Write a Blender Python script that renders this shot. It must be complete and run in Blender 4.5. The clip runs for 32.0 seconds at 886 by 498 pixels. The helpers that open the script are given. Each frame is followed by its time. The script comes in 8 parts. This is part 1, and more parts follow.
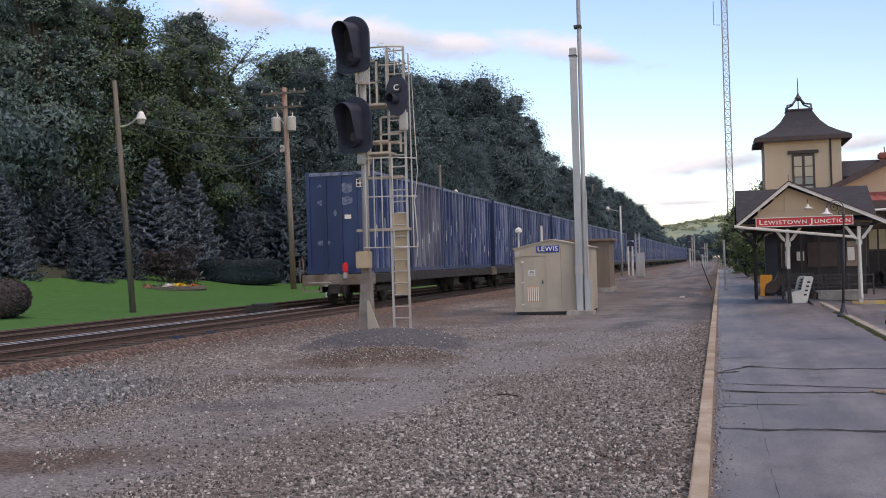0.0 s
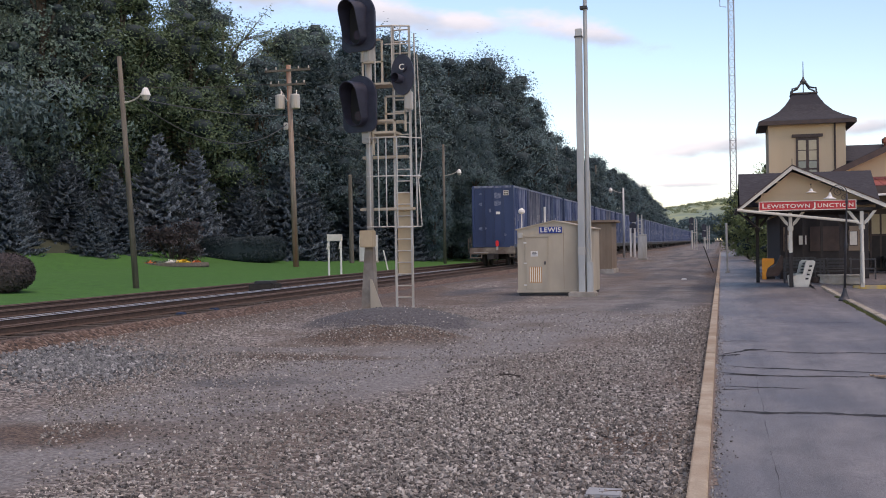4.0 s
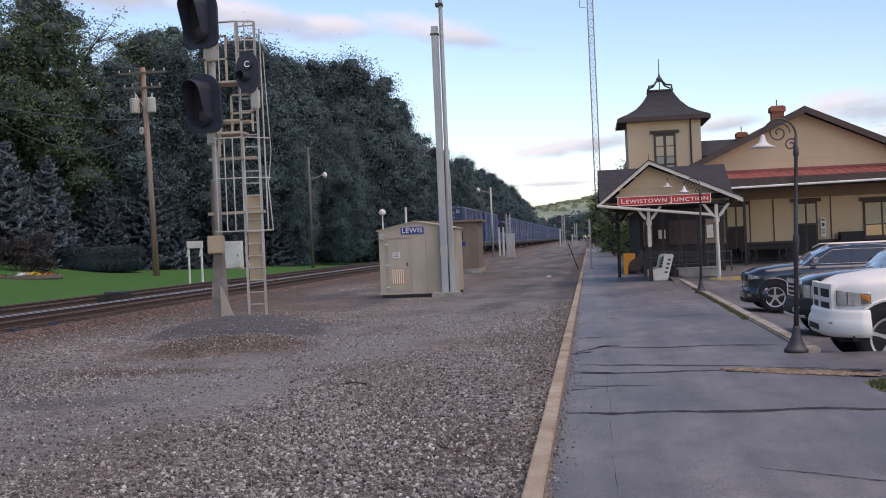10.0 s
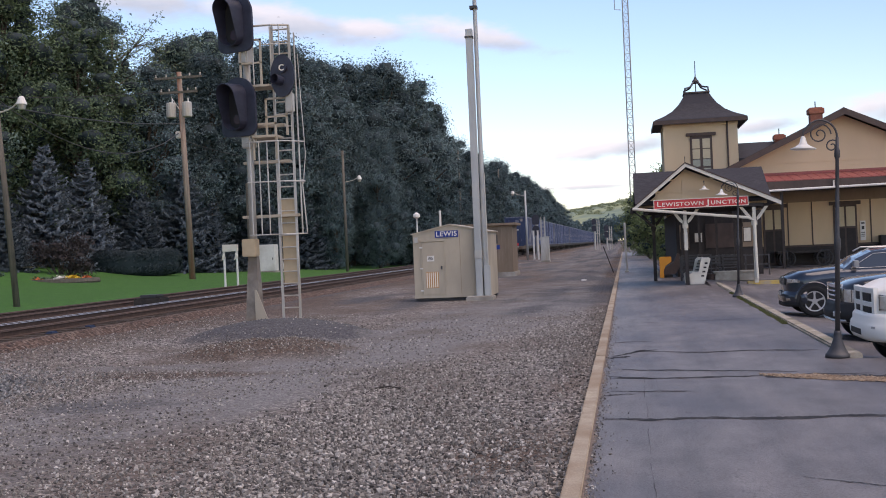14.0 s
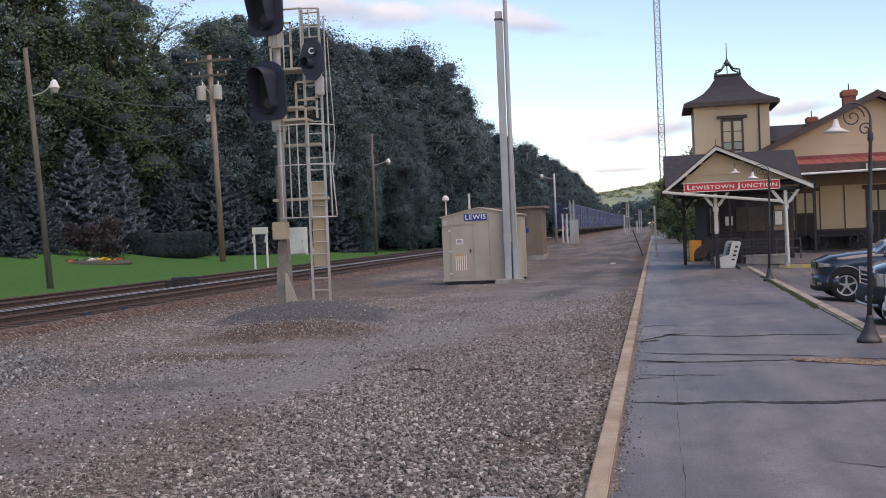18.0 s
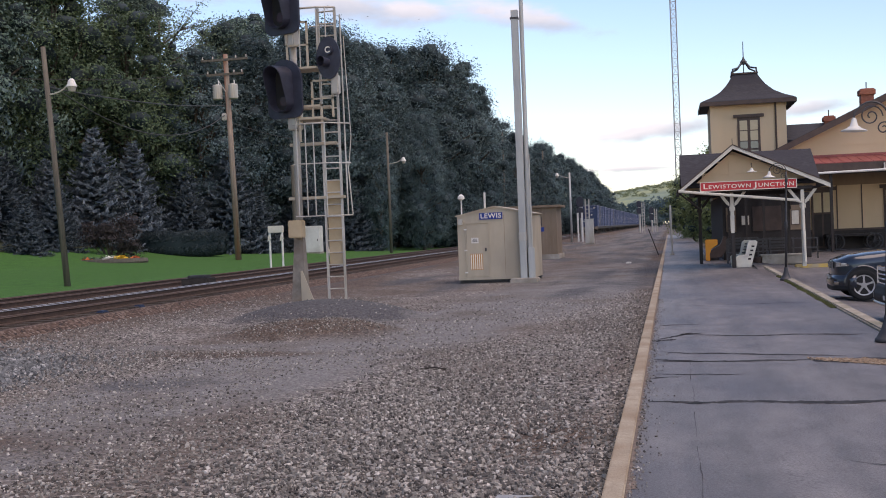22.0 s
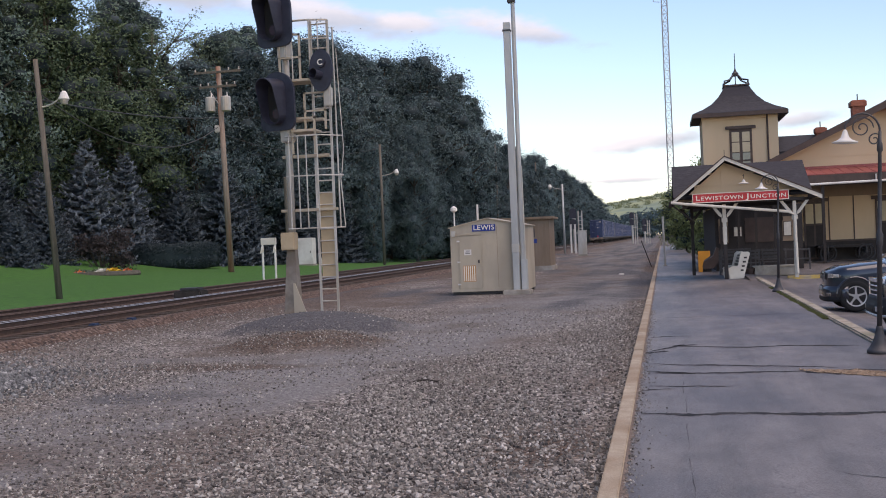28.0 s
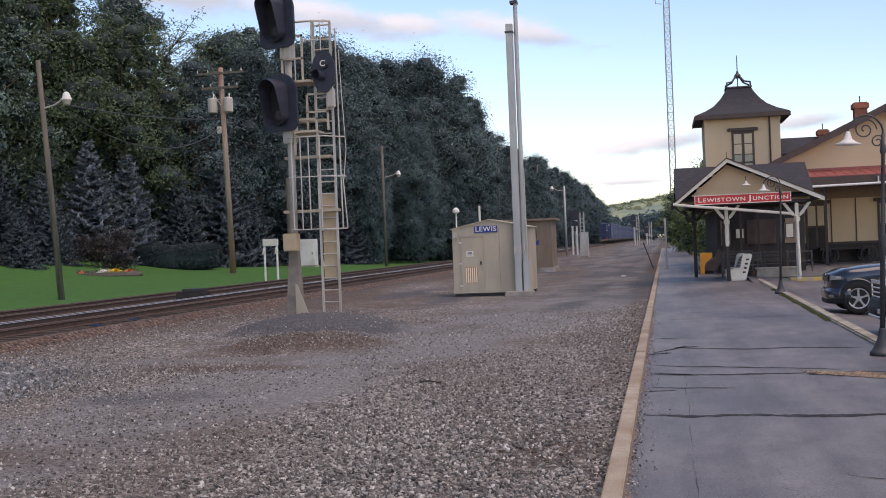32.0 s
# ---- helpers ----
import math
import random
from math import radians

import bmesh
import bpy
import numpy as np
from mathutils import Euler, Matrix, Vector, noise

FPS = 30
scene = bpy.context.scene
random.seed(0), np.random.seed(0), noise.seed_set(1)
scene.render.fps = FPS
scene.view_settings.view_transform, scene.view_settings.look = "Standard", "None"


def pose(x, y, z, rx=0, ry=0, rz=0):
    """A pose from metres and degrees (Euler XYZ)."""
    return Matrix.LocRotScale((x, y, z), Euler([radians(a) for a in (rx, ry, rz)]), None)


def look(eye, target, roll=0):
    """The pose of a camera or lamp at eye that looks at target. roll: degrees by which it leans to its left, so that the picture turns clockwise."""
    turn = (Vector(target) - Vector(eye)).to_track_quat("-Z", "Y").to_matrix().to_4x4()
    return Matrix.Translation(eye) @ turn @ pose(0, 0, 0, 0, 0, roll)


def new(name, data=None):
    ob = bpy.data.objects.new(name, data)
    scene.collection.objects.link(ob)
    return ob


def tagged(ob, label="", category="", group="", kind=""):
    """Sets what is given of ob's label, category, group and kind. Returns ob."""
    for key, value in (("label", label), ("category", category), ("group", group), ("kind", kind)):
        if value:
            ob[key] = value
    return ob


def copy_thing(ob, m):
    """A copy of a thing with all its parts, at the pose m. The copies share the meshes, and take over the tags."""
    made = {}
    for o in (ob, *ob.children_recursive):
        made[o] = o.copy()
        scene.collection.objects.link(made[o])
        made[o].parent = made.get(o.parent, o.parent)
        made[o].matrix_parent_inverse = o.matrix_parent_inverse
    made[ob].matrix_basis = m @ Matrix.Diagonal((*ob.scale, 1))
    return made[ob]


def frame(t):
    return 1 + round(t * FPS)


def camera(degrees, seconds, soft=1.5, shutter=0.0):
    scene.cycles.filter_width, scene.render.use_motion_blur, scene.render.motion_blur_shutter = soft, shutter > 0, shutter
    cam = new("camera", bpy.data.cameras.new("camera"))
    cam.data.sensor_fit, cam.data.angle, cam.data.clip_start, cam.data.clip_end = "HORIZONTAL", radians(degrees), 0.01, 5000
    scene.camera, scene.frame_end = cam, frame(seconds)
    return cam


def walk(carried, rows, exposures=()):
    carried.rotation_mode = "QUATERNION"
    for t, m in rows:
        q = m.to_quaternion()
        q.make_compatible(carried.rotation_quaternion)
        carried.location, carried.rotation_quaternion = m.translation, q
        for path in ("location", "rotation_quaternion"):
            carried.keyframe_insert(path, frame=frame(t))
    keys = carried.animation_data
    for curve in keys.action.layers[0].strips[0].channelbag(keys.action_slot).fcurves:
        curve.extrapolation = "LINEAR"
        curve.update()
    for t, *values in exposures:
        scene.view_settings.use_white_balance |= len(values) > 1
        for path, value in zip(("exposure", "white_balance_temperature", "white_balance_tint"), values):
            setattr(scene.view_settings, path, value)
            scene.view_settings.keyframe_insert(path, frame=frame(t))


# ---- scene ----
cam = camera(44.4, 32.0, soft=1.0)
PATH = [
    (0, (-0.147, -0.431, 1.812), (-0.64, 1.507, 1.841), -1.6),
    (0.5, (-0.138, -0.461, 1.812), (-0.639, 1.475, 1.836), -1.4),
    (1, (-0.152, -0.481, 1.812), (-0.652, 1.456, 1.809), -1.0),
    (1.5, (-0.151, -0.48, 1.814), (-0.648, 1.457, 1.804), -1.1),
    (2, (-0.156, -0.472, 1.808), (-0.653, 1.466, 1.796), -1.0),
    (2.5, (-0.165, -0.504, 1.822), (-0.662, 1.434, 1.809), -1.1),
    (3, (-0.152, -0.48, 1.816), (-0.652, 1.456, 1.808), -1.1),
    (3.5, (-0.16, -0.524, 1.827), (-0.661, 1.413, 1.818), -0.9),
    (5.5, (-0.163, -0.508, 1.821), (-0.648, 1.432, 1.814), -1.2),
    (6, (-0.175, -0.547, 1.823), (-0.655, 1.394, 1.818), -0.9),
    (6.5, (-0.15, -0.527, 1.814), (-0.559, 1.431, 1.819), -1.4),
    (7, (-0.009, -0.417, 1.817), (-0.369, 1.55, 1.812), -2.4),
    (7.5, (0.103, -0.251, 1.799), (-0.232, 1.72, 1.8), -2.2),
    (8, (0.046, -0.171, 1.793), (-0.37, 1.785, 1.79), -2.3),
    (8.5, (-0.06, -0.091, 1.814), (-0.388, 1.881, 1.864), -1.8),
    (9, (0.01, 0.07, 1.788), (-0.295, 2.047, 1.786), -2.3),
    (9.5, (0.137, 0.256, 1.791), (-0.139, 2.237, 1.814), -2.7),
    (10, (0.115, 0.33, 1.787), (-0.154, 2.312, 1.776), -2.5),
    (10.5, (-0.002, 0.362, 1.795), (-0.283, 2.342, 1.801), -1.6),
    (11, (0.049, 0.436, 1.786), (-0.216, 2.419, 1.795), -1.8),
    (11.5, (0.127, 0.482, 1.794), (-0.137, 2.464, 1.806), -2.7),
    (12, (0.144, 0.473, 1.796), (-0.147, 2.452, 1.812), -3.5),
    (12.5, (0.112, 0.451, 1.789), (-0.189, 2.428, 1.805), -3.2),
    (13, (0.096, 0.454, 1.79), (-0.213, 2.43, 1.803), -2.8),
    (13.5, (0.095, 0.454, 1.785), (-0.227, 2.428, 1.793), -2.7),
    (14, (0.095, 0.449, 1.786), (-0.236, 2.421, 1.784), -2.5),
    (14.5, (0.1, 0.437, 1.794), (-0.248, 2.406, 1.789), -2.6),
    (16.5, (0.092, 0.429, 1.791), (-0.284, 2.393, 1.785), -2.6),
    (17, (0.092, 0.437, 1.787), (-0.286, 2.401, 1.77), -2.6),
    (17.5, (0.088, 0.436, 1.79), (-0.293, 2.4, 1.764), -2.5),
    (18, (0.09, 0.407, 1.79), (-0.294, 2.369, 1.759), -2.4),
    (18.5, (0.089, 0.413, 1.79), (-0.297, 2.375, 1.756), -2.2),
    (19, (0.088, 0.411, 1.794), (-0.302, 2.373, 1.761), -2.2),
    (19.5, (0.08, 0.409, 1.785), (-0.313, 2.37, 1.751), -2.2),
    (20, (0.081, 0.408, 1.788), (-0.315, 2.368, 1.755), -2.2),
    (20.5, (0.081, 0.411, 1.792), (-0.323, 2.369, 1.762), -2.3),
    (21, (0.081, 0.429, 1.788), (-0.33, 2.386, 1.758), -2.3),
    (21.5, (0.083, 0.422, 1.783), (-0.329, 2.379, 1.752), -2.1),
    (22, (0.075, 0.395, 1.787), (-0.336, 2.352, 1.755), -2.3),
    (22.5, (0.082, 0.375, 1.791), (-0.327, 2.332, 1.758), -2.3),
    (23, (0.083, 0.376, 1.797), (-0.326, 2.333, 1.764), -2.1),
    (23.5, (0.079, 0.39, 1.786), (-0.331, 2.347, 1.759), -2.4),
    (24, (0.075, 0.376, 1.79), (-0.335, 2.334, 1.764), -2.2),
    (24.5, (0.083, 0.367, 1.792), (-0.327, 2.325, 1.767), -2.2),
    (25, (0.081, 0.369, 1.797), (-0.327, 2.326, 1.774), -2.4),
    (25.5, (0.086, 0.374, 1.801), (-0.32, 2.332, 1.78), -2.6),
    (27.5, (0.08, 0.406, 1.791), (-0.319, 2.365, 1.778), -2.4),
    (28, (0.085, 0.406, 1.793), (-0.313, 2.366, 1.782), -2.4),
    (28.5, (0.084, 0.401, 1.791), (-0.313, 2.361, 1.781), -2.4),
    (29, (0.075, 0.389, 1.794), (-0.322, 2.35, 1.785), -2.5),
    (29.5, (0.08, 0.42, 1.792), (-0.32, 2.38, 1.783), -2.4),
    (30, (0.086, 0.407, 1.793), (-0.316, 2.366, 1.78), -2.4),
    (30.5, (0.075, 0.4, 1.79), (-0.324, 2.359, 1.774), -2.3),
    (31, (0.077, 0.385, 1.795), (-0.321, 2.345, 1.781), -2.3),
    (31.5, (0.073, 0.372, 1.797), (-0.326, 2.331, 1.785), -2.3),
    (32, (0.071, 0.406, 1.788), (-0.33, 2.366, 1.78), -2.3),
]
EXPOSURES = [(0, 0.73, 6860, 22), (6, 0.75, 6900, 22), (7.5, 0.75, 6900, 22), (9, 0.62, 6640, 22), (13, 0.62, 6640, 22), (14.5, 0.76, 6760, 22), (17, 0.72, 6800, 22), (25, 0.71, 6820, 22), (32, 0.71, 6820, 22)]
walk(cam, [(t, look(eye, target, roll)) for t, eye, target, roll in PATH], EXPOSURES)

# ---- light ----
world = bpy.data.worlds.new("world")
scene.world = world
world.use_nodes = True
wn = world.node_tree.nodes
sky = wn.new("ShaderNodeTexSky")
sky.sky_type = 'NISHITA'
sky.sun_disc = False
sky.sun_elevation = radians(24)
sky.sun_rotation = radians(150)
sky.air_density = 1.0
sky.dust_density = 0.25
sky.ozone_density = 2.2
wn["Background"].inputs["Strength"].default_value = 0.108
world.node_tree.links.new(sky.outputs[0], wn["Background"].inputs["Color"])

sun_data = bpy.data.lights.new("sun", "SUN")
sun_data.energy = 1.6
sun_data.angle = radians(60)
sun_data.color = (1.0, 0.86, 0.72)
sun = new("sun", sun_data)
sun.matrix_world = look((35, -12, 95), (0, 0, 0))


# ---- materials ----
def ramp_mat(name, c1, c2, scale=4.0, rough=0.8, metal=0.0, bump=0.0, bump_scale=40.0, c3=None, big=0.3, stretch=(1, 1, 1), vary=0.0, speck=0.0):
    m = bpy.data.materials.new(name)
    m.use_nodes = True
    nt = m.node_tree
    n, l = nt.nodes, nt.links
    b = n["Principled BSDF"]
    b.inputs["Roughness"].default_value = rough
    b.inputs["Metallic"].default_value = metal
    tc = n.new("ShaderNodeTexCoord")
    mp = n.new("ShaderNodeMapping")
    mp.inputs["Scale"].default_value = stretch
    l.new(tc.outputs["Object"], mp.inputs["Vector"])
    n1 = n.new("ShaderNodeTexNoise")
    n1.inputs["Scale"].default_value = scale
    n1.inputs["Detail"].default_value = 8
    n1.inputs["Roughness"].default_value = 0.65
    l.new(mp.outputs[0], n1.inputs["Vector"])
    r = n.new("ShaderNodeValToRGB")
    r.color_ramp.elements[0].position, r.color_ramp.elements[1].position = 0.35, 0.68
    r.color_ramp.elements[0].color, r.color_ramp.elements[1].color = (*c1, 1), (*c2, 1)
    l.new(n1.outputs["Fac"], r.inputs["Fac"])
    out = r.outputs["Color"]
    if c3:
        n2 = n.new("ShaderNodeTexNoise")
        n2.inputs["Scale"].default_value = big
        n2.inputs["Detail"].default_value = 5
        l.new(mp.outputs[0], n2.inputs["Vector"])
        r2 = n.new("ShaderNodeValToRGB")
        r2.color_ramp.elements[0].position, r2.color_ramp.elements[1].position = 0.45, 0.66
        l.new(n2.outputs["Fac"], r2.inputs["Fac"])
        mx = n.new("ShaderNodeMix")
        mx.data_type = 'RGBA'
        l.new(r2.outputs["Color"], mx.inputs["Factor"])
        l.new(out, mx.inputs["A"])
        mx.inputs["B"].default_value = (*c3, 1)
        out = mx.outputs["Result"]
    if speck:
        n4 = n.new("ShaderNodeTexNoise")
        n4.inputs["Scale"].default_value, n4.inputs["Detail"].default_value, n4.inputs["Roughness"].default_value = 45, 6, 0.8
        l.new(tc.outputs["Object"], n4.inputs["Vector"])
        m4 = n.new("ShaderNodeMapRange")
        m4.inputs["From Min"].default_value, m4.inputs["From Max"].default_value = 0.3, 0.7
        m4.inputs["To Min"].default_value, m4.inputs["To Max"].default_value = 1 - speck, 1 + speck
        l.new(n4.outputs["Fac"], m4.inputs["Value"])
        h4 = n.new("ShaderNodeHueSaturation")
        l.new(m4.outputs[0], h4.inputs["Value"])
        l.new(out, h4.inputs["Color"])
        out = h4.outputs["Color"]
    if vary:
        oi = n.new("ShaderNodeObjectInfo")
        hs = n.new("ShaderNodeHueSaturation")
        mr = n.new("ShaderNodeMapRange")
        mr.inputs["To Min"].default_value, mr.inputs["To Max"].default_value = 1 - vary, 1 + vary
        l.new(oi.outputs["Random"], mr.inputs["Value"])
        l.new(mr.outputs[0], hs.inputs["Value"])
        l.new(out, hs.inputs["Color"])
        out = hs.outputs["Color"]
    l.new(out, b.inputs["Base Color"])
    if bump:
        nb = n.new("ShaderNodeTexNoise")
        nb.inputs["Scale"].default_value = bump_scale
        nb.inputs["Detail"].default_value = 4
        l.new(mp.outputs[0], nb.inputs["Vector"])
        bp = n.new("ShaderNodeBump")
        bp.inputs["Strength"].default_value = bump
        bp.inputs["Distance"].default_value = 0.02
        l.new(nb.outputs["Fac"], bp.inputs["Height"])
        l.new(bp.outputs[0], b.inputs["Normal"])
    return m


def stone_mat(name, tones, scale, patch, patch_scale=0.25, bump=0.8):
    """Loose stone: cells of differing tone, with worn patches of packed dirt between."""
    m = bpy.data.materials.new(name)
    m.use_nodes = True
    n, l = m.node_tree.nodes, m.node_tree.links
    b = n["Principled BSDF"]
    b.inputs["Roughness"].default_value = 0.92
    tc = n.new("ShaderNodeTexCoord")
    v = n.new("ShaderNodeTexVoronoi")
    v.inputs["Scale"].default_value = scale
    l.new(tc.outputs["Object"], v.inputs["Vector"])
    sp = n.new("ShaderNodeSeparateColor")
    l.new(v.outputs["Color"], sp.inputs[0])
    r = n.new("ShaderNodeValToRGB")
    r.color_ramp.elements[0].color, r.color_ramp.elements[1].color = (*tones[0], 1), (*tones[-1], 1)
    for i, t in enumerate(tones[1:-1]):
        e = r.color_ramp.elements.new((i + 1) / (len(tones) - 1))
        e.color = (*t, 1)
    l.new(sp.outputs[0], r.inputs["Fac"])
    out = r.outputs["Color"]
    n2 = n.new("ShaderNodeTexNoise")
    n2.inputs["Scale"].default_value = patch_scale
    n2.inputs["Detail"].default_value = 7
    n2.inputs["Roughness"].default_value = 0.6
    mp = n.new("ShaderNodeMapping")
    mp.inputs["Scale"].default_value = (1.0, 0.35, 1.0)
    l.new(tc.outputs["Object"], mp.inputs["Vector"])
    l.new(mp.outputs[0], n2.inputs["Vector"])
    r2 = n.new("ShaderNodeValToRGB")
    r2.color_ramp.elements[0].position, r2.color_ramp.elements[1].position = 0.48, 0.7
    r2.color_ramp.elements[1].color = (0.8, 0.8, 0.8, 1)
    l.new(n2.outputs["Fac"], r2.inputs["Fac"])
    n3 = n.new("ShaderNodeTexNoise")
    n3.inputs["Scale"].default_value = 9
    n3.inputs["Detail"].default_value = 8
    l.new(tc.outputs["Object"], n3.inputs["Vector"])
    r3 = n.new("ShaderNodeValToRGB")
    r3.color_ramp.elements[0].position, r3.color_ramp.elements[1].position = 0.3, 0.7
    r3.color_ramp.elements[0].color, r3.color_ramp.elements[1].color = (*[c * 0.7 for c in patch], 1), (*[c * 1.35 for c in patch], 1)
    l.new(n3.outputs["Fac"], r3.inputs["Fac"])
    mx = n.new("ShaderNodeMix")
    mx.data_type = 'RGBA'
    l.new(r2.outputs["Color"], mx.inputs["Factor"])
    l.new(out, mx.inputs["A"])
    l.new(r3.outputs["Color"], mx.inputs["B"])
    l.new(mx.outputs["Result"], b.inputs["Base Color"])
    bp = n.new("ShaderNodeBump")
    bp.inputs["Strength"].default_value = bump
    bp.inputs["Distance"].default_value = 0.03
    bp.invert = True
    l.new(v.outputs["Distance"], bp.inputs["Height"])
    l.new(bp.outputs[0], b.inputs["Normal"])
    return m


def yard_mat():
    """Loose stone in cells, mixed with a packed lane, dark screenings and brown grit."""
    m = stone_mat("yard", [(0.02, 0.018, 0.018), (0.09, 0.079, 0.073), (0.18, 0.16, 0.147), (0.27, 0.242, 0.22), (0.58, 0.53, 0.48)], 24, (0.13, 0.098, 0.079), 0.5, 1.0)
    n, l = m.node_tree.nodes, m.node_tree.links
    b = n["Principled BSDF"]
    out = b.inputs["Base Color"].links[0].from_socket
    tc = n["Texture Coordinate"]
    brk = n.new("ShaderNodeTexNoise")
    brk.inputs["Scale"].default_value, brk.inputs["Detail"].default_value, brk.inputs["Roughness"].default_value = 0.9, 10, 0.72
    l.new(tc.outputs["Object"], brk.inputs["Vector"])
    chips = n.new("ShaderNodeTexVoronoi")
    chips.inputs["Scale"].default_value = 34
    l.new(tc.outputs["Object"], chips.inputs["Vector"])
    chip = n.new("ShaderNodeSeparateColor")
    l.new(chips.outputs["Color"], chip.inputs[0])
    soil = n.new("ShaderNodeTexNoise")
    soil.inputs["Scale"].default_value, soil.inputs["Detail"].default_value, soil.inputs["Roughness"].default_value = 0.33, 8, 0.66
    l.new(tc.outputs["Object"], soil.inputs["Vector"])
    layers = (("lane", (0.115, 0.113, 0.115), (0.28, 0.273, 0.268), 0.8, (0.6, 1.15)), ("soil", (0.05, 0.037, 0.03), (0.17, 0.128, 0.1), 0.7, (0.46, 0.66)), ("brown", (0.03, 0.018, 0.012), (0.165, 0.112, 0.08), 0.9, (0.68, 1.08)), ("dark", (0.035, 0.035, 0.04), (0.13, 0.127, 0.135), 0.95, (0.72, 1.1)))
    for nm, lo, hi, top, (e0, e1) in layers:
        mr = n.new("ShaderNodeMapRange")
        mr.inputs["From Min"].default_value, mr.inputs["From Max"].default_value = e0, e1
        mr.inputs["To Max"].default_value = top
        if nm == "soil":
            l.new(soil.outputs["Fac"], mr.inputs["Value"])
        else:
            at = n.new("ShaderNodeAttribute")
            at.attribute_name = nm
            ad = n.new("ShaderNodeMath")
            ad.operation = 'ADD'
            l.new(at.outputs["Fac"], ad.inputs[0])
            l.new(brk.outputs["Fac"], ad.inputs[1])
            l.new(ad.outputs[0], mr.inputs["Value"])
        r = n.new("ShaderNodeValToRGB")
        r.color_ramp.elements[0].position, r.color_ramp.elements[1].position = 0.0, 1.0
        r.color_ramp.elements[0].color, r.color_ramp.elements[1].color = (*lo, 1), (*hi, 1)
        l.new(chip.outputs[0], r.inputs["Fac"])
        mx = n.new("ShaderNodeMix")
        mx.data_type = 'RGBA'
        l.new(mr.outputs[0], mx.inputs["Factor"])
        l.new(out, mx.inputs["A"])
        l.new(r.outputs["Color"], mx.inputs["B"])
        out = mx.outputs["Result"]
    l.new(out, b.inputs["Base Color"])
    return m


def plain_mat(name, color, rough=0.5, metal=0.0, emit=0.0, coat=0.0):
    m = bpy.data.materials.new(name)
    m.use_nodes = True
    b = m.node_tree.nodes["Principled BSDF"]
    b.inputs["Base Color"].default_value = (*color, 1)
    b.inputs["Roughness"].default_value = rough
    b.inputs["Metallic"].default_value = metal
    b.inputs["Coat Weight"].default_value = coat
    b.inputs["Specular IOR Level"].default_value = 0.5 if coat > 0.5 or metal else 0.3
    if emit:
        b.inputs["Emission Color"].default_value = (*color, 1)
        b.inputs["Emission Strength"].default_value = emit
    return m


def glass_mat(name, color):
    m = bpy.data.materials.new(name)
    m.use_nodes = True
    b = m.node_tree.nodes["Principled BSDF"]
    b.inputs["Base Color"].default_value = (*color, 1)
    b.inputs["Roughness"].default_value = 0.04
    b.inputs["Specular IOR Level"].default_value = 0.8
    b.inputs["Coat Weight"].default_value = 0.6
    return m


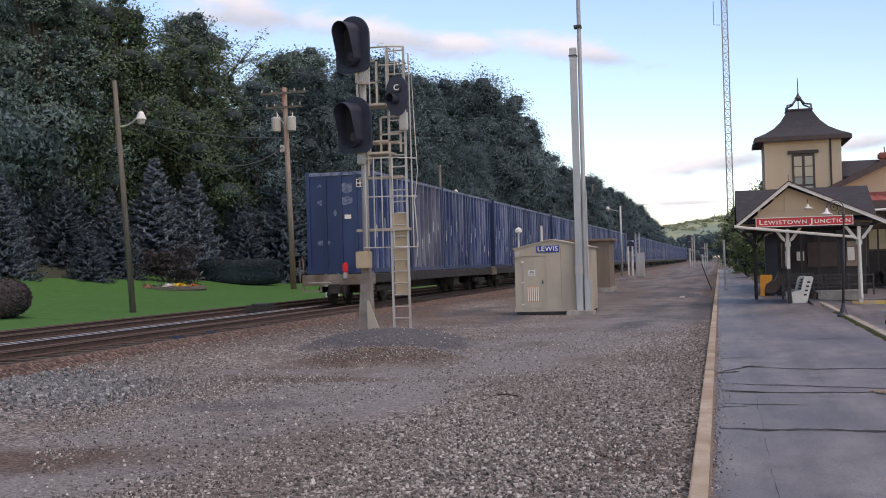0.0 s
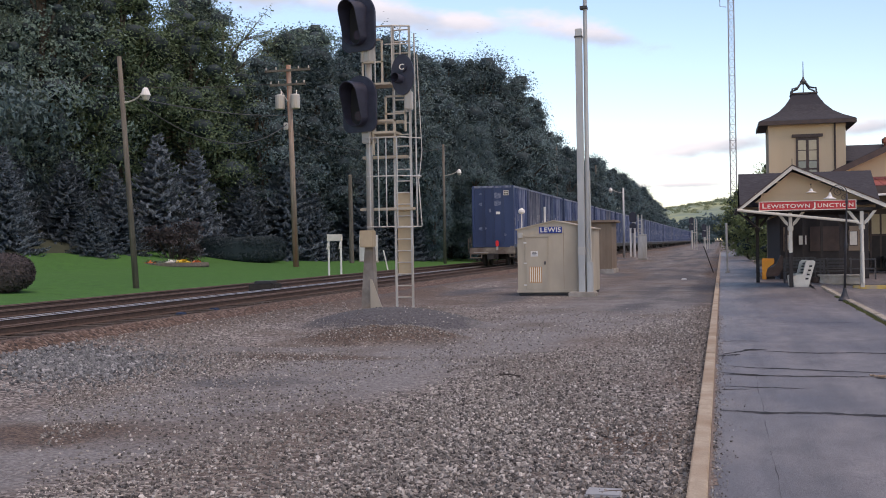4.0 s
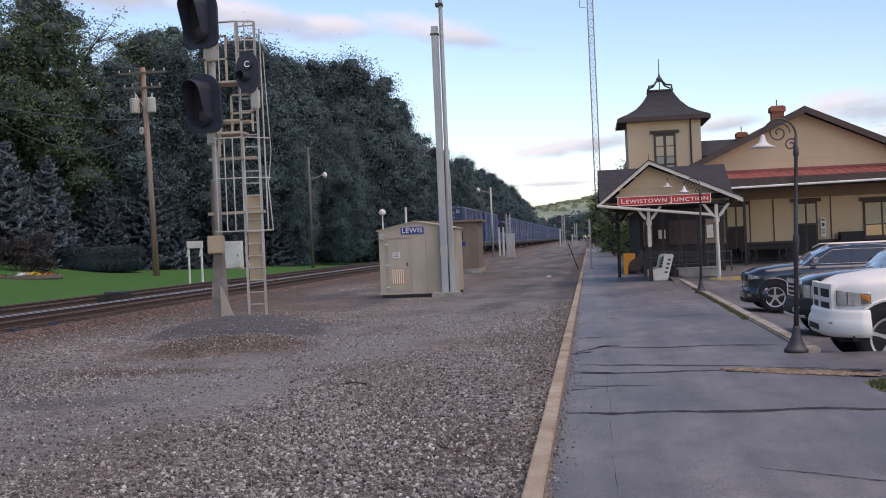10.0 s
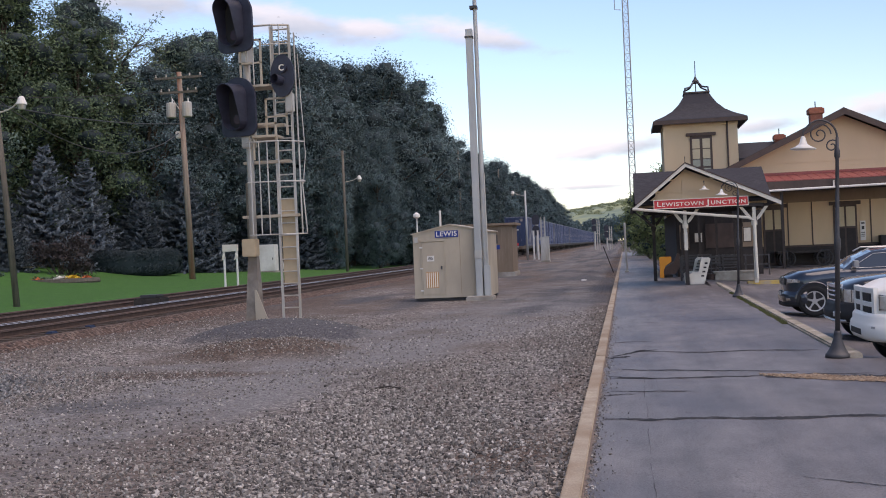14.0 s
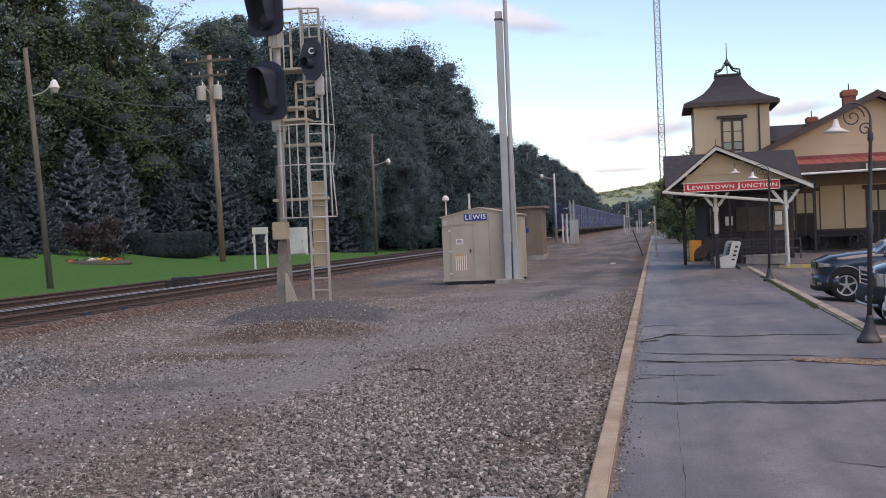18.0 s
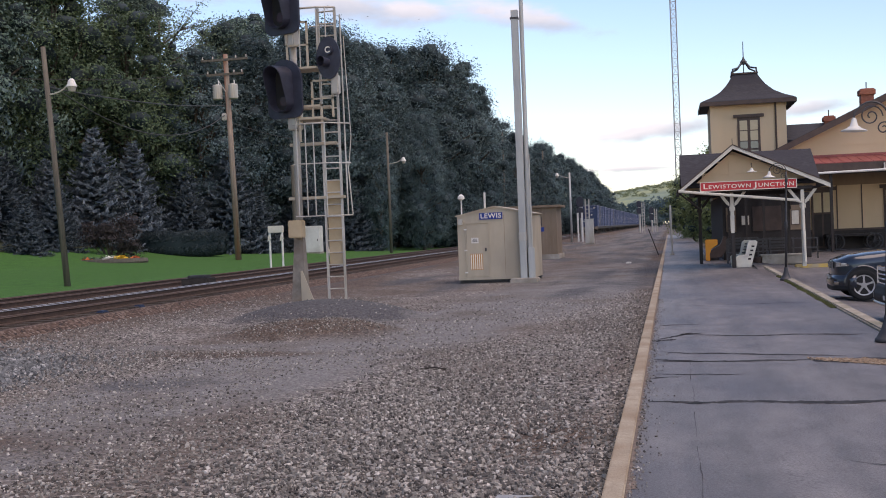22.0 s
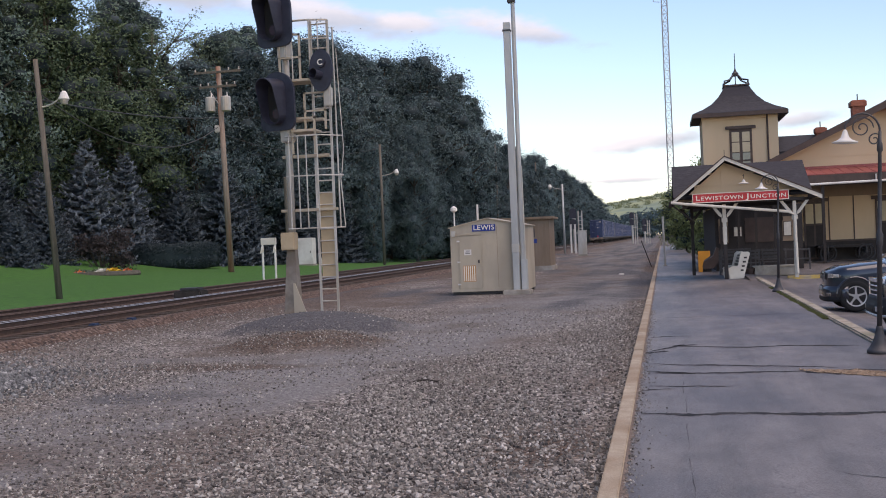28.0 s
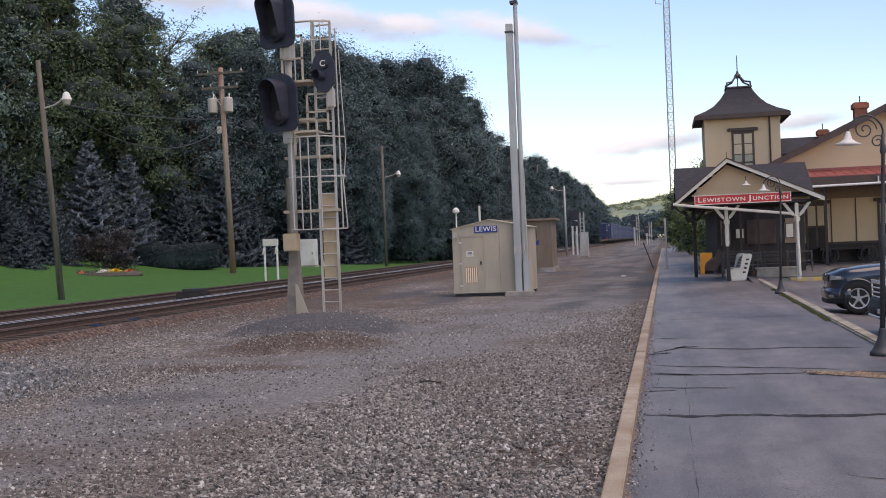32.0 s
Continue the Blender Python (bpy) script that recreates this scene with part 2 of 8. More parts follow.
def asphalt_mat():
    """Old asphalt: aggregate specks, streaks along the platform, worn blotches and fine crazing."""
    m = ramp_mat("asphalt", (0.122, 0.11, 0.109), (0.2, 0.183, 0.179), 2.4, 0.5, bump=0.5, bump_scale=110, c3=(0.088, 0.084, 0.094), big=0.42, stretch=(1, 0.55, 1), speck=0.6)
    n, l = m.node_tree.nodes, m.node_tree.links
    b = n["Principled BSDF"]
    out = b.inputs["Base Color"].links[0].from_socket
    tc = n["Texture Coordinate"]
    mp = n.new("ShaderNodeMapping")
    mp.inputs["Scale"].default_value = (1.0, 0.09, 1.0)
    l.new(tc.outputs["Object"], mp.inputs["Vector"])
    st = n.new("ShaderNodeTexNoise")
    st.inputs["Scale"].default_value, st.inputs["Detail"].default_value, st.inputs["Roughness"].default_value = 2.1, 7, 0.6
    l.new(mp.outputs[0], st.inputs["Vector"])
    mr = n.new("ShaderNodeMapRange")
    mr.inputs["From Min"].default_value, mr.inputs["From Max"].default_value = 0.3, 0.72
    mr.inputs["To Min"].default_value, mr.inputs["To Max"].default_value = 0.72, 1.3
    l.new(st.outputs["Fac"], mr.inputs["Value"])
    hs = n.new("ShaderNodeHueSaturation")
    l.new(mr.outputs[0], hs.inputs["Value"])
    l.new(out, hs.inputs["Color"])
    cz = n.new("ShaderNodeTexVoronoi")
    cz.feature = 'DISTANCE_TO_EDGE'
    cz.inputs["Scale"].default_value = 1.1
    wob = n.new("ShaderNodeTexNoise")
    wob.inputs["Scale"].default_value, wob.inputs["Detail"].default_value = 3.0, 4
    l.new(tc.outputs["Object"], wob.inputs["Vector"])
    va = n.new("ShaderNodeVectorMath")
    va.operation = 'ADD'
    l.new(tc.outputs["Object"], va.inputs[0])
    l.new(wob.outputs["Color"], va.inputs[1])
    l.new(va.outputs[0], cz.inputs["Vector"])
    thin = n.new("ShaderNodeMapRange")
    thin.inputs["From Min"].default_value, thin.inputs["From Max"].default_value = 0.0, 0.012
    thin.inputs["To Min"].default_value, thin.inputs["To Max"].default_value = 0.62, 1.0
    l.new(cz.outputs["Distance"], thin.inputs["Value"])
    only = n.new("ShaderNodeMapRange")
    only.inputs["From Min"].default_value, only.inputs["From Max"].default_value = 0.52, 0.6
    l.new(st.outputs["Fac"], only.inputs["Value"])
    mxf = n.new("ShaderNodeMix")
    mxf.inputs["A"].default_value = 1.0
    l.new(only.outputs[0], mxf.inputs["Factor"])
    l.new(thin.outputs[0], mxf.inputs["B"])
    h2 = n.new("ShaderNodeHueSaturation")
    l.new(mxf.outputs["Result"], h2.inputs["Value"])
    l.new(hs.outputs["Color"], h2.inputs["Color"])
    l.new(h2.outputs["Color"], b.inputs["Base Color"])
    return m


M = {}
M["gravel"] = stone_mat("gravel", [(0.07, 0.06, 0.054), (0.2, 0.168, 0.146), (0.3, 0.255, 0.225), (0.48, 0.43, 0.39)], 15, (0.23, 0.185, 0.155), 0.22)
M["yard"] = yard_mat()
M["ballast"] = stone_mat("ballast", [(0.03, 0.027, 0.027), (0.07, 0.062, 0.06), (0.1, 0.088, 0.084), (0.18, 0.16, 0.155)], 14, (0.07, 0.055, 0.05), 0.5)
M["rust_ballast"] = stone_mat("rust_ballast", [(0.02, 0.013, 0.01), (0.075, 0.044, 0.03), (0.11, 0.066, 0.046), (0.22, 0.165, 0.135)], 18, (0.085, 0.05, 0.034), 0.6)
M["asphalt"] = asphalt_mat()
M["crack"] = ramp_mat("crack_filler", (0.008, 0.008, 0.01), (0.024, 0.024, 0.028), 9, 0.9, c3=(0.055, 0.054, 0.056), big=4.0)
M["crack_fine"] = plain_mat("crack_fine", (0.06, 0.057, 0.06), 0.85)
M["turf"] = ramp_mat("dry_turf", (0.07, 0.085, 0.03), (0.13, 0.14, 0.05), 6, 0.9, vary=0.1, speck=0.3)
M["base_grey"] = ramp_mat("mast_base", (0.16, 0.14, 0.12), (0.3, 0.27, 0.23), 3, 0.8, bump=0.3, c3=(0.2, 0.15, 0.11), big=1.8)
M["concrete"] = ramp_mat("concrete", (0.32, 0.29, 0.25), (0.5, 0.46, 0.4), 5, 0.9, bump=0.3, bump_scale=60, c3=(0.26, 0.23, 0.19), big=0.8)
M["kerb"] = ramp_mat("kerb_concrete", (0.3, 0.245, 0.18), (0.44, 0.37, 0.28), 6, 0.9, bump=0.4, bump_scale=50, c3=(0.27, 0.2, 0.135), big=1.5, vary=0.08, speck=0.25)
M["kerb_pale"] = ramp_mat("kerb_pale", (0.27, 0.235, 0.19), (0.43, 0.38, 0.31), 5, 0.9, bump=0.3, bump_scale=50, c3=(0.22, 0.21, 0.15), big=1.2, vary=0.1, speck=0.25)
M["kerb_grit"] = ramp_mat("kerb_grit", (0.1, 0.075, 0.06), (0.26, 0.2, 0.16), 25, 0.95, bump=0.5)
M["grass"] = ramp_mat("grass", (0.024, 0.092, 0.01), (0.05, 0.16, 0.018), 2.2, 0.95, bump=0.8, bump_scale=30, c3=(0.036, 0.118, 0.014), big=0.2, speck=0.35)
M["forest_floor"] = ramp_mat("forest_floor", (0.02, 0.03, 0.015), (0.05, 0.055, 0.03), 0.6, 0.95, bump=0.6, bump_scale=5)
M["rust"] = ramp_mat("rail_rust", (0.07, 0.045, 0.036), (0.13, 0.085, 0.065), 8, 0.8, 0.3, bump=0.2)
M["rail_top"] = ramp_mat("rail_top", (0.7, 0.68, 0.65), (0.8, 0.78, 0.75), 3, 0.42, 0.8, stretch=(1, 0.05, 1))
M["rail_worn"] = ramp_mat("rail_worn", (0.1, 0.07, 0.058), (0.16, 0.115, 0.1), 3, 0.7, 0.1, stretch=(1, 0.05, 1))
M["tie"] = ramp_mat("tie_wood", (0.05, 0.038, 0.03), (0.12, 0.09, 0.07), 6, 0.9, bump=0.5, stretch=(0.3, 3, 3), vary=0.2)
M["blue"] = ramp_mat("container_blue", (0.009, 0.021, 0.07), (0.018, 0.038, 0.112), 0.9, 0.45, 0.0, c3=(0.03, 0.052, 0.125), big=0.5, stretch=(1, 1, 0.35), vary=0.15)
M["blue_grey"] = ramp_mat("container_faded", (0.04, 0.05, 0.1), (0.1, 0.11, 0.16), 0.9, 0.6, c3=(0.05, 0.07, 0.15), big=0.5, stretch=(1, 1, 0.35))
M["blue_rib"] = ramp_mat("container_rib", (0.02, 0.04, 0.125), (0.085, 0.125, 0.25), 1.6, 0.45, c3=(0.2, 0.23, 0.34), big=2.6, stretch=(1, 1, 0.2), vary=0.2)
M["grey_rib"] = ramp_mat("faded_rib", (0.07, 0.08, 0.13), (0.16, 0.17, 0.21), 1.6, 0.6, c3=(0.3, 0.31, 0.35), big=1.8, stretch=(1, 1, 0.25))
M["grit_tan"] = stone_mat("grit_tan", [(0.14, 0.095, 0.065), (0.34, 0.24, 0.16), (0.5, 0.39, 0.28)], 40, (0.33, 0.235, 0.16), 1.6)
M["scuff"] = ramp_mat("scuffed_paint", (0.03, 0.05, 0.12), (0.27, 0.29, 0.35), 5, 0.6)
M["car_tan"] = ramp_mat("flatcar_tan", (0.16, 0.13, 0.1), (0.3, 0.25, 0.19), 2, 0.8, c3=(0.1, 0.06, 0.04), big=1.2)
M["under"] = ramp_mat("grimy_steel", (0.02, 0.018, 0.016), (0.06, 0.05, 0.042), 3, 0.7, 0.3)
M["tower_grey"] = ramp_mat("tower_grey", (0.3, 0.3, 0.3), (0.42, 0.42, 0.42), 3, 0.6, 0.3)
M["galv"] = ramp_mat("galvanised", (0.42, 0.41, 0.38), (0.58, 0.56, 0.52), 3, 0.55, 0.25, c3=(0.4, 0.36, 0.3), big=1.3, stretch=(1, 1, 0.3))
M["pole_grey"] = ramp_mat("pole_grey", (0.36, 0.37, 0.37), (0.47, 0.48, 0.47), 3, 0.5, 0.2, stretch=(1, 1, 0.2))
M["beige"] = ramp_mat("cabinet_beige", (0.42, 0.36, 0.27), (0.5, 0.43, 0.33), 1.2, 0.6, c3=(0.36, 0.31, 0.24), big=0.8, stretch=(1, 1, 0.4))
M["beige2"] = ramp_mat("plate_beige", (0.4, 0.31, 0.19), (0.48, 0.38, 0.25), 2, 0.6)
M["tan"] = ramp_mat("siding_tan", (0.21, 0.15, 0.1), (0.27, 0.2, 0.14), 1.5, 0.7, stretch=(1, 1, 0.3))
M["sigblack"] = ramp_mat("signal_black", (0.016, 0.017, 0.03), (0.034, 0.036, 0.058), 3, 0.5)
M["lens"] = plain_mat("dark_lens", (0.03, 0.006, 0.01), 0.15)
M["wood_pole"] = ramp_mat("pole_wood", (0.19, 0.15, 0.12), (0.36, 0.29, 0.23), 3, 0.9, bump=0.5, c3=(0.27, 0.13, 0.08), big=0.5, stretch=(4, 4, 0.2))
M["wood_old"] = ramp_mat("pole_old", (0.085, 0.074, 0.06), (0.17, 0.15, 0.12), 3, 0.9, bump=0.5, stretch=(4, 4, 0.2))
M["cream"] = ramp_mat("station_cream", (0.61, 0.465, 0.3), (0.67, 0.515, 0.34), 0.8, 0.75, c3=(0.55, 0.42, 0.27), big=0.4, stretch=(1, 1, 0.4))
M["brown"] = ramp_mat("trim_brown", (0.055, 0.035, 0.03), (0.085, 0.055, 0.045), 3, 0.6)
# dark wainscot paint, taken near black to serve as shade under the eaves too
M["dark"] = ramp_mat("dark_paint_and_shade", (0.018, 0.014, 0.014), (0.034, 0.027, 0.025), 3, 0.7)
M["shingle"] = ramp_mat("shingle", (0.026, 0.025, 0.031), (0.052, 0.05, 0.058), 5, 0.9, bump=0.6, bump_scale=9, stretch=(1, 1, 3), c3=(0.034, 0.032, 0.04), big=0.5)
M["redroof"] = ramp_mat("red_metal", (0.26, 0.06, 0.055), (0.34, 0.09, 0.08), 1.5, 0.5, stretch=(1, 0.3, 1))
M["brick"] = ramp_mat("chimney_brick", (0.3, 0.1, 0.06), (0.42, 0.16, 0.1), 9, 0.9, bump=0.4)
M["white"] = ramp_mat("white_paint", (0.68, 0.66, 0.62), (0.78, 0.76, 0.72), 3, 0.5, c3=(0.6, 0.57, 0.52), big=1.0)
M["offwhite"] = ramp_mat("bench_white", (0.6, 0.56, 0.48), (0.7, 0.66, 0.57), 3, 0.6)
M["red"] = ramp_mat("sign_red", (0.5, 0.025, 0.03), (0.58, 0.035, 0.04), 2, 0.45)
M["letter"] = plain_mat("letter_white", (0.8, 0.74, 0.64), 0.5)
M["track_blue"] = plain_mat("worn_blue", (0.03, 0.05, 0.1), 0.7)
M["blue_sign"] = plain_mat("sign_blue", (0.02, 0.05, 0.25), 0.5)
M["yellow"] = ramp_mat("yellow_paint", (0.46, 0.31, 0.07), (0.6, 0.43, 0.13), 4, 0.7, c3=(0.36, 0.32, 0.25), big=2.2)
M["orange"] = plain_mat("orange_paint", (0.7, 0.3, 0.04), 0.6)
M["vent_amber"] = plain_mat("vent_amber", (0.5, 0.26, 0.09), 0.6)
M["bark"] = ramp_mat("bark", (0.05, 0.04, 0.03), (0.12, 0.1, 0.08), 3, 0.95, bump=0.8)
M["iron"] = ramp_mat("dark_iron", (0.045, 0.045, 0.05), (0.08, 0.078, 0.082), 4, 0.55, 0.3)
M["wire"] = plain_mat("wire", (0.06, 0.06, 0.06), 0.6)
M["window"] = glass_mat("window_glass", (0.05, 0.055, 0.06))
M["shade"] = ramp_mat("window_shade", (0.5, 0.42, 0.28), (0.58, 0.5, 0.34), 2, 0.7)
M["carglass"] = glass_mat("car_glass", (0.03, 0.035, 0.04))
M["navy"] = plain_mat("car_navy", (0.02, 0.028, 0.045), 0.3, 0.3, coat=1.0)
M["carblack"] = plain_mat("car_black", (0.02, 0.021, 0.024), 0.3, 0.2, coat=1.0)
M["carwhite"] = plain_mat("car_white", (0.84, 0.81, 0.75), 0.5, coat=0.15)
M["alloy"] = ramp_mat("alloy", (0.42, 0.41, 0.4), (0.52, 0.51, 0.5), 5, 0.3, 0.35)
M["lamp_dark"] = plain_mat("lamp_housing", (0.32, 0.31, 0.3), 0.12, 0.7, coat=1.0)
M["plastic"] = plain_mat("black_plastic", (0.02, 0.02, 0.021), 0.6)
M["chrome"] = plain_mat("chrome", (0.8, 0.8, 0.82), 0.12, 1.0)
M["rubber"] = plain_mat("rubber", (0.02, 0.02, 0.02), 0.85)
M["headlight"] = ramp_mat("headlight_clear", (0.42, 0.41, 0.39), (0.92, 0.9, 0.86), 9, 0.12, 0.35, c3=(0.62, 0.56, 0.48), big=5)
M["amber"] = plain_mat("amber_lens", (0.7, 0.22, 0.02), 0.2)
M["redlamp"] = plain_mat("marker_red", (0.75, 0.03, 0.03), 0.4)


def leaf_mat(name, c1, c2):
    """Foliage: a little from leaf to leaf, more from bough to bough and from plant to plant."""
    m = bpy.data.materials.new(name)
    m.use_nodes = True
    n, l = m.node_tree.nodes, m.node_tree.links
    b = n["Principled BSDF"]
    b.inputs["Roughness"].default_value = 0.7
    b.inputs["Specular IOR Level"].default_value = 0.3
    g = n.new("ShaderNodeNewGeometry")
    oi = n.new("ShaderNodeObjectInfo")
    tc = n.new("ShaderNodeTexCoord")
    nz = n.new("ShaderNodeTexNoise")
    nz.inputs["Scale"].default_value, nz.inputs["Detail"].default_value = 0.42, 3
    l.new(tc.outputs["Object"], nz.inputs["Vector"])
    bough = n.new("ShaderNodeMapRange")
    bough.inputs["From Min"].default_value, bough.inputs["From Max"].default_value = 0.3, 0.7
    l.new(nz.outputs["Fac"], bough.inputs["Value"])
    mixf = n.new("ShaderNodeMix")
    mixf.inputs["Factor"].default_value = 0.55
    l.new(g.outputs["Random Per Island"], mixf.inputs["A"])
    l.new(bough.outputs[0], mixf.inputs["B"])
    r = n.new("ShaderNodeValToRGB")
    r.color_ramp.elements[0].color, r.color_ramp.elements[1].color = (*c1, 1), (*c2, 1)
    l.new(mixf.outputs["Result"], r.inputs["Fac"])
    hs = n.new("ShaderNodeHueSaturation")
    mr = n.new("ShaderNodeMapRange")
    mr.inputs["To Min"].default_value, mr.inputs["To Max"].default_value = 0.8, 1.2
    l.new(oi.outputs["Random"], mr.inputs["Value"])
    l.new(mr.outputs[0], hs.inputs["Value"])
    l.new(r.outputs["Color"], hs.inputs["Color"])
    l.new(hs.outputs["Color"], b.inputs["Base Color"])
    tr = n.new("ShaderNodeBsdfTranslucent")
    l.new(hs.outputs["Color"], tr.inputs["Color"])
    mx = n.new("ShaderNodeMixShader")
    mx.inputs[0].default_value = 0.2
    l.new(b.outputs[0], mx.inputs[1])
    l.new(tr.outputs[0], mx.inputs[2])
    l.new(mx.outputs[0], n["Material Output"].inputs["Surface"])
    return m


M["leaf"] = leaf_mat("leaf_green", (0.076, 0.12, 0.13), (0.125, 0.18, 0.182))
# paler copy of the leaf for high crowns, sky light put into the colour
M["leaf_top_lit"] = leaf_mat("leaf_upper_lit", (0.09, 0.145, 0.13), (0.2, 0.275, 0.215))
M["leaf_yellow"] = leaf_mat("leaf_yellow_green", (0.07, 0.115, 0.07), (0.14, 0.195, 0.1))
M["leaf_light"] = leaf_mat("leaf_light", (0.11, 0.165, 0.12), (0.2, 0.25, 0.14))
M["needle"] = leaf_mat("needle_blue", (0.085, 0.115, 0.14), (0.165, 0.205, 0.24))
M["needle_dark"] = leaf_mat("needle_dark", (0.055, 0.08, 0.1), (0.11, 0.145, 0.17))
M["small_leaf"] = leaf_mat("leaf_young", (0.15, 0.2, 0.09), (0.27, 0.32, 0.14))
# pale hill foliage: distance haze and evening sun painted into the colour
M["hill_leaf_hazed"] = leaf_mat("hill_leaf_hazed", (0.2, 0.25, 0.17), (0.36, 0.38, 0.2))
# hedge leaves, also the dark fill for shade inside crowns and underwood
M["hedge"] = leaf_mat("hedge_and_shade_green", (0.022, 0.036, 0.042), (0.055, 0.08, 0.088))
M["bush_red"] = leaf_mat("bush_russet", (0.04, 0.036, 0.038), (0.09, 0.074, 0.074))


# ---- building helpers ----
def mesh_of(name, bm, material, smooth=False):
    me = bpy.data.meshes.new(name)
    bm.to_mesh(me)
    bm.free()
    for k in (material if isinstance(material, (list, tuple)) else [material]):
        me.materials.append(M[k])
    if smooth:
        me.shade_smooth()
    return me


def part(name, bm, material, parent=None, label="", smooth=False, at=None):
    ob = new(name, mesh_of(name, bm, material, smooth))
    if parent:
        ob.parent = parent
    if at is not None:
        ob.matrix_basis = at
    return tagged(ob, label)


def piece(name, me, parent, m):
    ob = new(name, me)
    ob.parent = parent
    ob.matrix_basis = m
    return ob


def thing(name, label, category, at=None, group="", kind=""):
    e = new(name)
    e.empty_display_size = 0.2
    if at is not None:
        e.matrix_basis = at
    return tagged(e, label, category, group, kind)


def B(*boxes, bevel=0.0):
    """A bmesh of boxes, each (x0, x1, y0, y1, z0, z1)."""
    bm = bmesh.new()
    for x0, x1, y0, y1, z0, z1 in boxes:
        v = [bm.verts.new((x, y, z)) for z in (z0, z1) for y in (y0, y1) for x in (x0, x1)]
        for f in ((0, 2, 3, 1), (4, 5, 7, 6), (0, 1, 5, 4), (2, 6, 7, 3), (0, 4, 6, 2), (1, 3, 7, 5)):
            bm.faces.new([v[i] for i in f])
    if bevel:
        bmesh.ops.bevel(bm, geom=bm.edges[:], offset=bevel, segments=2, affect='EDGES', clamp_overlap=True)
    return bm


def tube(bm, p0, p1, r0, r1=None, seg=10, caps=True):
    p0, p1 = Vector(p0), Vector(p1)
    r1 = r0 if r1 is None else r1
    d = (p1 - p0).normalized()
    a = d.orthogonal().normalized()
    b = d.cross(a)
    rings = []
    for p, r in ((p0, r0), (p1, r1)):
        rings.append([bm.verts.new(p + (a * math.cos(2 * math.pi * i / seg) + b * math.sin(2 * math.pi * i / seg)) * r) for i in range(seg)])
    for i in range(seg):
        j = (i + 1) % seg
        bm.faces.new((rings[0][i], rings[0][j], rings[1][j], rings[1][i]))
    if caps:
        bm.faces.new(rings[0][::-1])
        bm.faces.new(rings[1])
    return bm


def T(p0, p1, r0, r1=None, seg=10):
    return tube(bmesh.new(), p0, p1, r0, r1, seg)


def pipe(bm, pts, r, seg=6):
    """A bent tube along points, one joined skin."""
    pts = [Vector(p) for p in pts]
    rings = []
    for i, p in enumerate(pts):
        d = (pts[min(i + 1, len(pts) - 1)] - pts[max(i - 1, 0)]).normalized()
        a = d.cross(Vector((0.31, 0.87, 0.38))).normalized()
        b = d.cross(a)
        rings.append([bm.verts.new(p + (a * math.cos(2 * math.pi * k / seg) + b * math.sin(2 * math.pi * k / seg)) * r) for k in range(seg)])
    for u, w in zip(rings, rings[1:]):
        for k in range(seg):
            bm.faces.new((u[k], u[(k + 1) % seg], w[(k + 1) % seg], w[k]))
    bm.faces.new(rings[0][::-1])
    bm.faces.new(rings[-1])
    return bm


def lathe(profile, seg=20):
    """A turned form round z from (radius, z) pairs."""
    bm = bmesh.new()
    rings = [[bm.verts.new((r * math.cos(2 * math.pi * i / seg), r * math.sin(2 * math.pi * i / seg), z)) for i in range(seg)] for r, z in profile]
    for u, w in zip(rings, rings[1:]):
        for i in range(seg):
            bm.faces.new((u[i], u[(i + 1) % seg], w[(i + 1) % seg], w[i]))
    bm.faces.new(rings[0][::-1])
    bm.faces.new(rings[-1])
    return bm


def hoop(profile, seg=28):
    """An open ring round z: the profile's last point joins its first."""
    bm = bmesh.new()
    rings = [[bm.verts.new((r * math.cos(2 * math.pi * i / seg), r * math.sin(2 * math.pi * i / seg), z)) for i in range(seg)] for r, z in profile]
    for u, w in zip(rings, rings[1:] + rings[:1]):
        for i in range(seg):
            bm.faces.new((u[i], u[(i + 1) % seg], w[(i + 1) % seg], w[i]))
    bmesh.ops.recalc_face_normals(bm, faces=bm.faces[:])
    return bm


def prism(poly, d0, d1, axis="y", bevel=0.0):
    """A solid from a polygon drawn in the plane across the axis."""
    bm = bmesh.new()
    put = {"y": lambda a, b, d: (a, d, b), "x": lambda a, b, d: (d, a, b), "z": lambda a, b, d: (a, b, d)}[axis]
    u = [bm.verts.new(put(a, b, d0)) for a, b in poly]
    w = [bm.verts.new(put(a, b, d1)) for a, b in poly]
    bm.faces.new(u)
    bm.faces.new(w[::-1])
    for i in range(len(poly)):
        j = (i + 1) % len(poly)
        bm.faces.new((u[j], u[i], w[i], w[j]))
    bmesh.ops.recalc_face_normals(bm, faces=bm.faces[:])
    if bevel:
        bmesh.ops.bevel(bm, geom=bm.edges[:], offset=bevel, segments=2, affect='EDGES', clamp_overlap=True)
    return bm


def slab(pts, thick):
    """A plate with the given corners as its top and that thickness below."""
    bm = bmesh.new()
    p = [Vector(q) for q in pts]
    nrm = (p[1] - p[0]).cross(p[2] - p[0]).normalized()
    if nrm.z < 0:
        nrm = -nrm
    u = [bm.verts.new(q) for q in p]
    w = [bm.verts.new(q - nrm * thick) for q in p]
    bm.faces.new(u)
    bm.faces.new(w[::-1])
    for i in range(len(p)):
        j = (i + 1) % len(p)
        bm.faces.new((u[j], u[i], w[i], w[j]))
    bmesh.ops.recalc_face_normals(bm, faces=bm.faces[:])
    return bm


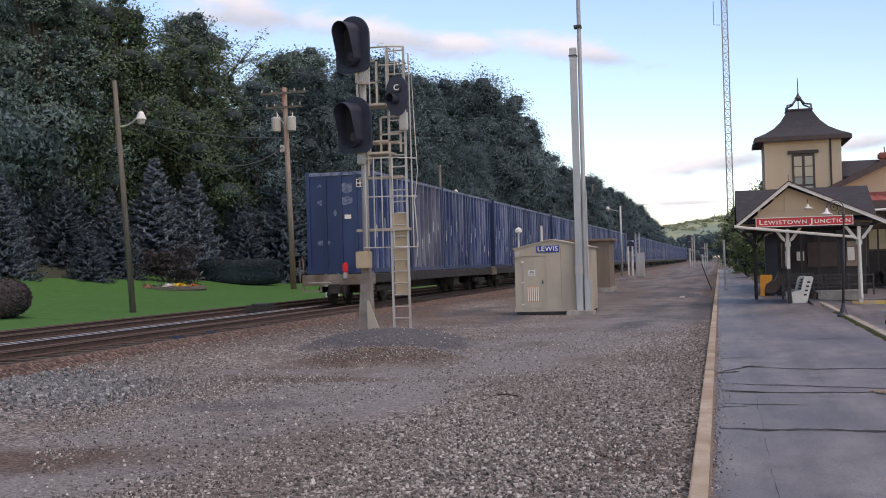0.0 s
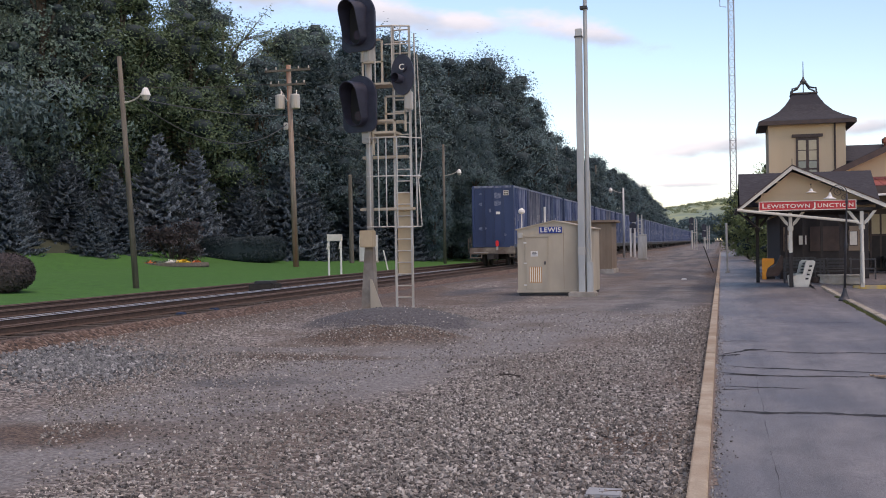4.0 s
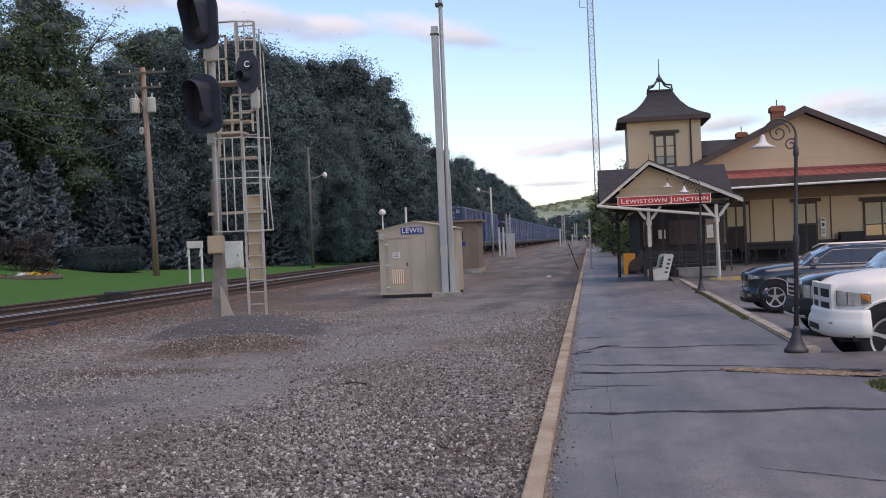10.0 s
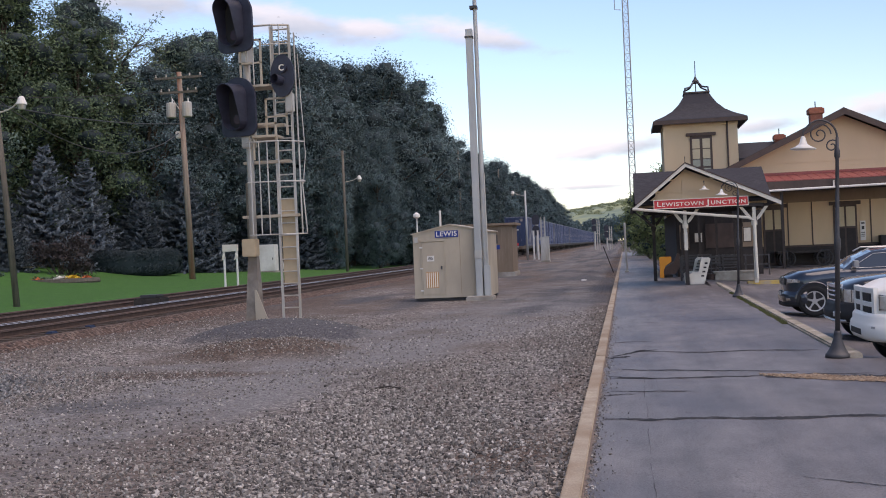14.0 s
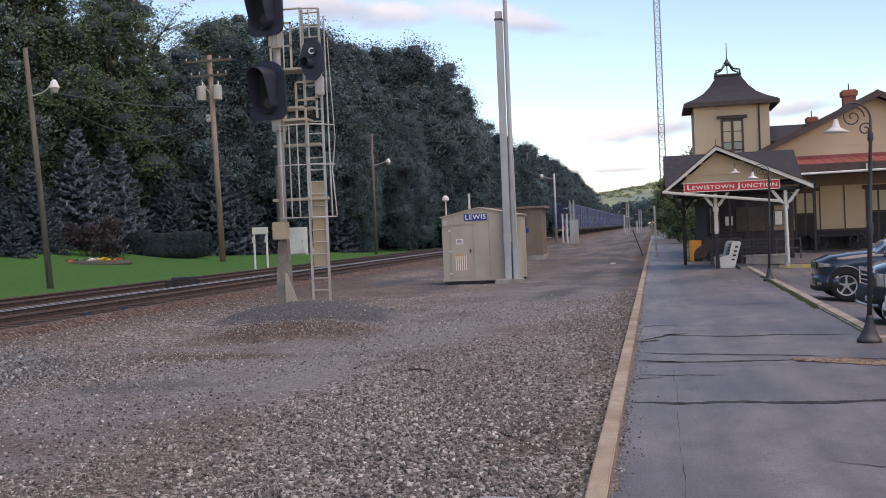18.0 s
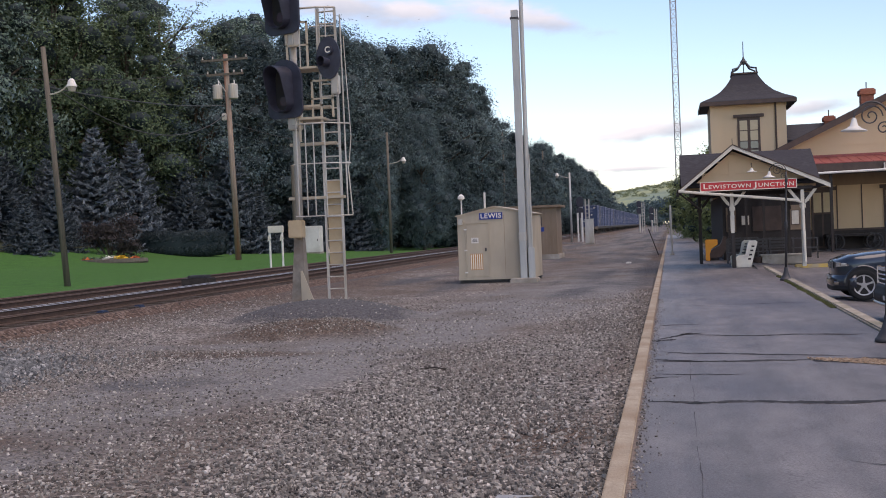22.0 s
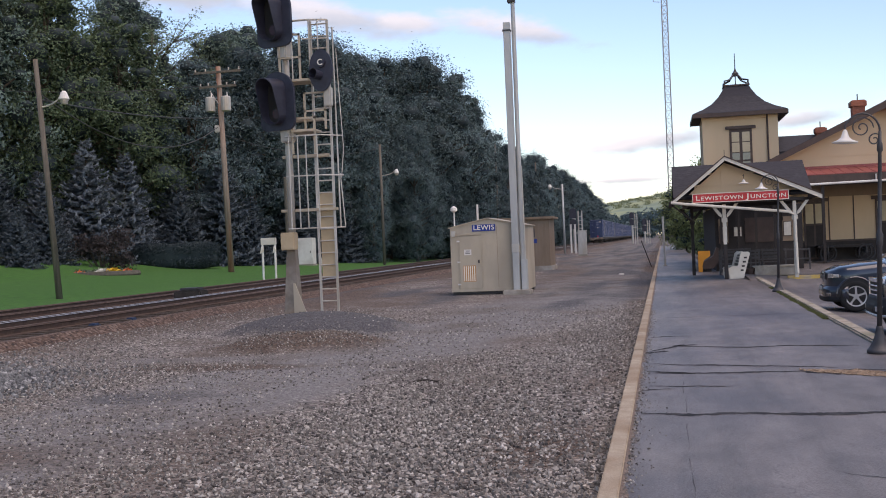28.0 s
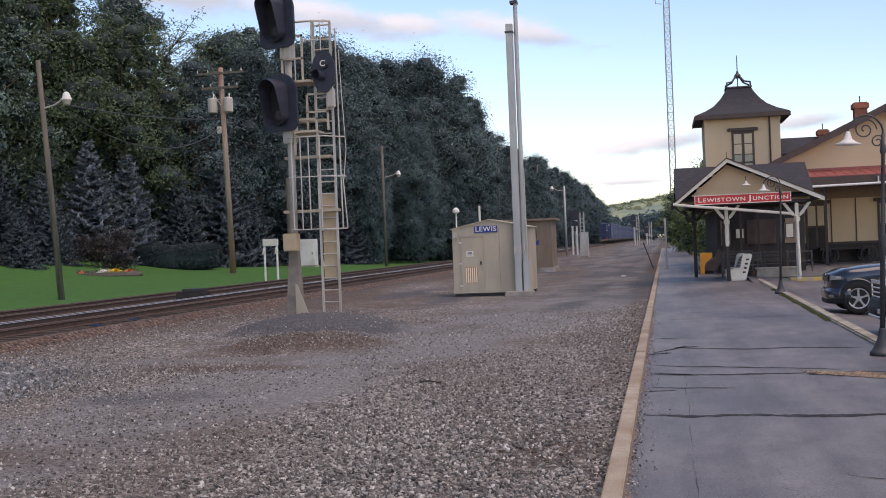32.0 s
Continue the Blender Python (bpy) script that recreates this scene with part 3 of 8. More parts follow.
def lettering(name, text, size, material, parent, m, spread=1.0, squash=1.0):
    """Raised letters of the built-in font, facing -y, centred at the pose m."""
    cu = bpy.data.curves.new(name, 'FONT')
    cu.body = text
    cu.size = size
    cu.extrude = 0.006
    cu.align_x, cu.align_y = 'CENTER', 'CENTER'
    cu.space_character = spread
    cu.offset = size * 0.012
    tmp = bpy.data.objects.new("tmp", cu)
    scene.collection.objects.link(tmp)
    me = bpy.data.meshes.new_from_object(tmp.evaluated_get(bpy.context.evaluated_depsgraph_get()))
    bpy.data.objects.remove(tmp)
    me.materials.clear()
    me.materials.append(M[material])
    ob = new(name, me)
    ob.parent = parent
    ob.matrix_basis = m @ pose(0, 0, 0, 90) @ Matrix.Diagonal((squash, 1, 1, 1))
    return ob


def spot(x, y, z=0.0, rz=0.0):
    return pose(x, y, z, 0, 0, rz)


def smooth01(a, b, v):
    t = min(1, max(0, (v - a) / (b - a)))
    return t * t * (3 - 2 * t)


# ---- ground ----
RAIL_TOP = 0.40
KERB0, KERB1 = -0.43, -0.28


def gz(x, y):
    """Height of the open ground."""
    z = -0.12 + 0.02 * noise.noise((x * 0.35, y * 0.2, 0)) + 0.012 * noise.noise((x * 1.3, y * 1.1, 3))
    z += 0.2 * smooth01(-9.5, -12.2, x)
    lawn = 0.0 + 0.62 * smooth01(-21, -36, x) + 9.0 * smooth01(-34, -75, x)
    z = z + (lawn - z) * smooth01(-19.7, -20.4, x)
    d = ((x + 7.9) / 2.3) ** 2 + ((y - 24.6) / 2.0) ** 2
    z += 0.44 * max(0, 1 - d) ** 0.9
    d = ((x + 7.0) / 1.75) ** 2 + ((y - 21.0) / 1.5) ** 2
    z += 0.27 * max(0, 1 - d) ** 0.9 * (1 + 0.25 * noise.noise((x * 2.5, y * 2.5, 1)))
    if x > KERB0 - 0.02:
        z -= 0.3 * smooth01(KERB0 - 0.02, KERB0 + 0.1, x)
    return z


def sheet(name, xs, ys, f, material, kind="structure", label="", category=""):
    bm = bmesh.new()
    g = [[bm.verts.new((x, y, f(x, y))) for x in xs] for y in ys]
    for j in range(len(ys) - 1):
        for i in range(len(xs) - 1):
            bm.faces.new((g[j][i], g[j][i + 1], g[j + 1][i + 1], g[j + 1][i]))
    ob = part(name, bm, material, smooth=True)
    return tagged(ob, label, category, kind=kind)


def steps(*spans):
    out = []
    for a, b, n in spans:
        out += [a + (b - a) * i / n for i in range(n)]
    return out + [spans[-1][1]]


LANE = ((2, -9.0), (10, -6.6), (14, -5.9), (20, -4.9), (28, -3.6), (38, -2.7), (60, -2.4), (200, -2.4))


def lane_x(y):
    for (y0, x0), (y1, x1) in zip(LANE, LANE[1:]):
        if y <= y1:
            return x0 + (x1 - x0) * smooth01(y0, y1, y)
    return LANE[-1][1]


def yard_tones(x, y):
    """Packed lane, dark screenings on the mound, brown grit below it."""
    d = abs(x - lane_x(y))
    lane = max(0, 1 - (d / (1.7 + 0.03 * y)) ** 2)
    lane = max(lane, 1.3 * math.exp(-((x + 8.0) / 1.9) ** 2 - ((y - 18.6) / 0.42) ** 2))
    dark = math.exp(-(((x + 7.8) / 2.15) ** 2 + ((y - 24.2) / 1.5) ** 2) ** 2)
    dark += 0.55 * math.exp(-((x + 7.0) / 1.2) ** 2 - ((y - 14.0) / 0.9) ** 2) + 0.5 * math.exp(-((x - lane_x(y) - 0.4) / 0.45) ** 2) * smooth01(26, 34, y) * (0.4 + 1.2 * noise.noise((x, y * 0.13, 5))) + 0.45 * math.exp(-((x - lane_x(y) + 1.3) / 0.4) ** 2) * smooth01(28, 36, y) * (0.4 + 1.2 * noise.noise((x, y * 0.11, 8)))
    brown = 1.0 * math.exp(-(((x + 7.0) / 1.75) ** 2 + ((y - 21.0) / 1.45) ** 2) ** 2) + 0.6 * smooth01(-9.8, -12.5, x) + 0.45 * math.exp(-(((x + 9.5) / 2.5) ** 2 + ((y - 33) / 7) ** 2)) + 1.0 * math.exp(-((x + 7.4) / 1.7) ** 2 - ((y - 17.35) / 0.45) ** 2)
    brown += 0.75 * math.exp(-((x + 1.15) / 0.6) ** 2 - ((y - 10.4) / 1.5) ** 2) + 0.45 * math.exp(-((x + 0.75) / 0.35) ** 2) * smooth01(12, 16, y)
    brown += 0.75 * math.exp(-((x + 7.09) / 1.4) ** 2 - ((y - 9.63) / 0.9) ** 2)
    brown += (0.3 + 0.3 * noise.noise((x * 0.3, y * 0.1, 3))) * smooth01(32, 46, y)
    dark = min(1, dark + (0.3 + 0.75 * noise.noise((x * 0.6, y * 0.13, 11))) * smooth01(26, 38, y))
    dark += 0.5 * math.exp(-((x + 2.7) / 0.7) ** 2 - ((y - 31.5) / 2.2) ** 2)
    lane = min(1, lane + 0.8 * math.exp(-((x + 1.6) / 0.45) ** 2 - ((y - 36) / 5) ** 2))
    return lane, dark, min(1, brown)


ground = sheet("ground", steps((-3000, -120, 12), (-120, -36, 14), (-36, -22, 7), (-22, -14, 16), (-14, -0.45, 60), (-0.45, 0.2, 4), (0.2, 60, 8), (60, 3000, 10)),
               steps((-60, 2, 10), (2, 34, 150), (34, 140, 60), (140, 600, 20), (600, 3500, 12)), gz, "yard",
               label="grey and brown gravel yard beside the railway", category="ground")
tones = [yard_tones(v.co.x, v.co.y) for v in ground.data.vertices]
for k, nm in enumerate(("lane", "dark", "brown")):
    ground.data.attributes.new(nm, 'FLOAT', 'POINT').data.foreach_set("value", [t[k] for t in tones])
lawn = sheet("lawn", steps((-44, -20.0, 24)), steps((-30, 130, 80)), lambda x, y: gz(x, y) + 0.03 + 0.2 * smooth01(-34, -39, x) + 0.02 * noise.noise((x, y, 7)), "grass",
             label="mown green lawn beyond the railway tracks", category="lawn")
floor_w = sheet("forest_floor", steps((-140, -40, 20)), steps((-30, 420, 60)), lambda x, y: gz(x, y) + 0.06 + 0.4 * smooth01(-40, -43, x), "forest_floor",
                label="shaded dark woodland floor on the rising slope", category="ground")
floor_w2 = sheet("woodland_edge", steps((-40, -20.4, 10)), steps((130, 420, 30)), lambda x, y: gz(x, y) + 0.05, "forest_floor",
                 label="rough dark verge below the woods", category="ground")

# platform, kerbs, parking lot
platform = part("pavement", B((KERB1, 3.12, -12, 44.6, -0.25, 0.0), (KERB1, 2.2, 44.6, 160, -0.25, 0.0)), "asphalt")
strip = part("kerb_strip", B((3.1204, 3.33, 16.9, 43.4, -0.3, -0.003)), "asphalt", platform)
tagged(platform, "dark asphalt platform with cracks and patches", "platform", kind="structure")


def lot_z(x, y):
    return -0.05 - 0.11 * smooth01(16.3, 17.5, y) - 0.17 * smooth01(3.5, 4.4, x) * smooth01(16.3, 17.2, y) - 0.07 * smooth01(20, 29, y) + 0.33 * smooth01(33, 43.5, y)


lot = sheet("parking_lot", steps((3.05, 60, 30)), steps((16.3, 44.7, 40)), lot_z, "asphalt", label="grey asphalt parking lot beside the platform", category="parking lot")
forecourt = part("forecourt", B((2.2, 60, 44.604, 61, -0.4, -0.008)), "asphalt")
tagged(forecourt, "asphalt forecourt in front of the station", "pavement", kind="structure")
apron = part("apron", B((3.124, 60, -12, 16.4, -0.3, -0.012)), "asphalt")
tagged(apron, "asphalt apron leading to the parking lot", "pavement", kind="structure")

edge_kerb = thing("platform_kerb", "tan weathered concrete edge kerb along the platform", "kerb", kind="structure")
kerb_mesh = {}
for a, b in ((-12, 5.0), (5.0, 17.35), (17.38, 29.6), (29.62, 41.8), (41.82, 54), (54.02, 66), (66.02, 90), (90.02, 120), (120.02, 160)):
    part("kerb_stone", B((KERB0, KERB1 - 0.004, a, b, -0.3, 0.022 + 0.008 * ((a * 7) % 1)), bevel=0.012), "kerb", edge_kerb)
lot_kerb = thing("parking_kerb", "raised grey concrete kerb between platform and parking lot", "kerb", kind="structure")
for a, b in ((16.52, 16.88), (16.9, 20), (20.02, 23.2), (23.22, 26.4), (26.42, 29.6), (29.62, 32.8), (32.82, 36), (36.02, 39.4), (39.42, 43.4)):
    ks = B((3.12, 3.34, a, b, -0.5, 0.055), bevel=0.025)
    for v in ks.verts:
        v.co.x += (v.co.y - 16.9) * 0.008
    part("kerb_stone", ks, "kerb_pale", lot_kerb)
end_kerb = tagged(part("yellow_kerb", B((4.55, 6.2, 42.3, 42.6, -0.3, 0.045), bevel=0.02), "yellow"), "yellow painted kerb at the foot of the canopy", "kerb")

# cracks and patches in the asphalt
rng = random.Random(4)
cracks = thing("crack_filler", "dark sealed cracks across the asphalt platform", "crack", kind="structure")


def crack(y, x0, x1, wide, wob=0.1, slope=0.0):
    bm = bmesh.new()
    n = 150
    prev = None
    for i in range(n + 1):
        x = x0 + (x1 - x0) * i / n
        yy = y + slope * (x - x0) + wob * noise.noise((x * 1.1, y * 3, 1)) + 0.05 * noise.noise((x * 4, y, 2)) + 0.03 * noise.noise((x * 13, y, 6)) + 0.014 * noise.noise((x * 37, y, 3))
        w = 1.3 * wide * (0.25 + 1.2 * abs(noise.noise((x * 2.3, y, 5))) + 0.7 * abs(noise.noise((x * 17, y, 4)))) * min(1, 0.3 + 4 * min(i, n - i) / n)
        cur = [bm.verts.new((x, yy - w / 2, 0.004)), bm.verts.new((x, yy + w / 2, 0.004))]
        if prev:
            bm.faces.new((prev[0], cur[0], cur[1], prev[1]))
        prev = cur
    part("crack", bm, "crack", cracks)


crack(11.4, -0.2, 3.1, 0.12, 0.1, -0.03)
crack(11.3, 3.14, 6.0, 0.1, 0.1)
crack(14.62, -0.15, 3.1, 0.10, 0.16)
crack(14.8, -0.2, 0.5, 0.09, 0.2, -0.3)
crack(15.65, -0.12, 2.2, 0.07, 0.16, -0.3)
crack(17.85, 0.2, 2.9, 0.13, 0.2, -0.1)
crack(17.9, 0.15, 0.55, 0.16, 0.2, 0.55)
crack(13.4, -0.15, 0.8, 0.05, 0.1, -0.12)
crack(13.1, -0.2, 0.15, 0.05, 0.12, 0.4)
crack(17.0, -0.24, 0.1, 0.3, 0.2, 0.9)
crack(17.3, -0.2, 0.35, 0.18, 0.2, 1.5)
crack(19.6, -0.2, 0.5, 0.07, 0.2, 0.2)
crack(24.0, 0.0, 3.0, 0.05, 0.3, 0.05)
crack(14.5, 1.75, 3.6, 0.34, 0.14, -0.16)
crack(8.6, 1.3, 2.2, 0.03, 0.2, -0.5)
long_crack = bmesh.new()
pv = None
for i in range(60):
    y = 3 + i * 0.2
    x = 0.19 + 0.006 * (y - 3) + 0.03 * noise.noise((y * 0.8, 2, 2)) + 0.012 * noise.noise((y * 4, 1, 2))
    w = 0.0035 * max(0.15, 0.5 + noise.noise((y * 2.1, 6, 1)))
    c = [long_crack.verts.new((x - w, y, 0.005)), long_crack.verts.new((x + w, y, 0.005))]
    if pv and noise.noise((y * 1.3, 9, 4)) > -0.25:
        long_crack.faces.new((pv[0], pv[1], c[1], c[0]))
    pv = c
part("crack", long_crack, "crack_fine", cracks)
def patch_edge(a):
    ragged = 1 + 0.3 * noise.noise((a * 2, 0, 0)) + 0.16 * noise.noise((a * 9, 1, 3)) + 0.1 * noise.noise((a * 27, 4, 1))
    x = 0.84 * math.cos(a) * ragged
    return 2.62 + x, 14.2 - 0.55 * x + 0.24 * math.sin(a) * (1 + 0.6 * noise.noise((a * 3, 4, 0)) + 0.5 * noise.noise((a * 14, 2, 0)))


patch = bmesh.new()
patch.faces.new([patch.verts.new((*patch_edge(i * math.pi / 80), 0.0065)) for i in range(160)])
tagged(part("gravel_patch", patch, "grit_tan"), "tan patch of loose grit in the broken asphalt", "patch", kind="structure")
patch_rng = random.Random(12)
bits = bmesh.new()
for i in range(900):
    a, k = patch_rng.uniform(0, 2 * math.pi), math.sqrt(patch_rng.random()) * 1.12
    x, y = patch_edge(a)
    x, y, r_ = 2.62 + (x - 2.62) * k, 14.2 + (y - 14.2) * k, patch_rng.uniform(0.004, 0.013)
    bmesh.ops.create_icosphere(bits, subdivisions=1, radius=r_, matrix=Matrix.Translation((x, y, 0.006 + r_ * 0.3)) @ Matrix.Rotation(a * 9, 4, 'Z') @ Matrix.Diagonal((1.4, 0.9, 0.7, 1)))
tagged(part("grit_stones", bits, "grit_tan"), "tan stones loose in the broken asphalt", "gravel", kind="stuff")
turf = bmesh.new()
for i in range(2600):
    a, k = patch_rng.uniform(0, 2 * math.pi), math.sqrt(patch_rng.random())
    x, y, h = 4.1 + 1.0 * k * math.cos(a), 12.75 + 0.85 * k * math.sin(a), patch_rng.uniform(0.02, 0.06)
    p = [turf.verts.new(c) for c in ((x - 0.012, y, 0), (x + 0.012, y + patch_rng.uniform(-0.01, 0.01), 0), (x + patch_rng.uniform(-0.03, 0.03), y + patch_rng.uniform(-0.03, 0.03), h))]
    turf.faces.new(p)
tagged(part("grass_tuft", turf, "turf"), "patch of short green grass growing at the platform edge", "grass", kind="stuff")
verge = bmesh.new()
for i in range(3000):
    y, h = patch_rng.uniform(22.5, 35.0), patch_rng.uniform(0.015, 0.06)
    x = 3.12 + (y - 16.9) * 0.008 - abs(patch_rng.gauss(0, 0.05)) * max(0.1, 0.6 + noise.noise((y * 0.9, 2, 2)))
    p = [verge.verts.new(c) for c in ((x - 0.012, y, 0), (x + 0.012, y + 0.006, 0), (x + patch_rng.uniform(-0.03, 0.03), y + patch_rng.uniform(-0.03, 0.03), h))]
    verge.faces.new(p)
tagged(part("kerb_grass", verge, "turf"), "thin green grass growing along the parking kerb", "grass", kind="stuff")
turf_soil = bmesh.new()
turf_soil.faces.new([turf_soil.verts.new((4.1 + 1.05 * math.cos(a) * (1 + 0.1 * math.sin(3 * a)), 12.75 + 0.9 * math.sin(a), -0.006)) for a in [i * math.pi / 16 for i in range(32)]])
tagged(part("turf_soil", turf_soil, "turf"), "thin green turf at the platform edge", "grass", kind="structure")

grit = bmesh.new()
pv = None
for i in range(1700):
    y = 2 + i * 0.03
    w = 0.03 + 0.06 * noise.noise((y * 1.7, 3, 3)) + 0.045 * noise.noise((y * 9, 1, 8)) + 0.03 * noise.noise((y * 31, 5, 8))
    c = [grit.verts.new((KERB1 - 0.002, y, 0.0045)), grit.verts.new((KERB1 + max(0.004, w), y, 0.0045))]
    if pv:
        grit.faces.new((pv[0], pv[1], c[1], c[0]))
    pv = c
tagged(part("edge_grit", grit, "kerb_grit"), "brown grit gathered along the platform kerb", "grit", kind="structure")

# loose stones on the gravel
srng = np.random.RandomState(7)
N = 230000
sy_ = 3.4 + 29 * srng.rand(N) ** 1.45
sx_ = KERB0 - 0.03 - (0.8 + sy_ * 0.62) * srng.rand(N)
keep = []
for x, y, u in zip(sx_, sy_, srng.rand(N)):
    t = yard_tones(x, y)
    keep.append(x > -12.4 and u < (0.42 + 0.8 * noise.noise((x * 0.55, y * 0.22, 9)) + 0.3 * smooth01(-5, -1, x)) * (1 - 0.85 * t[0] * (0.7 + 0.6 * noise.noise((x * 0.9, y * 0.5, 4)))) * (1 - 0.9 * t[1]) * smooth01(33, 24, y) * 0.9 + (0.6 * t[2] * (1 - t[1]) if y > 18 and x > -10 else 0))
keep = np.array(keep)
E = 2400
ey_ = 2.5 + 24 * srng.rand(E) ** 1.4
ex_ = KERB1 + 0.02 + np.minimum(0.9, srng.exponential(0.055, E)) * (0.6 + 0.5 * np.sin(ey_ * 1.7) ** 2)
sx_, sy_ = np.concatenate((sx_[keep], ex_)), np.concatenate((sy_[keep], ey_))
n = len(sx_)
sr = (0.008 + (0.012 + 0.009 * np.clip((sx_ + 7) / 5, 0, 1) * np.clip((19 - sy_) / 10, 0, 1)) * srng.rand(n) ** 2.2) * (1 + 0.012 * sy_)
sr[-E:] *= 0.42
zz_ = np.array([gz(x, y) if x < KERB0 else 0.003 for x, y in zip(sx_, sy_)])
base = np.array([(1, 0, 0), (-1, 0.1, 0), (0, 1, 0.2), (0.2, -1, 0), (0, 0, 0.8), (0.1, 0, -0.8)])
ax = srng.normal(size=(n, 3, 3))
q, _ = np.linalg.qr(ax)
pts = np.einsum("nij,kj->nki", q, base) * (sr[:, None, None]) * (0.7 + 0.6 * srng.rand(n, 1, 3))
pts += np.stack((sx_, sy_, zz_ + sr * 0.25), 1)[:, None, :]
tri = np.array(((0, 2, 4), (2, 1, 4), (1, 3, 4), (3, 0, 4), (2, 0, 5), (1, 2, 5), (3, 1, 5), (0, 3, 5)))
faces = (tri[None] + 6 * np.arange(n)[:, None, None]).reshape(-1, 3)
sm = bpy.data.meshes.new("loose_stones")
sm.from_pydata(pts.reshape(-1, 3), [], faces)


def island_stone():
    m = bpy.data.materials.new("stone_tones")
    m.use_nodes = True
    n, l = m.node_tree.nodes, m.node_tree.links
    g = n.new("ShaderNodeNewGeometry")
    r = n.new("ShaderNodeValToRGB")
    # stones differ in tone; the spread is widened to stand in for lit edges
    r.color_ramp.elements[0].color, r.color_ramp.elements[1].color = (0.045, 0.04, 0.037, 1), (0.6, 0.555, 0.51, 1)
    for p, c in ((0.3, (0.135, 0.123, 0.111, 1)), (0.72, (0.262, 0.241, 0.214, 1)), (0.93, (0.42, 0.388, 0.35, 1))):
        e = r.color_ramp.elements.new(p)
        e.color = c
    l.new(g.outputs["Random Per Island"], r.inputs["Fac"])
    l.new(r.outputs["Color"], n["Principled BSDF"].inputs["Base Color"])
    n["Principled BSDF"].inputs["Roughness"].default_value = 0.9
    return m


sm.materials.append(island_stone())
tagged(new("loose_stones", sm), "loose grey and tan stones on the packed yard", "gravel", kind="stuff")


# coarse bluish ballast spilled on the yard
crs = np.random.RandomState(31)
n2 = 5200
ca, ck = 2 * np.pi * crs.rand(n2), np.abs(crs.normal(size=n2)) * 0.7
cx, cy = -10.6 + 1.7 * ck * np.cos(ca) - 0.3 * ck * np.sin(ca), 15.3 + 2.3 * ck * np.sin(ca)
cr_ = (0.02 + 0.03 * crs.rand(n2)) * np.clip(1.1 - 0.3 * ck, 0.5, 1)
q2, _ = np.linalg.qr(crs.normal(size=(n2, 3, 3)))
cp = np.einsum("nij,kj->nki", q2, base) * cr_[:, None, None] * (0.7 + 0.6 * crs.rand(n2, 1, 3))
cp += np.stack((cx, cy, np.array([gz(x, y) for x, y in zip(cx, cy)]) + cr_ * 0.35), 1)[:, None, :]
cm = bpy.data.meshes.new("coarse_ballast")
cm.from_pydata(cp.reshape(-1, 3), [], (tri[None] + 6 * np.arange(n2)[:, None, None]).reshape(-1, 3))
blue_stone = island_stone()
ramp_ = [k for k in blue_stone.node_tree.nodes if k.bl_idname == "ShaderNodeValToRGB"][0].color_ramp
for e, c in zip(ramp_.elements, ((0.06, 0.062, 0.064, 1), (0.13, 0.133, 0.134, 1), (0.19, 0.19, 0.188, 1), (0.27, 0.267, 0.26, 1), (0.42, 0.41, 0.4, 1))):
    e.color = c
cm.materials.append(blue_stone)
tagged(new("coarse_ballast", cm), "coarse blue-grey crushed stone spilled beside the track", "gravel", kind="stuff")


# ---- railway ----
def track(xc, name, label, near):
    t = thing(name, label, "railway track", kind="structure")
    bed = prism([(xc - 2.0, -0.2), (xc + 1.6, -0.2), (xc + 1.6, 0.19), (xc - 1.75, 0.19)], -30, 480, "y")
    part("ballast_bed", bed, "ballast", t)
    part("ballast_shoulder", prism([(xc + 1.604, -0.2), (xc + 2.6, -0.2), (xc + 1.85, 0.24), (xc + 1.604, 0.24)], -30, 480, "y"), "rust_ballast", t, "rust-stained ballast shoulder")
    for s in (-1, 1):
        x = xc + s * 0.755
        prof = [(-0.075, 0), (0.075, 0), (0.075, 0.015), (0.012, 0.035), (0.012, 0.125), (0.037, 0.14), (0.037, 0.172), (-0.037, 0.172), (-0.037, 0.14), (-0.012, 0.125), (-0.012, 0.035), (-0.075, 0.015)]
        rail = part("rail", prism([(x + a, RAIL_TOP - 0.177 + b) for a, b in prof], -30, 480, "y"), "rust", t, "rust-brown steel rail")
        part("rail_head", prism([(x - 0.036, RAIL_TOP - 0.03), (x - 0.02, RAIL_TOP + 0.002), (x + 0.014, RAIL_TOP + 0.002), (x + 0.046, RAIL_TOP - 0.034), (x + 0.0375, RAIL_TOP - 0.034), (x + 0.01, RAIL_TOP - 0.004)], -30, 480, "y"), "rail_top" if s < 0 and near else "rail_worn", rail, "polished running surface")
    tie = mesh_of("tie", B((-1.3, 1.3, -0.11, 0.11, -0.17, 0.0), bevel=0.012), "tie")
    n = 150 if near else 90
    for i in range(n):
        piece("tie", tie, t, spot(xc + rng.uniform(-0.04, 0.04), 14 + i * 0.53, RAIL_TOP - 0.177 + rng.uniform(-0.01, 0.012), rng.uniform(-1.2, 1.2)))
    rest = bmesh.new()
    for i in range(300):
        y = 14 + (n + i) * 0.53
        g = bmesh.ops.create_cube(rest, size=1, matrix=Matrix.Translation((xc, y, RAIL_TOP - 0.26)) @ Matrix.Diagonal((2.6, 0.22, 0.165, 1)))
    tagged(part("far_ties", rest, "tie", t), kind="stuff")
    return t


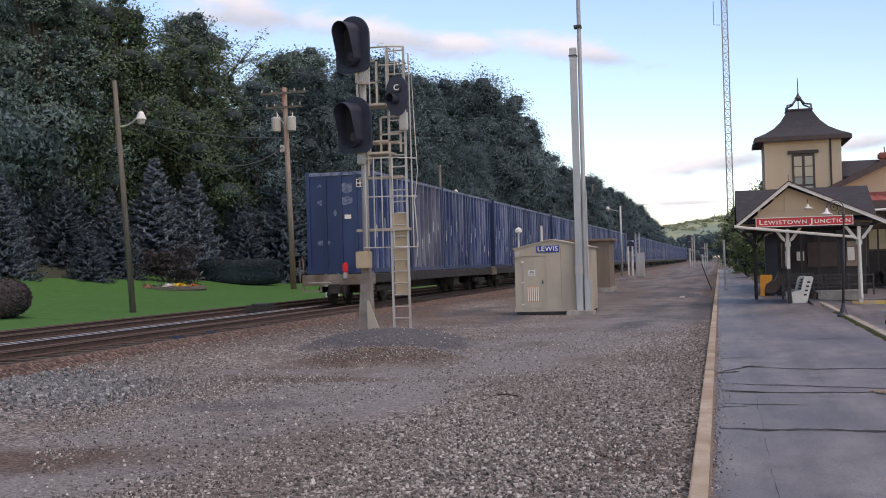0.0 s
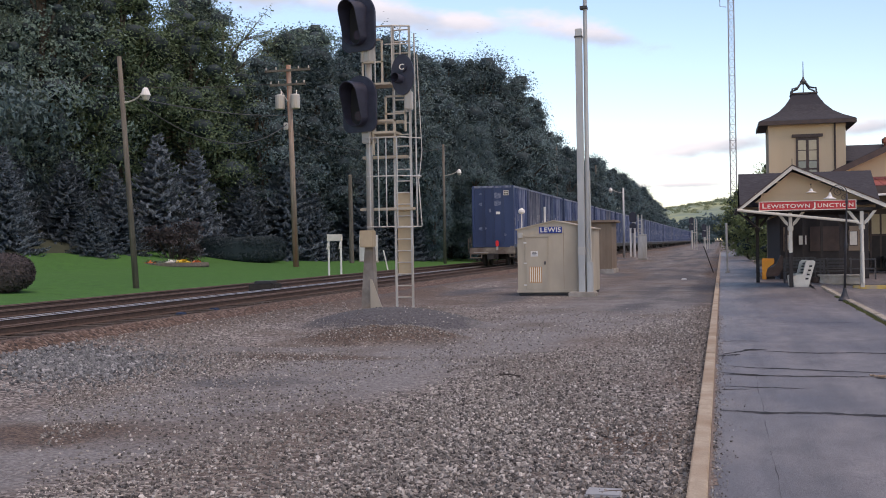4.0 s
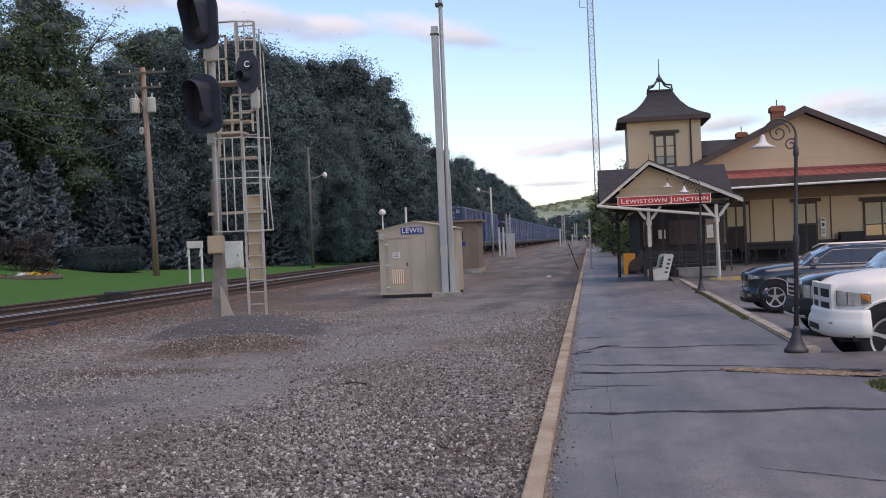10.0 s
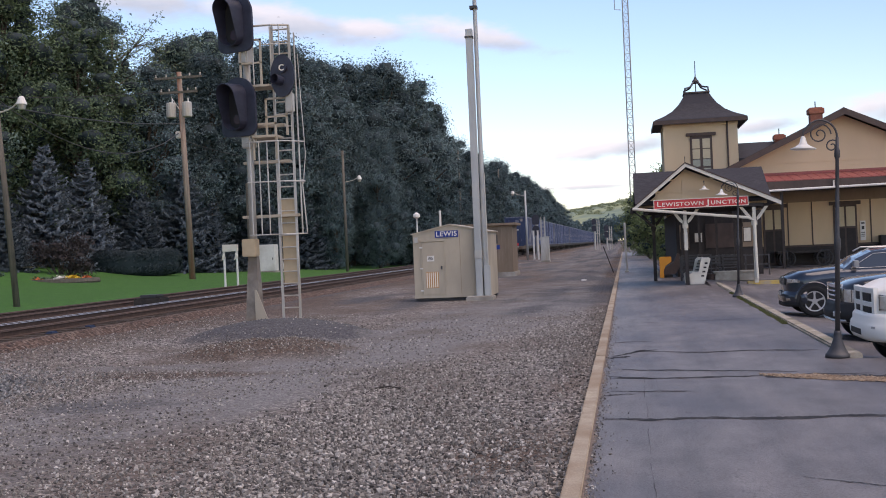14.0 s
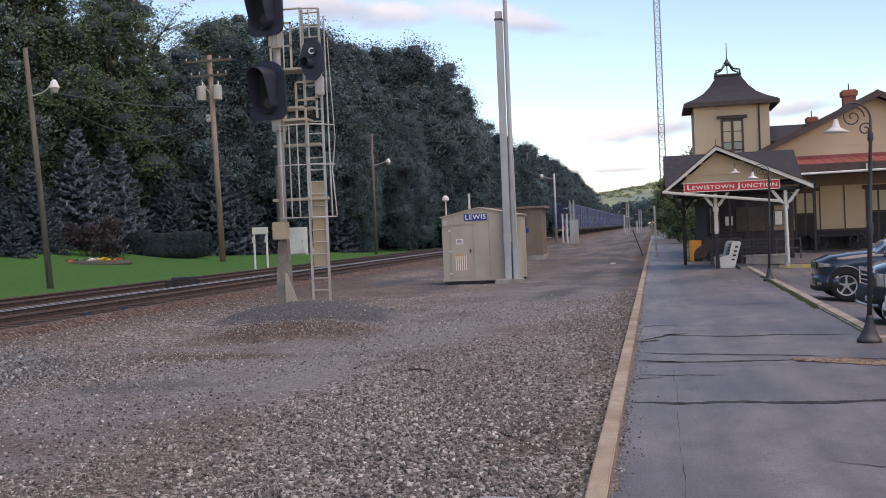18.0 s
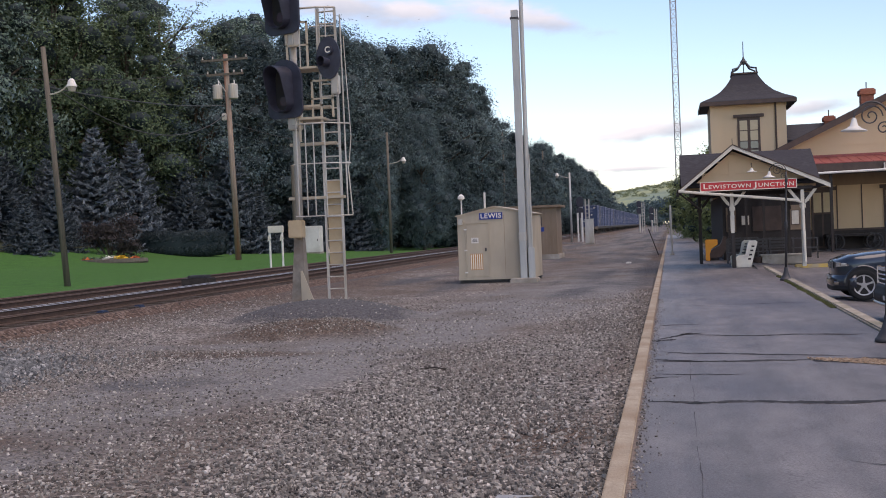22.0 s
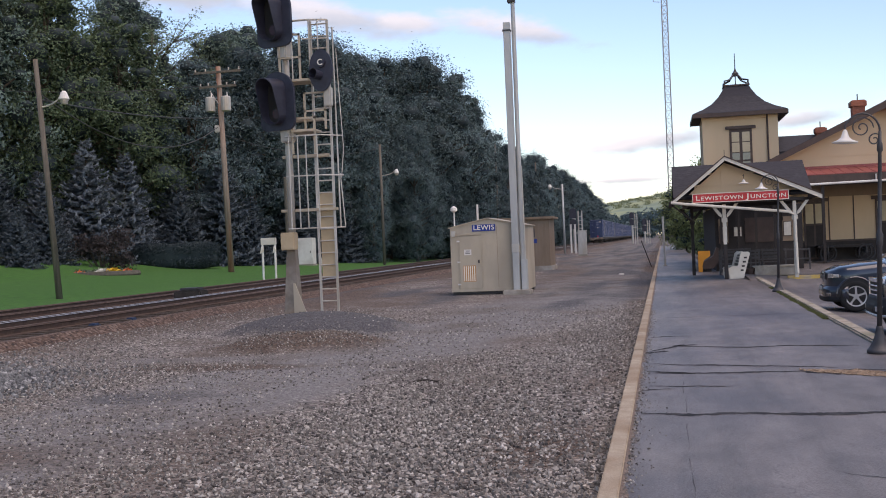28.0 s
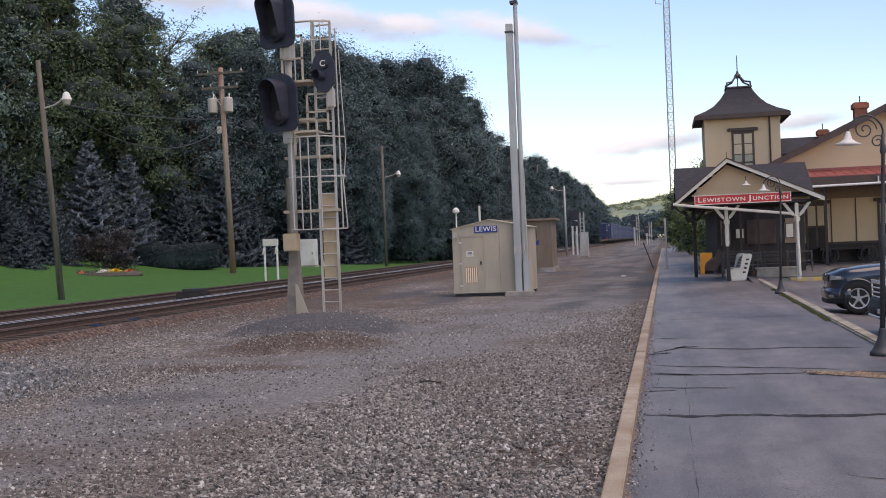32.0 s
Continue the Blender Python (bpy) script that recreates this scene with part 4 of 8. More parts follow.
TRACK = -14.2
track(TRACK, "railway_track", "rusty near railway track on brown ballast", True)
track(TRACK - 3.6, "railway_track", "far railway track beside the green lawn", False)
for yy, xx in ((23.6, -13.0), (25.4, -13.0)):
    tagged(part("track_anchor", B((xx - 0.1, xx + 0.1, yy - 0.14, yy + 0.14, 0.05, 0.26), bevel=0.03), "track_blue"), "small blue track fitting beside the rail", "track fitting")
tm = thing("switch_machine", "dark low equipment between the two tracks", "switch machine", spot(-16.0, 35.5, 0.17))
part("case", B((-0.5, 0.5, -0.35, 0.35, 0, 0.35), bevel=0.04), "under", tm)
part("lid", B((-0.3, 0.35, -0.3, 0.3, 0.354, 0.45), bevel=0.03), "iron", tm)

# ---- train ----
CONT_L, CONT_W, CONT_H, DECK = 5.28, 2.7, 3.93, 1.17


def container(body_mat, label):
    c = thing("container", label, "container", group="containers on the train")
    hw, hl = CONT_W / 2, CONT_L / 2
    part("body", B((-hw + 0.13, hw - 0.13, -hl + 0.06, hl - 0.06, 0.12, CONT_H - 0.06)), body_mat, c)
    for x in (-hw, hw - 0.14):
        for y in (-hl, hl - 0.14):
            part("corner_post", B((x, x + 0.14, y, y + 0.14, 0, CONT_H)), body_mat, c)
    part("top_rail", B((-hw + 0.01, -hw + 0.1, -hl + 0.14, hl - 0.14, CONT_H - 0.13, CONT_H - 0.02), (hw - 0.1, hw - 0.01, -hl + 0.14, hl - 0.14, CONT_H - 0.13, CONT_H - 0.02),
                       (-hw + 0.14, hw - 0.14, -hl + 0.01, -hl + 0.1, CONT_H - 0.15, CONT_H - 0.02), (-hw + 0.14, hw - 0.14, hl - 0.1, hl - 0.01, CONT_H - 0.15, CONT_H - 0.02)), "scuff", c, "pale worn top rail")
    part("bottom_rail", B((-hw + 0.01, -hw + 0.1, -hl + 0.14, hl - 0.14, 0.02, 0.2), (hw - 0.1, hw - 0.01, -hl + 0.14, hl - 0.14, 0.02, 0.2),
                          (-hw + 0.14, hw - 0.14, -hl + 0.01, -hl + 0.1, 0.02, 0.2), (-hw + 0.14, hw - 0.14, hl - 0.1, hl - 0.01, 0.02, 0.2)), body_mat, c)
    for s in (-1, 1):
        ribs = bmesh.new()
        for i in range(7):
            y = -hl + 0.5 + i * (CONT_L - 1.0) / 6
            ribs = join(ribs, (s * (hw - 0.08) - 0.07, s * (hw - 0.08) + 0.07, y - 0.07, y + 0.07, 0.2, CONT_H - 0.13))
        part("ribs", ribs, "blue_rib" if body_mat == "blue" else "grey_rib", c)
    ends = bmesh.new()
    for x in (-0.62, 0.0, 0.62):
        ends = join(ends, (x - 0.09, x + 0.09, -hl + 0.01, -hl + 0.07, 0.2, CONT_H - 0.15))
    part("end_ribs", ends, body_mat, c)
    part("number_plate", B((0.7, 1.02, -hl - 0.004, -hl + 0.012, 3.3, 3.6)), "letter", c, "square white plate with a dark grid")
    part("plate_bars", B((0.73, 0.84, -hl - 0.008, -hl - 0.0045, 3.33, 3.43), (0.88, 0.99, -hl - 0.008, -hl - 0.0045, 3.33, 3.43), (0.73, 0.84, -hl - 0.008, -hl - 0.0045, 3.47, 3.57), (0.88, 0.99, -hl - 0.008, -hl - 0.0045, 3.47, 3.57)), "under", c)
    part("end_plate", B((0.2, 0.46, -hl - 0.004, -hl + 0.012, 2.1, 2.26)), "letter", c, "small white data plate")
    for i in range(5):
        y = -hl + 0.55 + i * 1.0 + rng.uniform(-0.2, 0.2)
        z = rng.uniform(0.6, 2.2)
        h = rng.uniform(0.3, 0.9)
        part("scuff_mark", B((hw - 0.012, hw - 0.0065, y - 0.03, y + 0.03, z, z + h)), "letter", c, "white chipped paint streak")
    for (x, z, w, h) in ((-0.75, 3.4, 0.3, 0.12), (-0.75, 2.75, 0.35, 0.2), (0.3, 3.3, 0.6, 0.4), (0.25, 2.8, 0.6, 0.3), (-0.7, 1.2, 0.5, 0.25), (0.7, 0.8, 0.3, 0.2), (0.25, 2.25, 0.2, 0.1), (-0.2, 2.35, 0.12, 0.25)):
        bm = bmesh.new()
        bm.faces.new([bm.verts.new((x + w * math.cos(a) * (1 + 0.4 * noise.noise((a, z, x))) / 2, -hl + 0.056, z + h * math.sin(a) * (1 + 0.5 * noise.noise((a * 2, x, z))) / 2)) for a in [i * math.pi / 8 for i in range(16)]])
        part("dent", bm, "scuff", c, "scraped pale dent")
    return c


def join(bm, box):
    x0, x1, y0, y1, z0, z1 = box
    v = [bm.verts.new((x, y, z)) for z in (z0, z1) for y in (y0, y1) for x in (x0, x1)]
    for f in ((0, 2, 3, 1), (4, 5, 7, 6), (0, 1, 5, 4), (2, 6, 7, 3), (0, 4, 6, 2), (1, 3, 7, 5)):
        bm.faces.new([v[i] for i in f])
    return bm


CAR_L = 22.6


def flatcar():
    """Rear end at y = 0, deck at DECK over the plane z = 0."""
    c = thing("flatcar", "long tan and grimy railway flatcar under the containers", "rail wagon", group="flatcars of the train")
    d = DECK - 0.0
    part("deck", B((-1.35, 1.35, 0.0, CAR_L - 0.5, d - 0.16, d - 0.01), bevel=0.01), "car_tan", c)
    part("end_sill", B((-1.45, 1.45, -0.1, 0.1, d - 0.42, d - 0.02), bevel=0.02), "car_tan", c, "tan steel end sill")
    part("end_sill", B((-1.45, 1.45, CAR_L - 0.6, CAR_L - 0.45, d - 0.42, d - 0.02), bevel=0.02), "car_tan", c)
    part("centre_sill", prism([(0.2, d - 0.17), (CAR_L - 0.7, d - 0.17), (CAR_L - 5, d - 0.75), (5, d - 0.75)], -0.3, 0.3, "x"), "under", c)
    for s in (-1, 1):
        part("side_sill", B((s * 1.3 - 0.06, s * 1.3 + 0.06, 0.1, CAR_L - 0.6, d - 0.36, d - 0.02)), "under", c)
    part("coupler", B((-0.14, 0.14, -0.55, -0.1, d - 0.7, d - 0.42), (-0.2, 0.2, -0.62, -0.4, d - 0.74, d - 0.38), bevel=0.03), "under", c)
    for bx in ((-1.1, -0.4, 9.5, 11.5, d - 0.85, d - 0.45), (0.5, 1.2, 13.5, 14.6, d - 0.8, d - 0.4), (0.7, 1.25, 4.9, 5.6, d - 0.6, d - 0.37)):
        part("brake_gear", B(bx, bevel=0.03), "under", c)
    for y0 in (2.2, CAR_L - 3.0):
        bog = part("bogie", B((-1.2, -1.0, y0 - 1.25, y0 + 1.25, 0.45, 0.68), (1.0, 1.2, y0 - 1.25, y0 + 1.25, 0.45, 0.68), (-1.1, 1.1, y0 - 0.25, y0 + 0.25, 0.4, 0.78), (-1.22, -0.98, y0 - 0.3, y0 + 0.3, 0.24, 0.45), (0.98, 1.22, y0 - 0.3, y0 + 0.3, 0.24, 0.45), bevel=0.04), "under", c)
        for y in (y0 - 0.88, y0 + 0.88):
            for s in (-1, 1):
                w = bmesh.new()
                tube(w, (s * 0.70, y, 0.42), (s * 0.81, y, 0.42), 0.42, 0.42, 20)
                tube(w, (s * 0.66, y, 0.42), (s * 0.7, y, 0.42), 0.45, 0.45, 20)
                part("wheel", w, "under", bog)
    for y in (0.2, 5.68, 11.13, 16.58, CAR_L - 0.7):
        part("container_lock", B((1.1, 1.33, y - 0.08, y + 0.08, d - 0.009, d + 0.08)), "car_tan", c)
    return c


TRAIN = []   # (thing, distance ahead of the train's rear, height)
blue_box = container("blue", "dark blue ribbed steel container with scuffed paint on a flatcar")
grey_box = container("blue_grey", "faded grey-blue ribbed steel container on a flatcar")
first_car = flatcar()
CARS = 18
for k in range(CARS):
    car = first_car if k == 0 else copy_thing(first_car, Matrix())
    TRAIN.append((car, k * (CAR_L + 0.35), RAIL_TOP))
    for j in range(4):
        src = grey_box if (k, j) in ((0, 1), (2, 2), (5, 0), (9, 3)) else blue_box
        src_used = (k, j) not in ((0, 0), (0, 1))
        box = copy_thing(src, Matrix()) if src_used else src
        TRAIN.append((box, k * (CAR_L + 0.35) + 0.3 + CONT_L / 2 + j * (CONT_L + 0.17), RAIL_TOP + DECK))
marker = part("end_marker", B((0.24, 0.44, -0.25, -0.1, 1.22, 1.6), bevel=0.05), "redlamp", first_car, "red and white end-of-train marker")
part("marker_bracket", B((0.29, 0.39, -0.28, -0.1, 1.0, 1.22)), "galv", first_car)
lr = bmesh.new()
for pts in (((-1.4, -0.12, 1.5), (-1.42, -0.12, 1.95), (-1.32, -0.12, 1.98), (-1.3, -0.12, 1.5)),):
    pipe(lr, pts, 0.02)
part("grab_iron", lr, "under", first_car)
step_bm = B((1.1, 1.4, -0.1, 0.1, 0.55, 0.6), (1.1, 1.14, -0.05, 0.05, 0.6, 1.1), (1.36, 1.4, -0.05, 0.05, 0.6, 1.1))
part("step", step_bm, "car_tan", first_car)
part("end_frame", B((-1.44, -0.66, -0.1, -0.04, 0.5, 0.56), (-1.44, -1.38, -0.1, -0.04, 0.56, 0.76), (-0.72, -0.66, -0.1, -0.04, 0.56, 0.76)), "car_tan", first_car, "tan footboard frame")
part("brake_stand", pipe(bmesh.new(), ((-1.5, -0.16, 0.85), (-1.5, -0.16, 1.75), (-1.38, -0.16, 1.8), (-1.34, -0.16, 1.2)), 0.022), "car_tan", first_car)
part("air_hose", pipe(bmesh.new(), ((0.3, -0.2, 0.75), (0.36, -0.4, 0.5), (0.4, -0.45, 0.3), (0.42, -0.4, 0.24)), 0.03), "rubber", first_car)
part("uncoupling_lever", pipe(bmesh.new(), ((-1.2, -0.14, 0.86), (-0.3, -0.16, 0.86), (-0.2, -0.3, 0.82)), 0.015), "galv", first_car)
part("draft_pocket", B((-0.34, 0.34, -0.12, 0.3, 0.42, 0.78), bevel=0.03), "under", first_car)


def train_pose(s, z):
    """Pose at s metres along the line: straight, then a wide curve to the west."""
    if s < 500:
        return pose(TRACK, s, z)
    r = 500
    a = (s - 500) / r
    return pose(TRACK - r * (1 - math.cos(a)), 500 + r * math.sin(a), z, 0, 0, math.degrees(a))


# ---- signal ----
SX, SY = -8.75, 25.4
sz0 = gz(SX, SY)
sig = thing("railway_signal", "silver railway signal mast with black hooded heads and caged ladder", "railway signal", spot(SX, SY, sz0 - 0.02))
part("mast", T((0.06, 0, 1.6), (0.08, 0, 7.6), 0.088, 0.085, 16), "galv", sig, smooth=True)
base = bmesh.new()
vs = [base.verts.new(p) for p in ((-0.16, -0.18, 0), (0.2, -0.18, 0), (0.2, 0.18, 0), (-0.16, 0.18, 0), (-0.06, -0.1, 1.62), (0.15, -0.1, 1.62), (0.15, 0.1, 1.62), (-0.06, 0.1, 1.62))]
for f in ((0, 1, 5, 4), (1, 2, 6, 5), (2, 3, 7, 6), (3, 0, 4, 7), (4, 5, 6, 7)):
    base.faces.new([vs[i] for i in f])
part("base", base, "base_grey", sig, "weathered cast mast base")
gus = prism([(0.1, 0.05), (0.42, 0.05), (0.36, 0.2), (0.14, 0.8), (0.1, 0.8)], -0.2, -0.16, "y")
part("gusset", gus, "beige", sig)
part("foot_plate", B((-0.3, 0.48, -0.3, 0.3, -0.1, 0.05), bevel=0.02), "concrete", sig)
part("junction_box", B((-0.1, 0.24, -0.4, -0.1, 1.6, 2.02), bevel=0.02), "beige2", sig, "tan steel junction box")


def hood_outline(hw, hh):
    """A tall outline with a round top and rounded lower corners."""
    poly = [(hw * math.cos(math.pi * i / 24), hh - hw + hw * math.sin(math.pi * i / 24)) for i in range(25)]
    poly += [(-hw, (hh - hw) * (1 - k / 6) + (-hh + 0.22) * k / 6) for k in range(1, 6)]
    for c, a0 in ((-hw + 0.22, math.pi), (hw - 0.22, 1.5 * math.pi)):
        poly += [(c + 0.22 * math.cos(a0 + math.pi / 2 * i / 8), -hh + 0.22 + 0.22 * math.sin(a0 + math.pi / 2 * i / 8)) for i in range(9)]
    return poly + [(hw, (hh - hw) * k / 6 + (-hh + 0.22) * (1 - k / 6)) for k in range(1, 6)]


def signal_head(z, rz=-20):
    h = part("head", prism(hood_outline(0.52, 0.7), -0.03, 0.03, "y"), "sigblack", sig, "black hooded signal head", at=pose(-0.06, -0.3, z, 0, 0, rz))
    hood = bmesh.new()
    rings = []
    for x, zz in hood_outline(0.27, 0.54):
        ext = 0.3 + 0.3 * zz
        rings.append([hood.verts.new(p) for p in ((x, -0.03, zz), (x - 0.05, -0.03 - ext, zz - 0.02), (x * 0.95 - 0.05, -0.035 - ext, zz * 0.97 - 0.02), (x * 0.95, -0.03, zz * 0.97))])
    for u, w in zip(rings, rings[1:] + rings[:1]):
        for k in range(3):
            hood.faces.new((u[k], u[k + 1], w[k + 1], w[k]))
    bmesh.ops.recalc_face_normals(hood, faces=hood.faces[:])
    part("hood", hood, "sigblack", h, "deep black tunnel hood")
    part("inner_lining", prism(hood_outline(0.25, 0.5), -0.045, -0.031, "y"), "rubber", h, "matt black lens panel")
    part("lens", T((0, -0.04, -0.3), (0, -0.06, -0.3), 0.12, seg=20), "lens", h, "dark unlit lens")
    part("mount", B((-0.02, 0.26, 0.05, 0.34, -0.98, -0.55), bevel=0.03), "galv", h, "galvanised pipe mount")
    part("back_box", B((-0.25, 0.25, 0.03, 0.3, -0.55, 0.5), bevel=0.06), "sigblack", h)
    return h


signal_head(5.16)
signal_head(7.16)
disc = part("disc", prism([(0.3 * math.cos(a), 0.5 * math.sin(a)) for a in [i * math.pi / 16 for i in range(32)]], -0.025, 0.025, "y"), "sigblack", sig, "oval black target with a letter C", at=pose(1.07, -0.35, 5.82, 0, 0, -6))
part("rim", T((0.02, -0.03, 0.17), (0.02, -0.1, 0.17), 0.11, seg=20), "sigblack", disc)
lettering("letter", "C", 0.2, "letter", disc, spot(0.02, -0.108, 0.17))
visor = bmesh.new()
tube(visor, (-0.02, -0.03, -0.12), (-0.1, -0.28, -0.1), 0.1, 0.12, 16, False)
part("visor", visor, "sigblack", disc)
part("mount", B((0.02, 0.2, 0.03, 0.2, -0.85, -0.4), bevel=0.02), "galv", disc)
# ladder with a plate on its lower run
LX0, LX1, LY = 0.70, 1.12, 0.1
for x in (LX0, LX1):
    part("ladder_rail", B((x - 0.025, x + 0.025, LY - 0.03, LY + 0.03, 0.05, 7.1)), "galv", sig)
for i in range(24):
    z = 0.34 + i * 0.29
    part("rung", T((LX0, LY, z), (LX1, LY, z), 0.017, seg=6), "galv", sig)
part("climb_guard", B((LX0 + 0.04, LX1 - 0.04, LY + 0.045, LY + 0.06, 0.9, 2.95)), "beige2", sig, "tan plate closing the ladder")
for z, x0, x1 in ((3.85, -0.12, 1.05), (2.55, -0.2, 1.2), (4.72, 0.05, 0.95)):
    part("arm", B((x0, x1, LY - 0.09, LY + 0.09, z - 0.035, z + 0.035), bevel=0.01), "beige", sig)


def rod_part(name, pts, r=0.016):
    part(name, pipe(bmesh.new(), pts, r), "galv", sig)


for z in (2.1, 3.35, 4.3):
    rod_part("cage_bar", ((0.1, -0.35, z), (0.5, -0.38, z), (1.0, -0.35, z), (1.38, 0.1, z)))
for x in (0.2, 0.42, 0.62, 0.9):
    rod_part("cage_upright", ((x, -0.38, 2.1), (x, -0.38, 4.3)))
rod_part("cage_upright", ((1.28, 0.05, 2.1), (1.26, 0.05, 6.9)), 0.02)
rod_part("cage_upright", ((1.38, 0.1, 2.12), (1.3, 0.1, 3.4)))
rod_part("conduit", ((1.3, 0.2, 3.3), (1.38, 0.2, 4.0), (1.32, 0.2, 5.4), (1.3, 0.15, 6.4)), 0.012)
for (x0, x1, y0, z0, z1) in ((0.25, 0.85, -0.3, 3.88, 4.75), (0.0, 0.55, -0.3, 5.62, 6.75), (0.55, 1.1, -0.2, 4.45, 5.35)):
    part("rail_frame", B((x0, x0 + 0.045, y0, y0 + 0.045, z0, z1), (x1 - 0.045, x1, y0, y0 + 0.045, z0, z1), (x0, x1, y0, y0 + 0.045, z1 - 0.045, z1), (x0, x1, y0, y0 + 0.045, (z0 + z1) / 2 - 0.02, (z0 + z1) / 2 + 0.02)), "beige", sig)
part("upper_step", B((-0.05, 0.75, -0.35, 0.25, 5.6, 5.66), bevel=0.01), "beige", sig)
part("middle_step", B((0.25, 0.85, -0.35, 0.25, 4.4, 4.46), bevel=0.01), "beige", sig)
for x in (0.35, 0.78, 1.0):
    rod_part("cage_upright", ((x, -0.3, 5.66), (x, -0.3, 7.05)))
rod_part("cage_bar", ((0.35, -0.3, 7.05), (0.8, -0.3, 7.05), (1.12, 0.1, 7.1)), 0.025)
rod_part("cage_bar", ((0.6, -0.3, 6.6), (1.2, -0.2, 6.6)))


# ---- equipment sheds ----
def lewis_shed():
    s = thing("equipment_shed", "beige metal signal equipment shed with a blue name sign", "shed", spot(-7.45, 38.9, -0.1))
    w, d, h = 2.72, 2.6, 2.42
    part("body", prism([(0, 0.1), (w, 0.1), (w, h), (w / 2, h + 0.27), (0, h)], 0, d, "y"), "beige", s)
    for a, b in (((-0.07, h - 0.01), (w / 2, h + 0.3)), ((w / 2, h + 0.3), (w + 0.07, h - 0.01))):
        part("roof_panel", slab([(a[0], -0.06, a[1] + 0.02), (b[0], -0.06, b[1] + 0.02), (b[0], d + 0.06, b[1] + 0.02), (a[0], d + 0.06, a[1] + 0.02)], 0.035), "beige", s)
    part("skid", B((0.02, w - 0.02, 0.1, 0.25, 0, 0.1)), "iron", s)
    part("skid", B((0.02, w - 0.02, d - 0.3, d - 0.1, 0, 0.1)), "iron", s)
    part("base_trim", B((-0.02, w + 0.02, -0.03, 0.0, 0.1, 0.2)), "beige", s)
    door = part("door", B((0.32, 1.12, -0.035, -0.004, 0.22, 2.1), bevel=0.008), "beige", s, "beige steel door")
    part("door_frame", B((0.28, 0.315, -0.03, -0.003, 0.2, 2.15), (1.125, 1.16, -0.03, -0.003, 0.2, 2.15), (0.28, 1.16, -0.045, -0.003, 2.13, 2.19)), "beige", s)
    for z in (0.35, 1.15, 1.9):
        part("hinge", B((0.24, 0.34, -0.06, -0.036, z, z + 0.05)), "white", door)
    part("handle", B((1.0, 1.05, -0.09, -0.036, 1.12, 1.24)), "iron", door)
    part("notice", B((0.5, 0.76, -0.043, -0.0355, 1.42, 1.62)), "white", door, "white printed notice")
    part("notice_text", B((0.54, 0.72, -0.047, -0.0435, 1.47, 1.49), (0.54, 0.72, -0.047, -0.0435, 1.52, 1.54), (0.56, 0.7, -0.047, -0.0435, 1.56, 1.58)), "iron", door)
    for i in range(6):
        x = 0.46 + i * 0.075
        part("vent_slat", B((x, x + 0.035, -0.047, -0.036, 0.48, 1.02)), "letter", door)
    part("vent_back", B((0.44, 0.9, -0.0385, -0.0355, 0.46, 1.04)), "vent_amber", door, "orange-tinted vent backing")
    sign = part("name_sign", B((0.82, 1.66, -0.03, -0.004, 2.26, 2.5)), "blue_sign", s, "blue sign with white letters")
    lettering("letters", "LEWIS", 0.245, "letter", sign, spot(1.24, -0.032, 2.38), 1.08, 1.08)
    part("seam", B((1.7, 1.712, -0.006, -0.002, 0.22, 2.4), (w - 0.4, w - 0.388, -0.006, -0.002, 0.22, 2.4)), "tan", s)
    part("wall_box", B((0.05, 0.2, -0.12, 0, 2.1, 2.3), bevel=0.01), "galv", s)
    gps = part("antenna", T((0.12, 0.3, 2.4), (0.12, 0.3, 3.0), 0.025), "white", s)
    part("antenna_cap", lathe([(0.05, 0), (0.13, 0.05), (0.12, 0.14), (0.05, 0.2), (0.005, 0.22)]), "white", gps, at=spot(0.12, 0.3, 3.0))
    part("antenna", T((0.95, 0.5, 2.5), (0.95, 0.5, 3.25), 0.04), "white", s)
    return s


lewis_shed()
tagged(part("concrete_pad", B((-5.5, -4.55, 38.2, 39.2, -0.3, 0.03), bevel=0.03), "concrete"), "grey concrete pad under the poles", "pad")

mp1 = thing("monopole", "tall square galvanised steel post beside the shed", "pole", spot(-5.06, 38.75, -0.1))
part("shaft", B((-0.12, 0.12, -0.11, 0.11, 0.1, 9.62), bevel=0.015), "pole_grey", mp1)
part("cap", B((-0.15, 0.14, -0.13, 0.13, 9.3, 9.36)), "iron", mp1)
part("joint", B((-0.135, 0.135, -0.12, 0.12, 1.45, 1.75), bevel=0.01), "galv", mp1)
mp2 = thing("antenna_mast", "tall round grey antenna mast rising beside the shed", "mast", spot(-4.83, 38.9, -0.1))
part("lower_pipe", T((0, 0, 0.1), (-0.02, 0, 3.2), 0.105, 0.1, 14), "pole_grey", mp2)
part("pipe", T((-0.02, 0, 1.2), (0.0, 0, 13.6), 0.088, 0.07, 14), "pole_grey", mp2)
part("clamp", B((-0.18, 0.08, -0.16, 0.16, 10.35, 10.45)), "iron", mp2)
part("cabinet", B((-0.06, 0.15, -0.24, 0.1, 0.1, 1.2), bevel=0.02), "pole_grey", mp2)
part("conduit", T((0.1, -0.12, 0.2), (0.08, -0.12, 4.5), 0.025, seg=8), "galv", mp2)


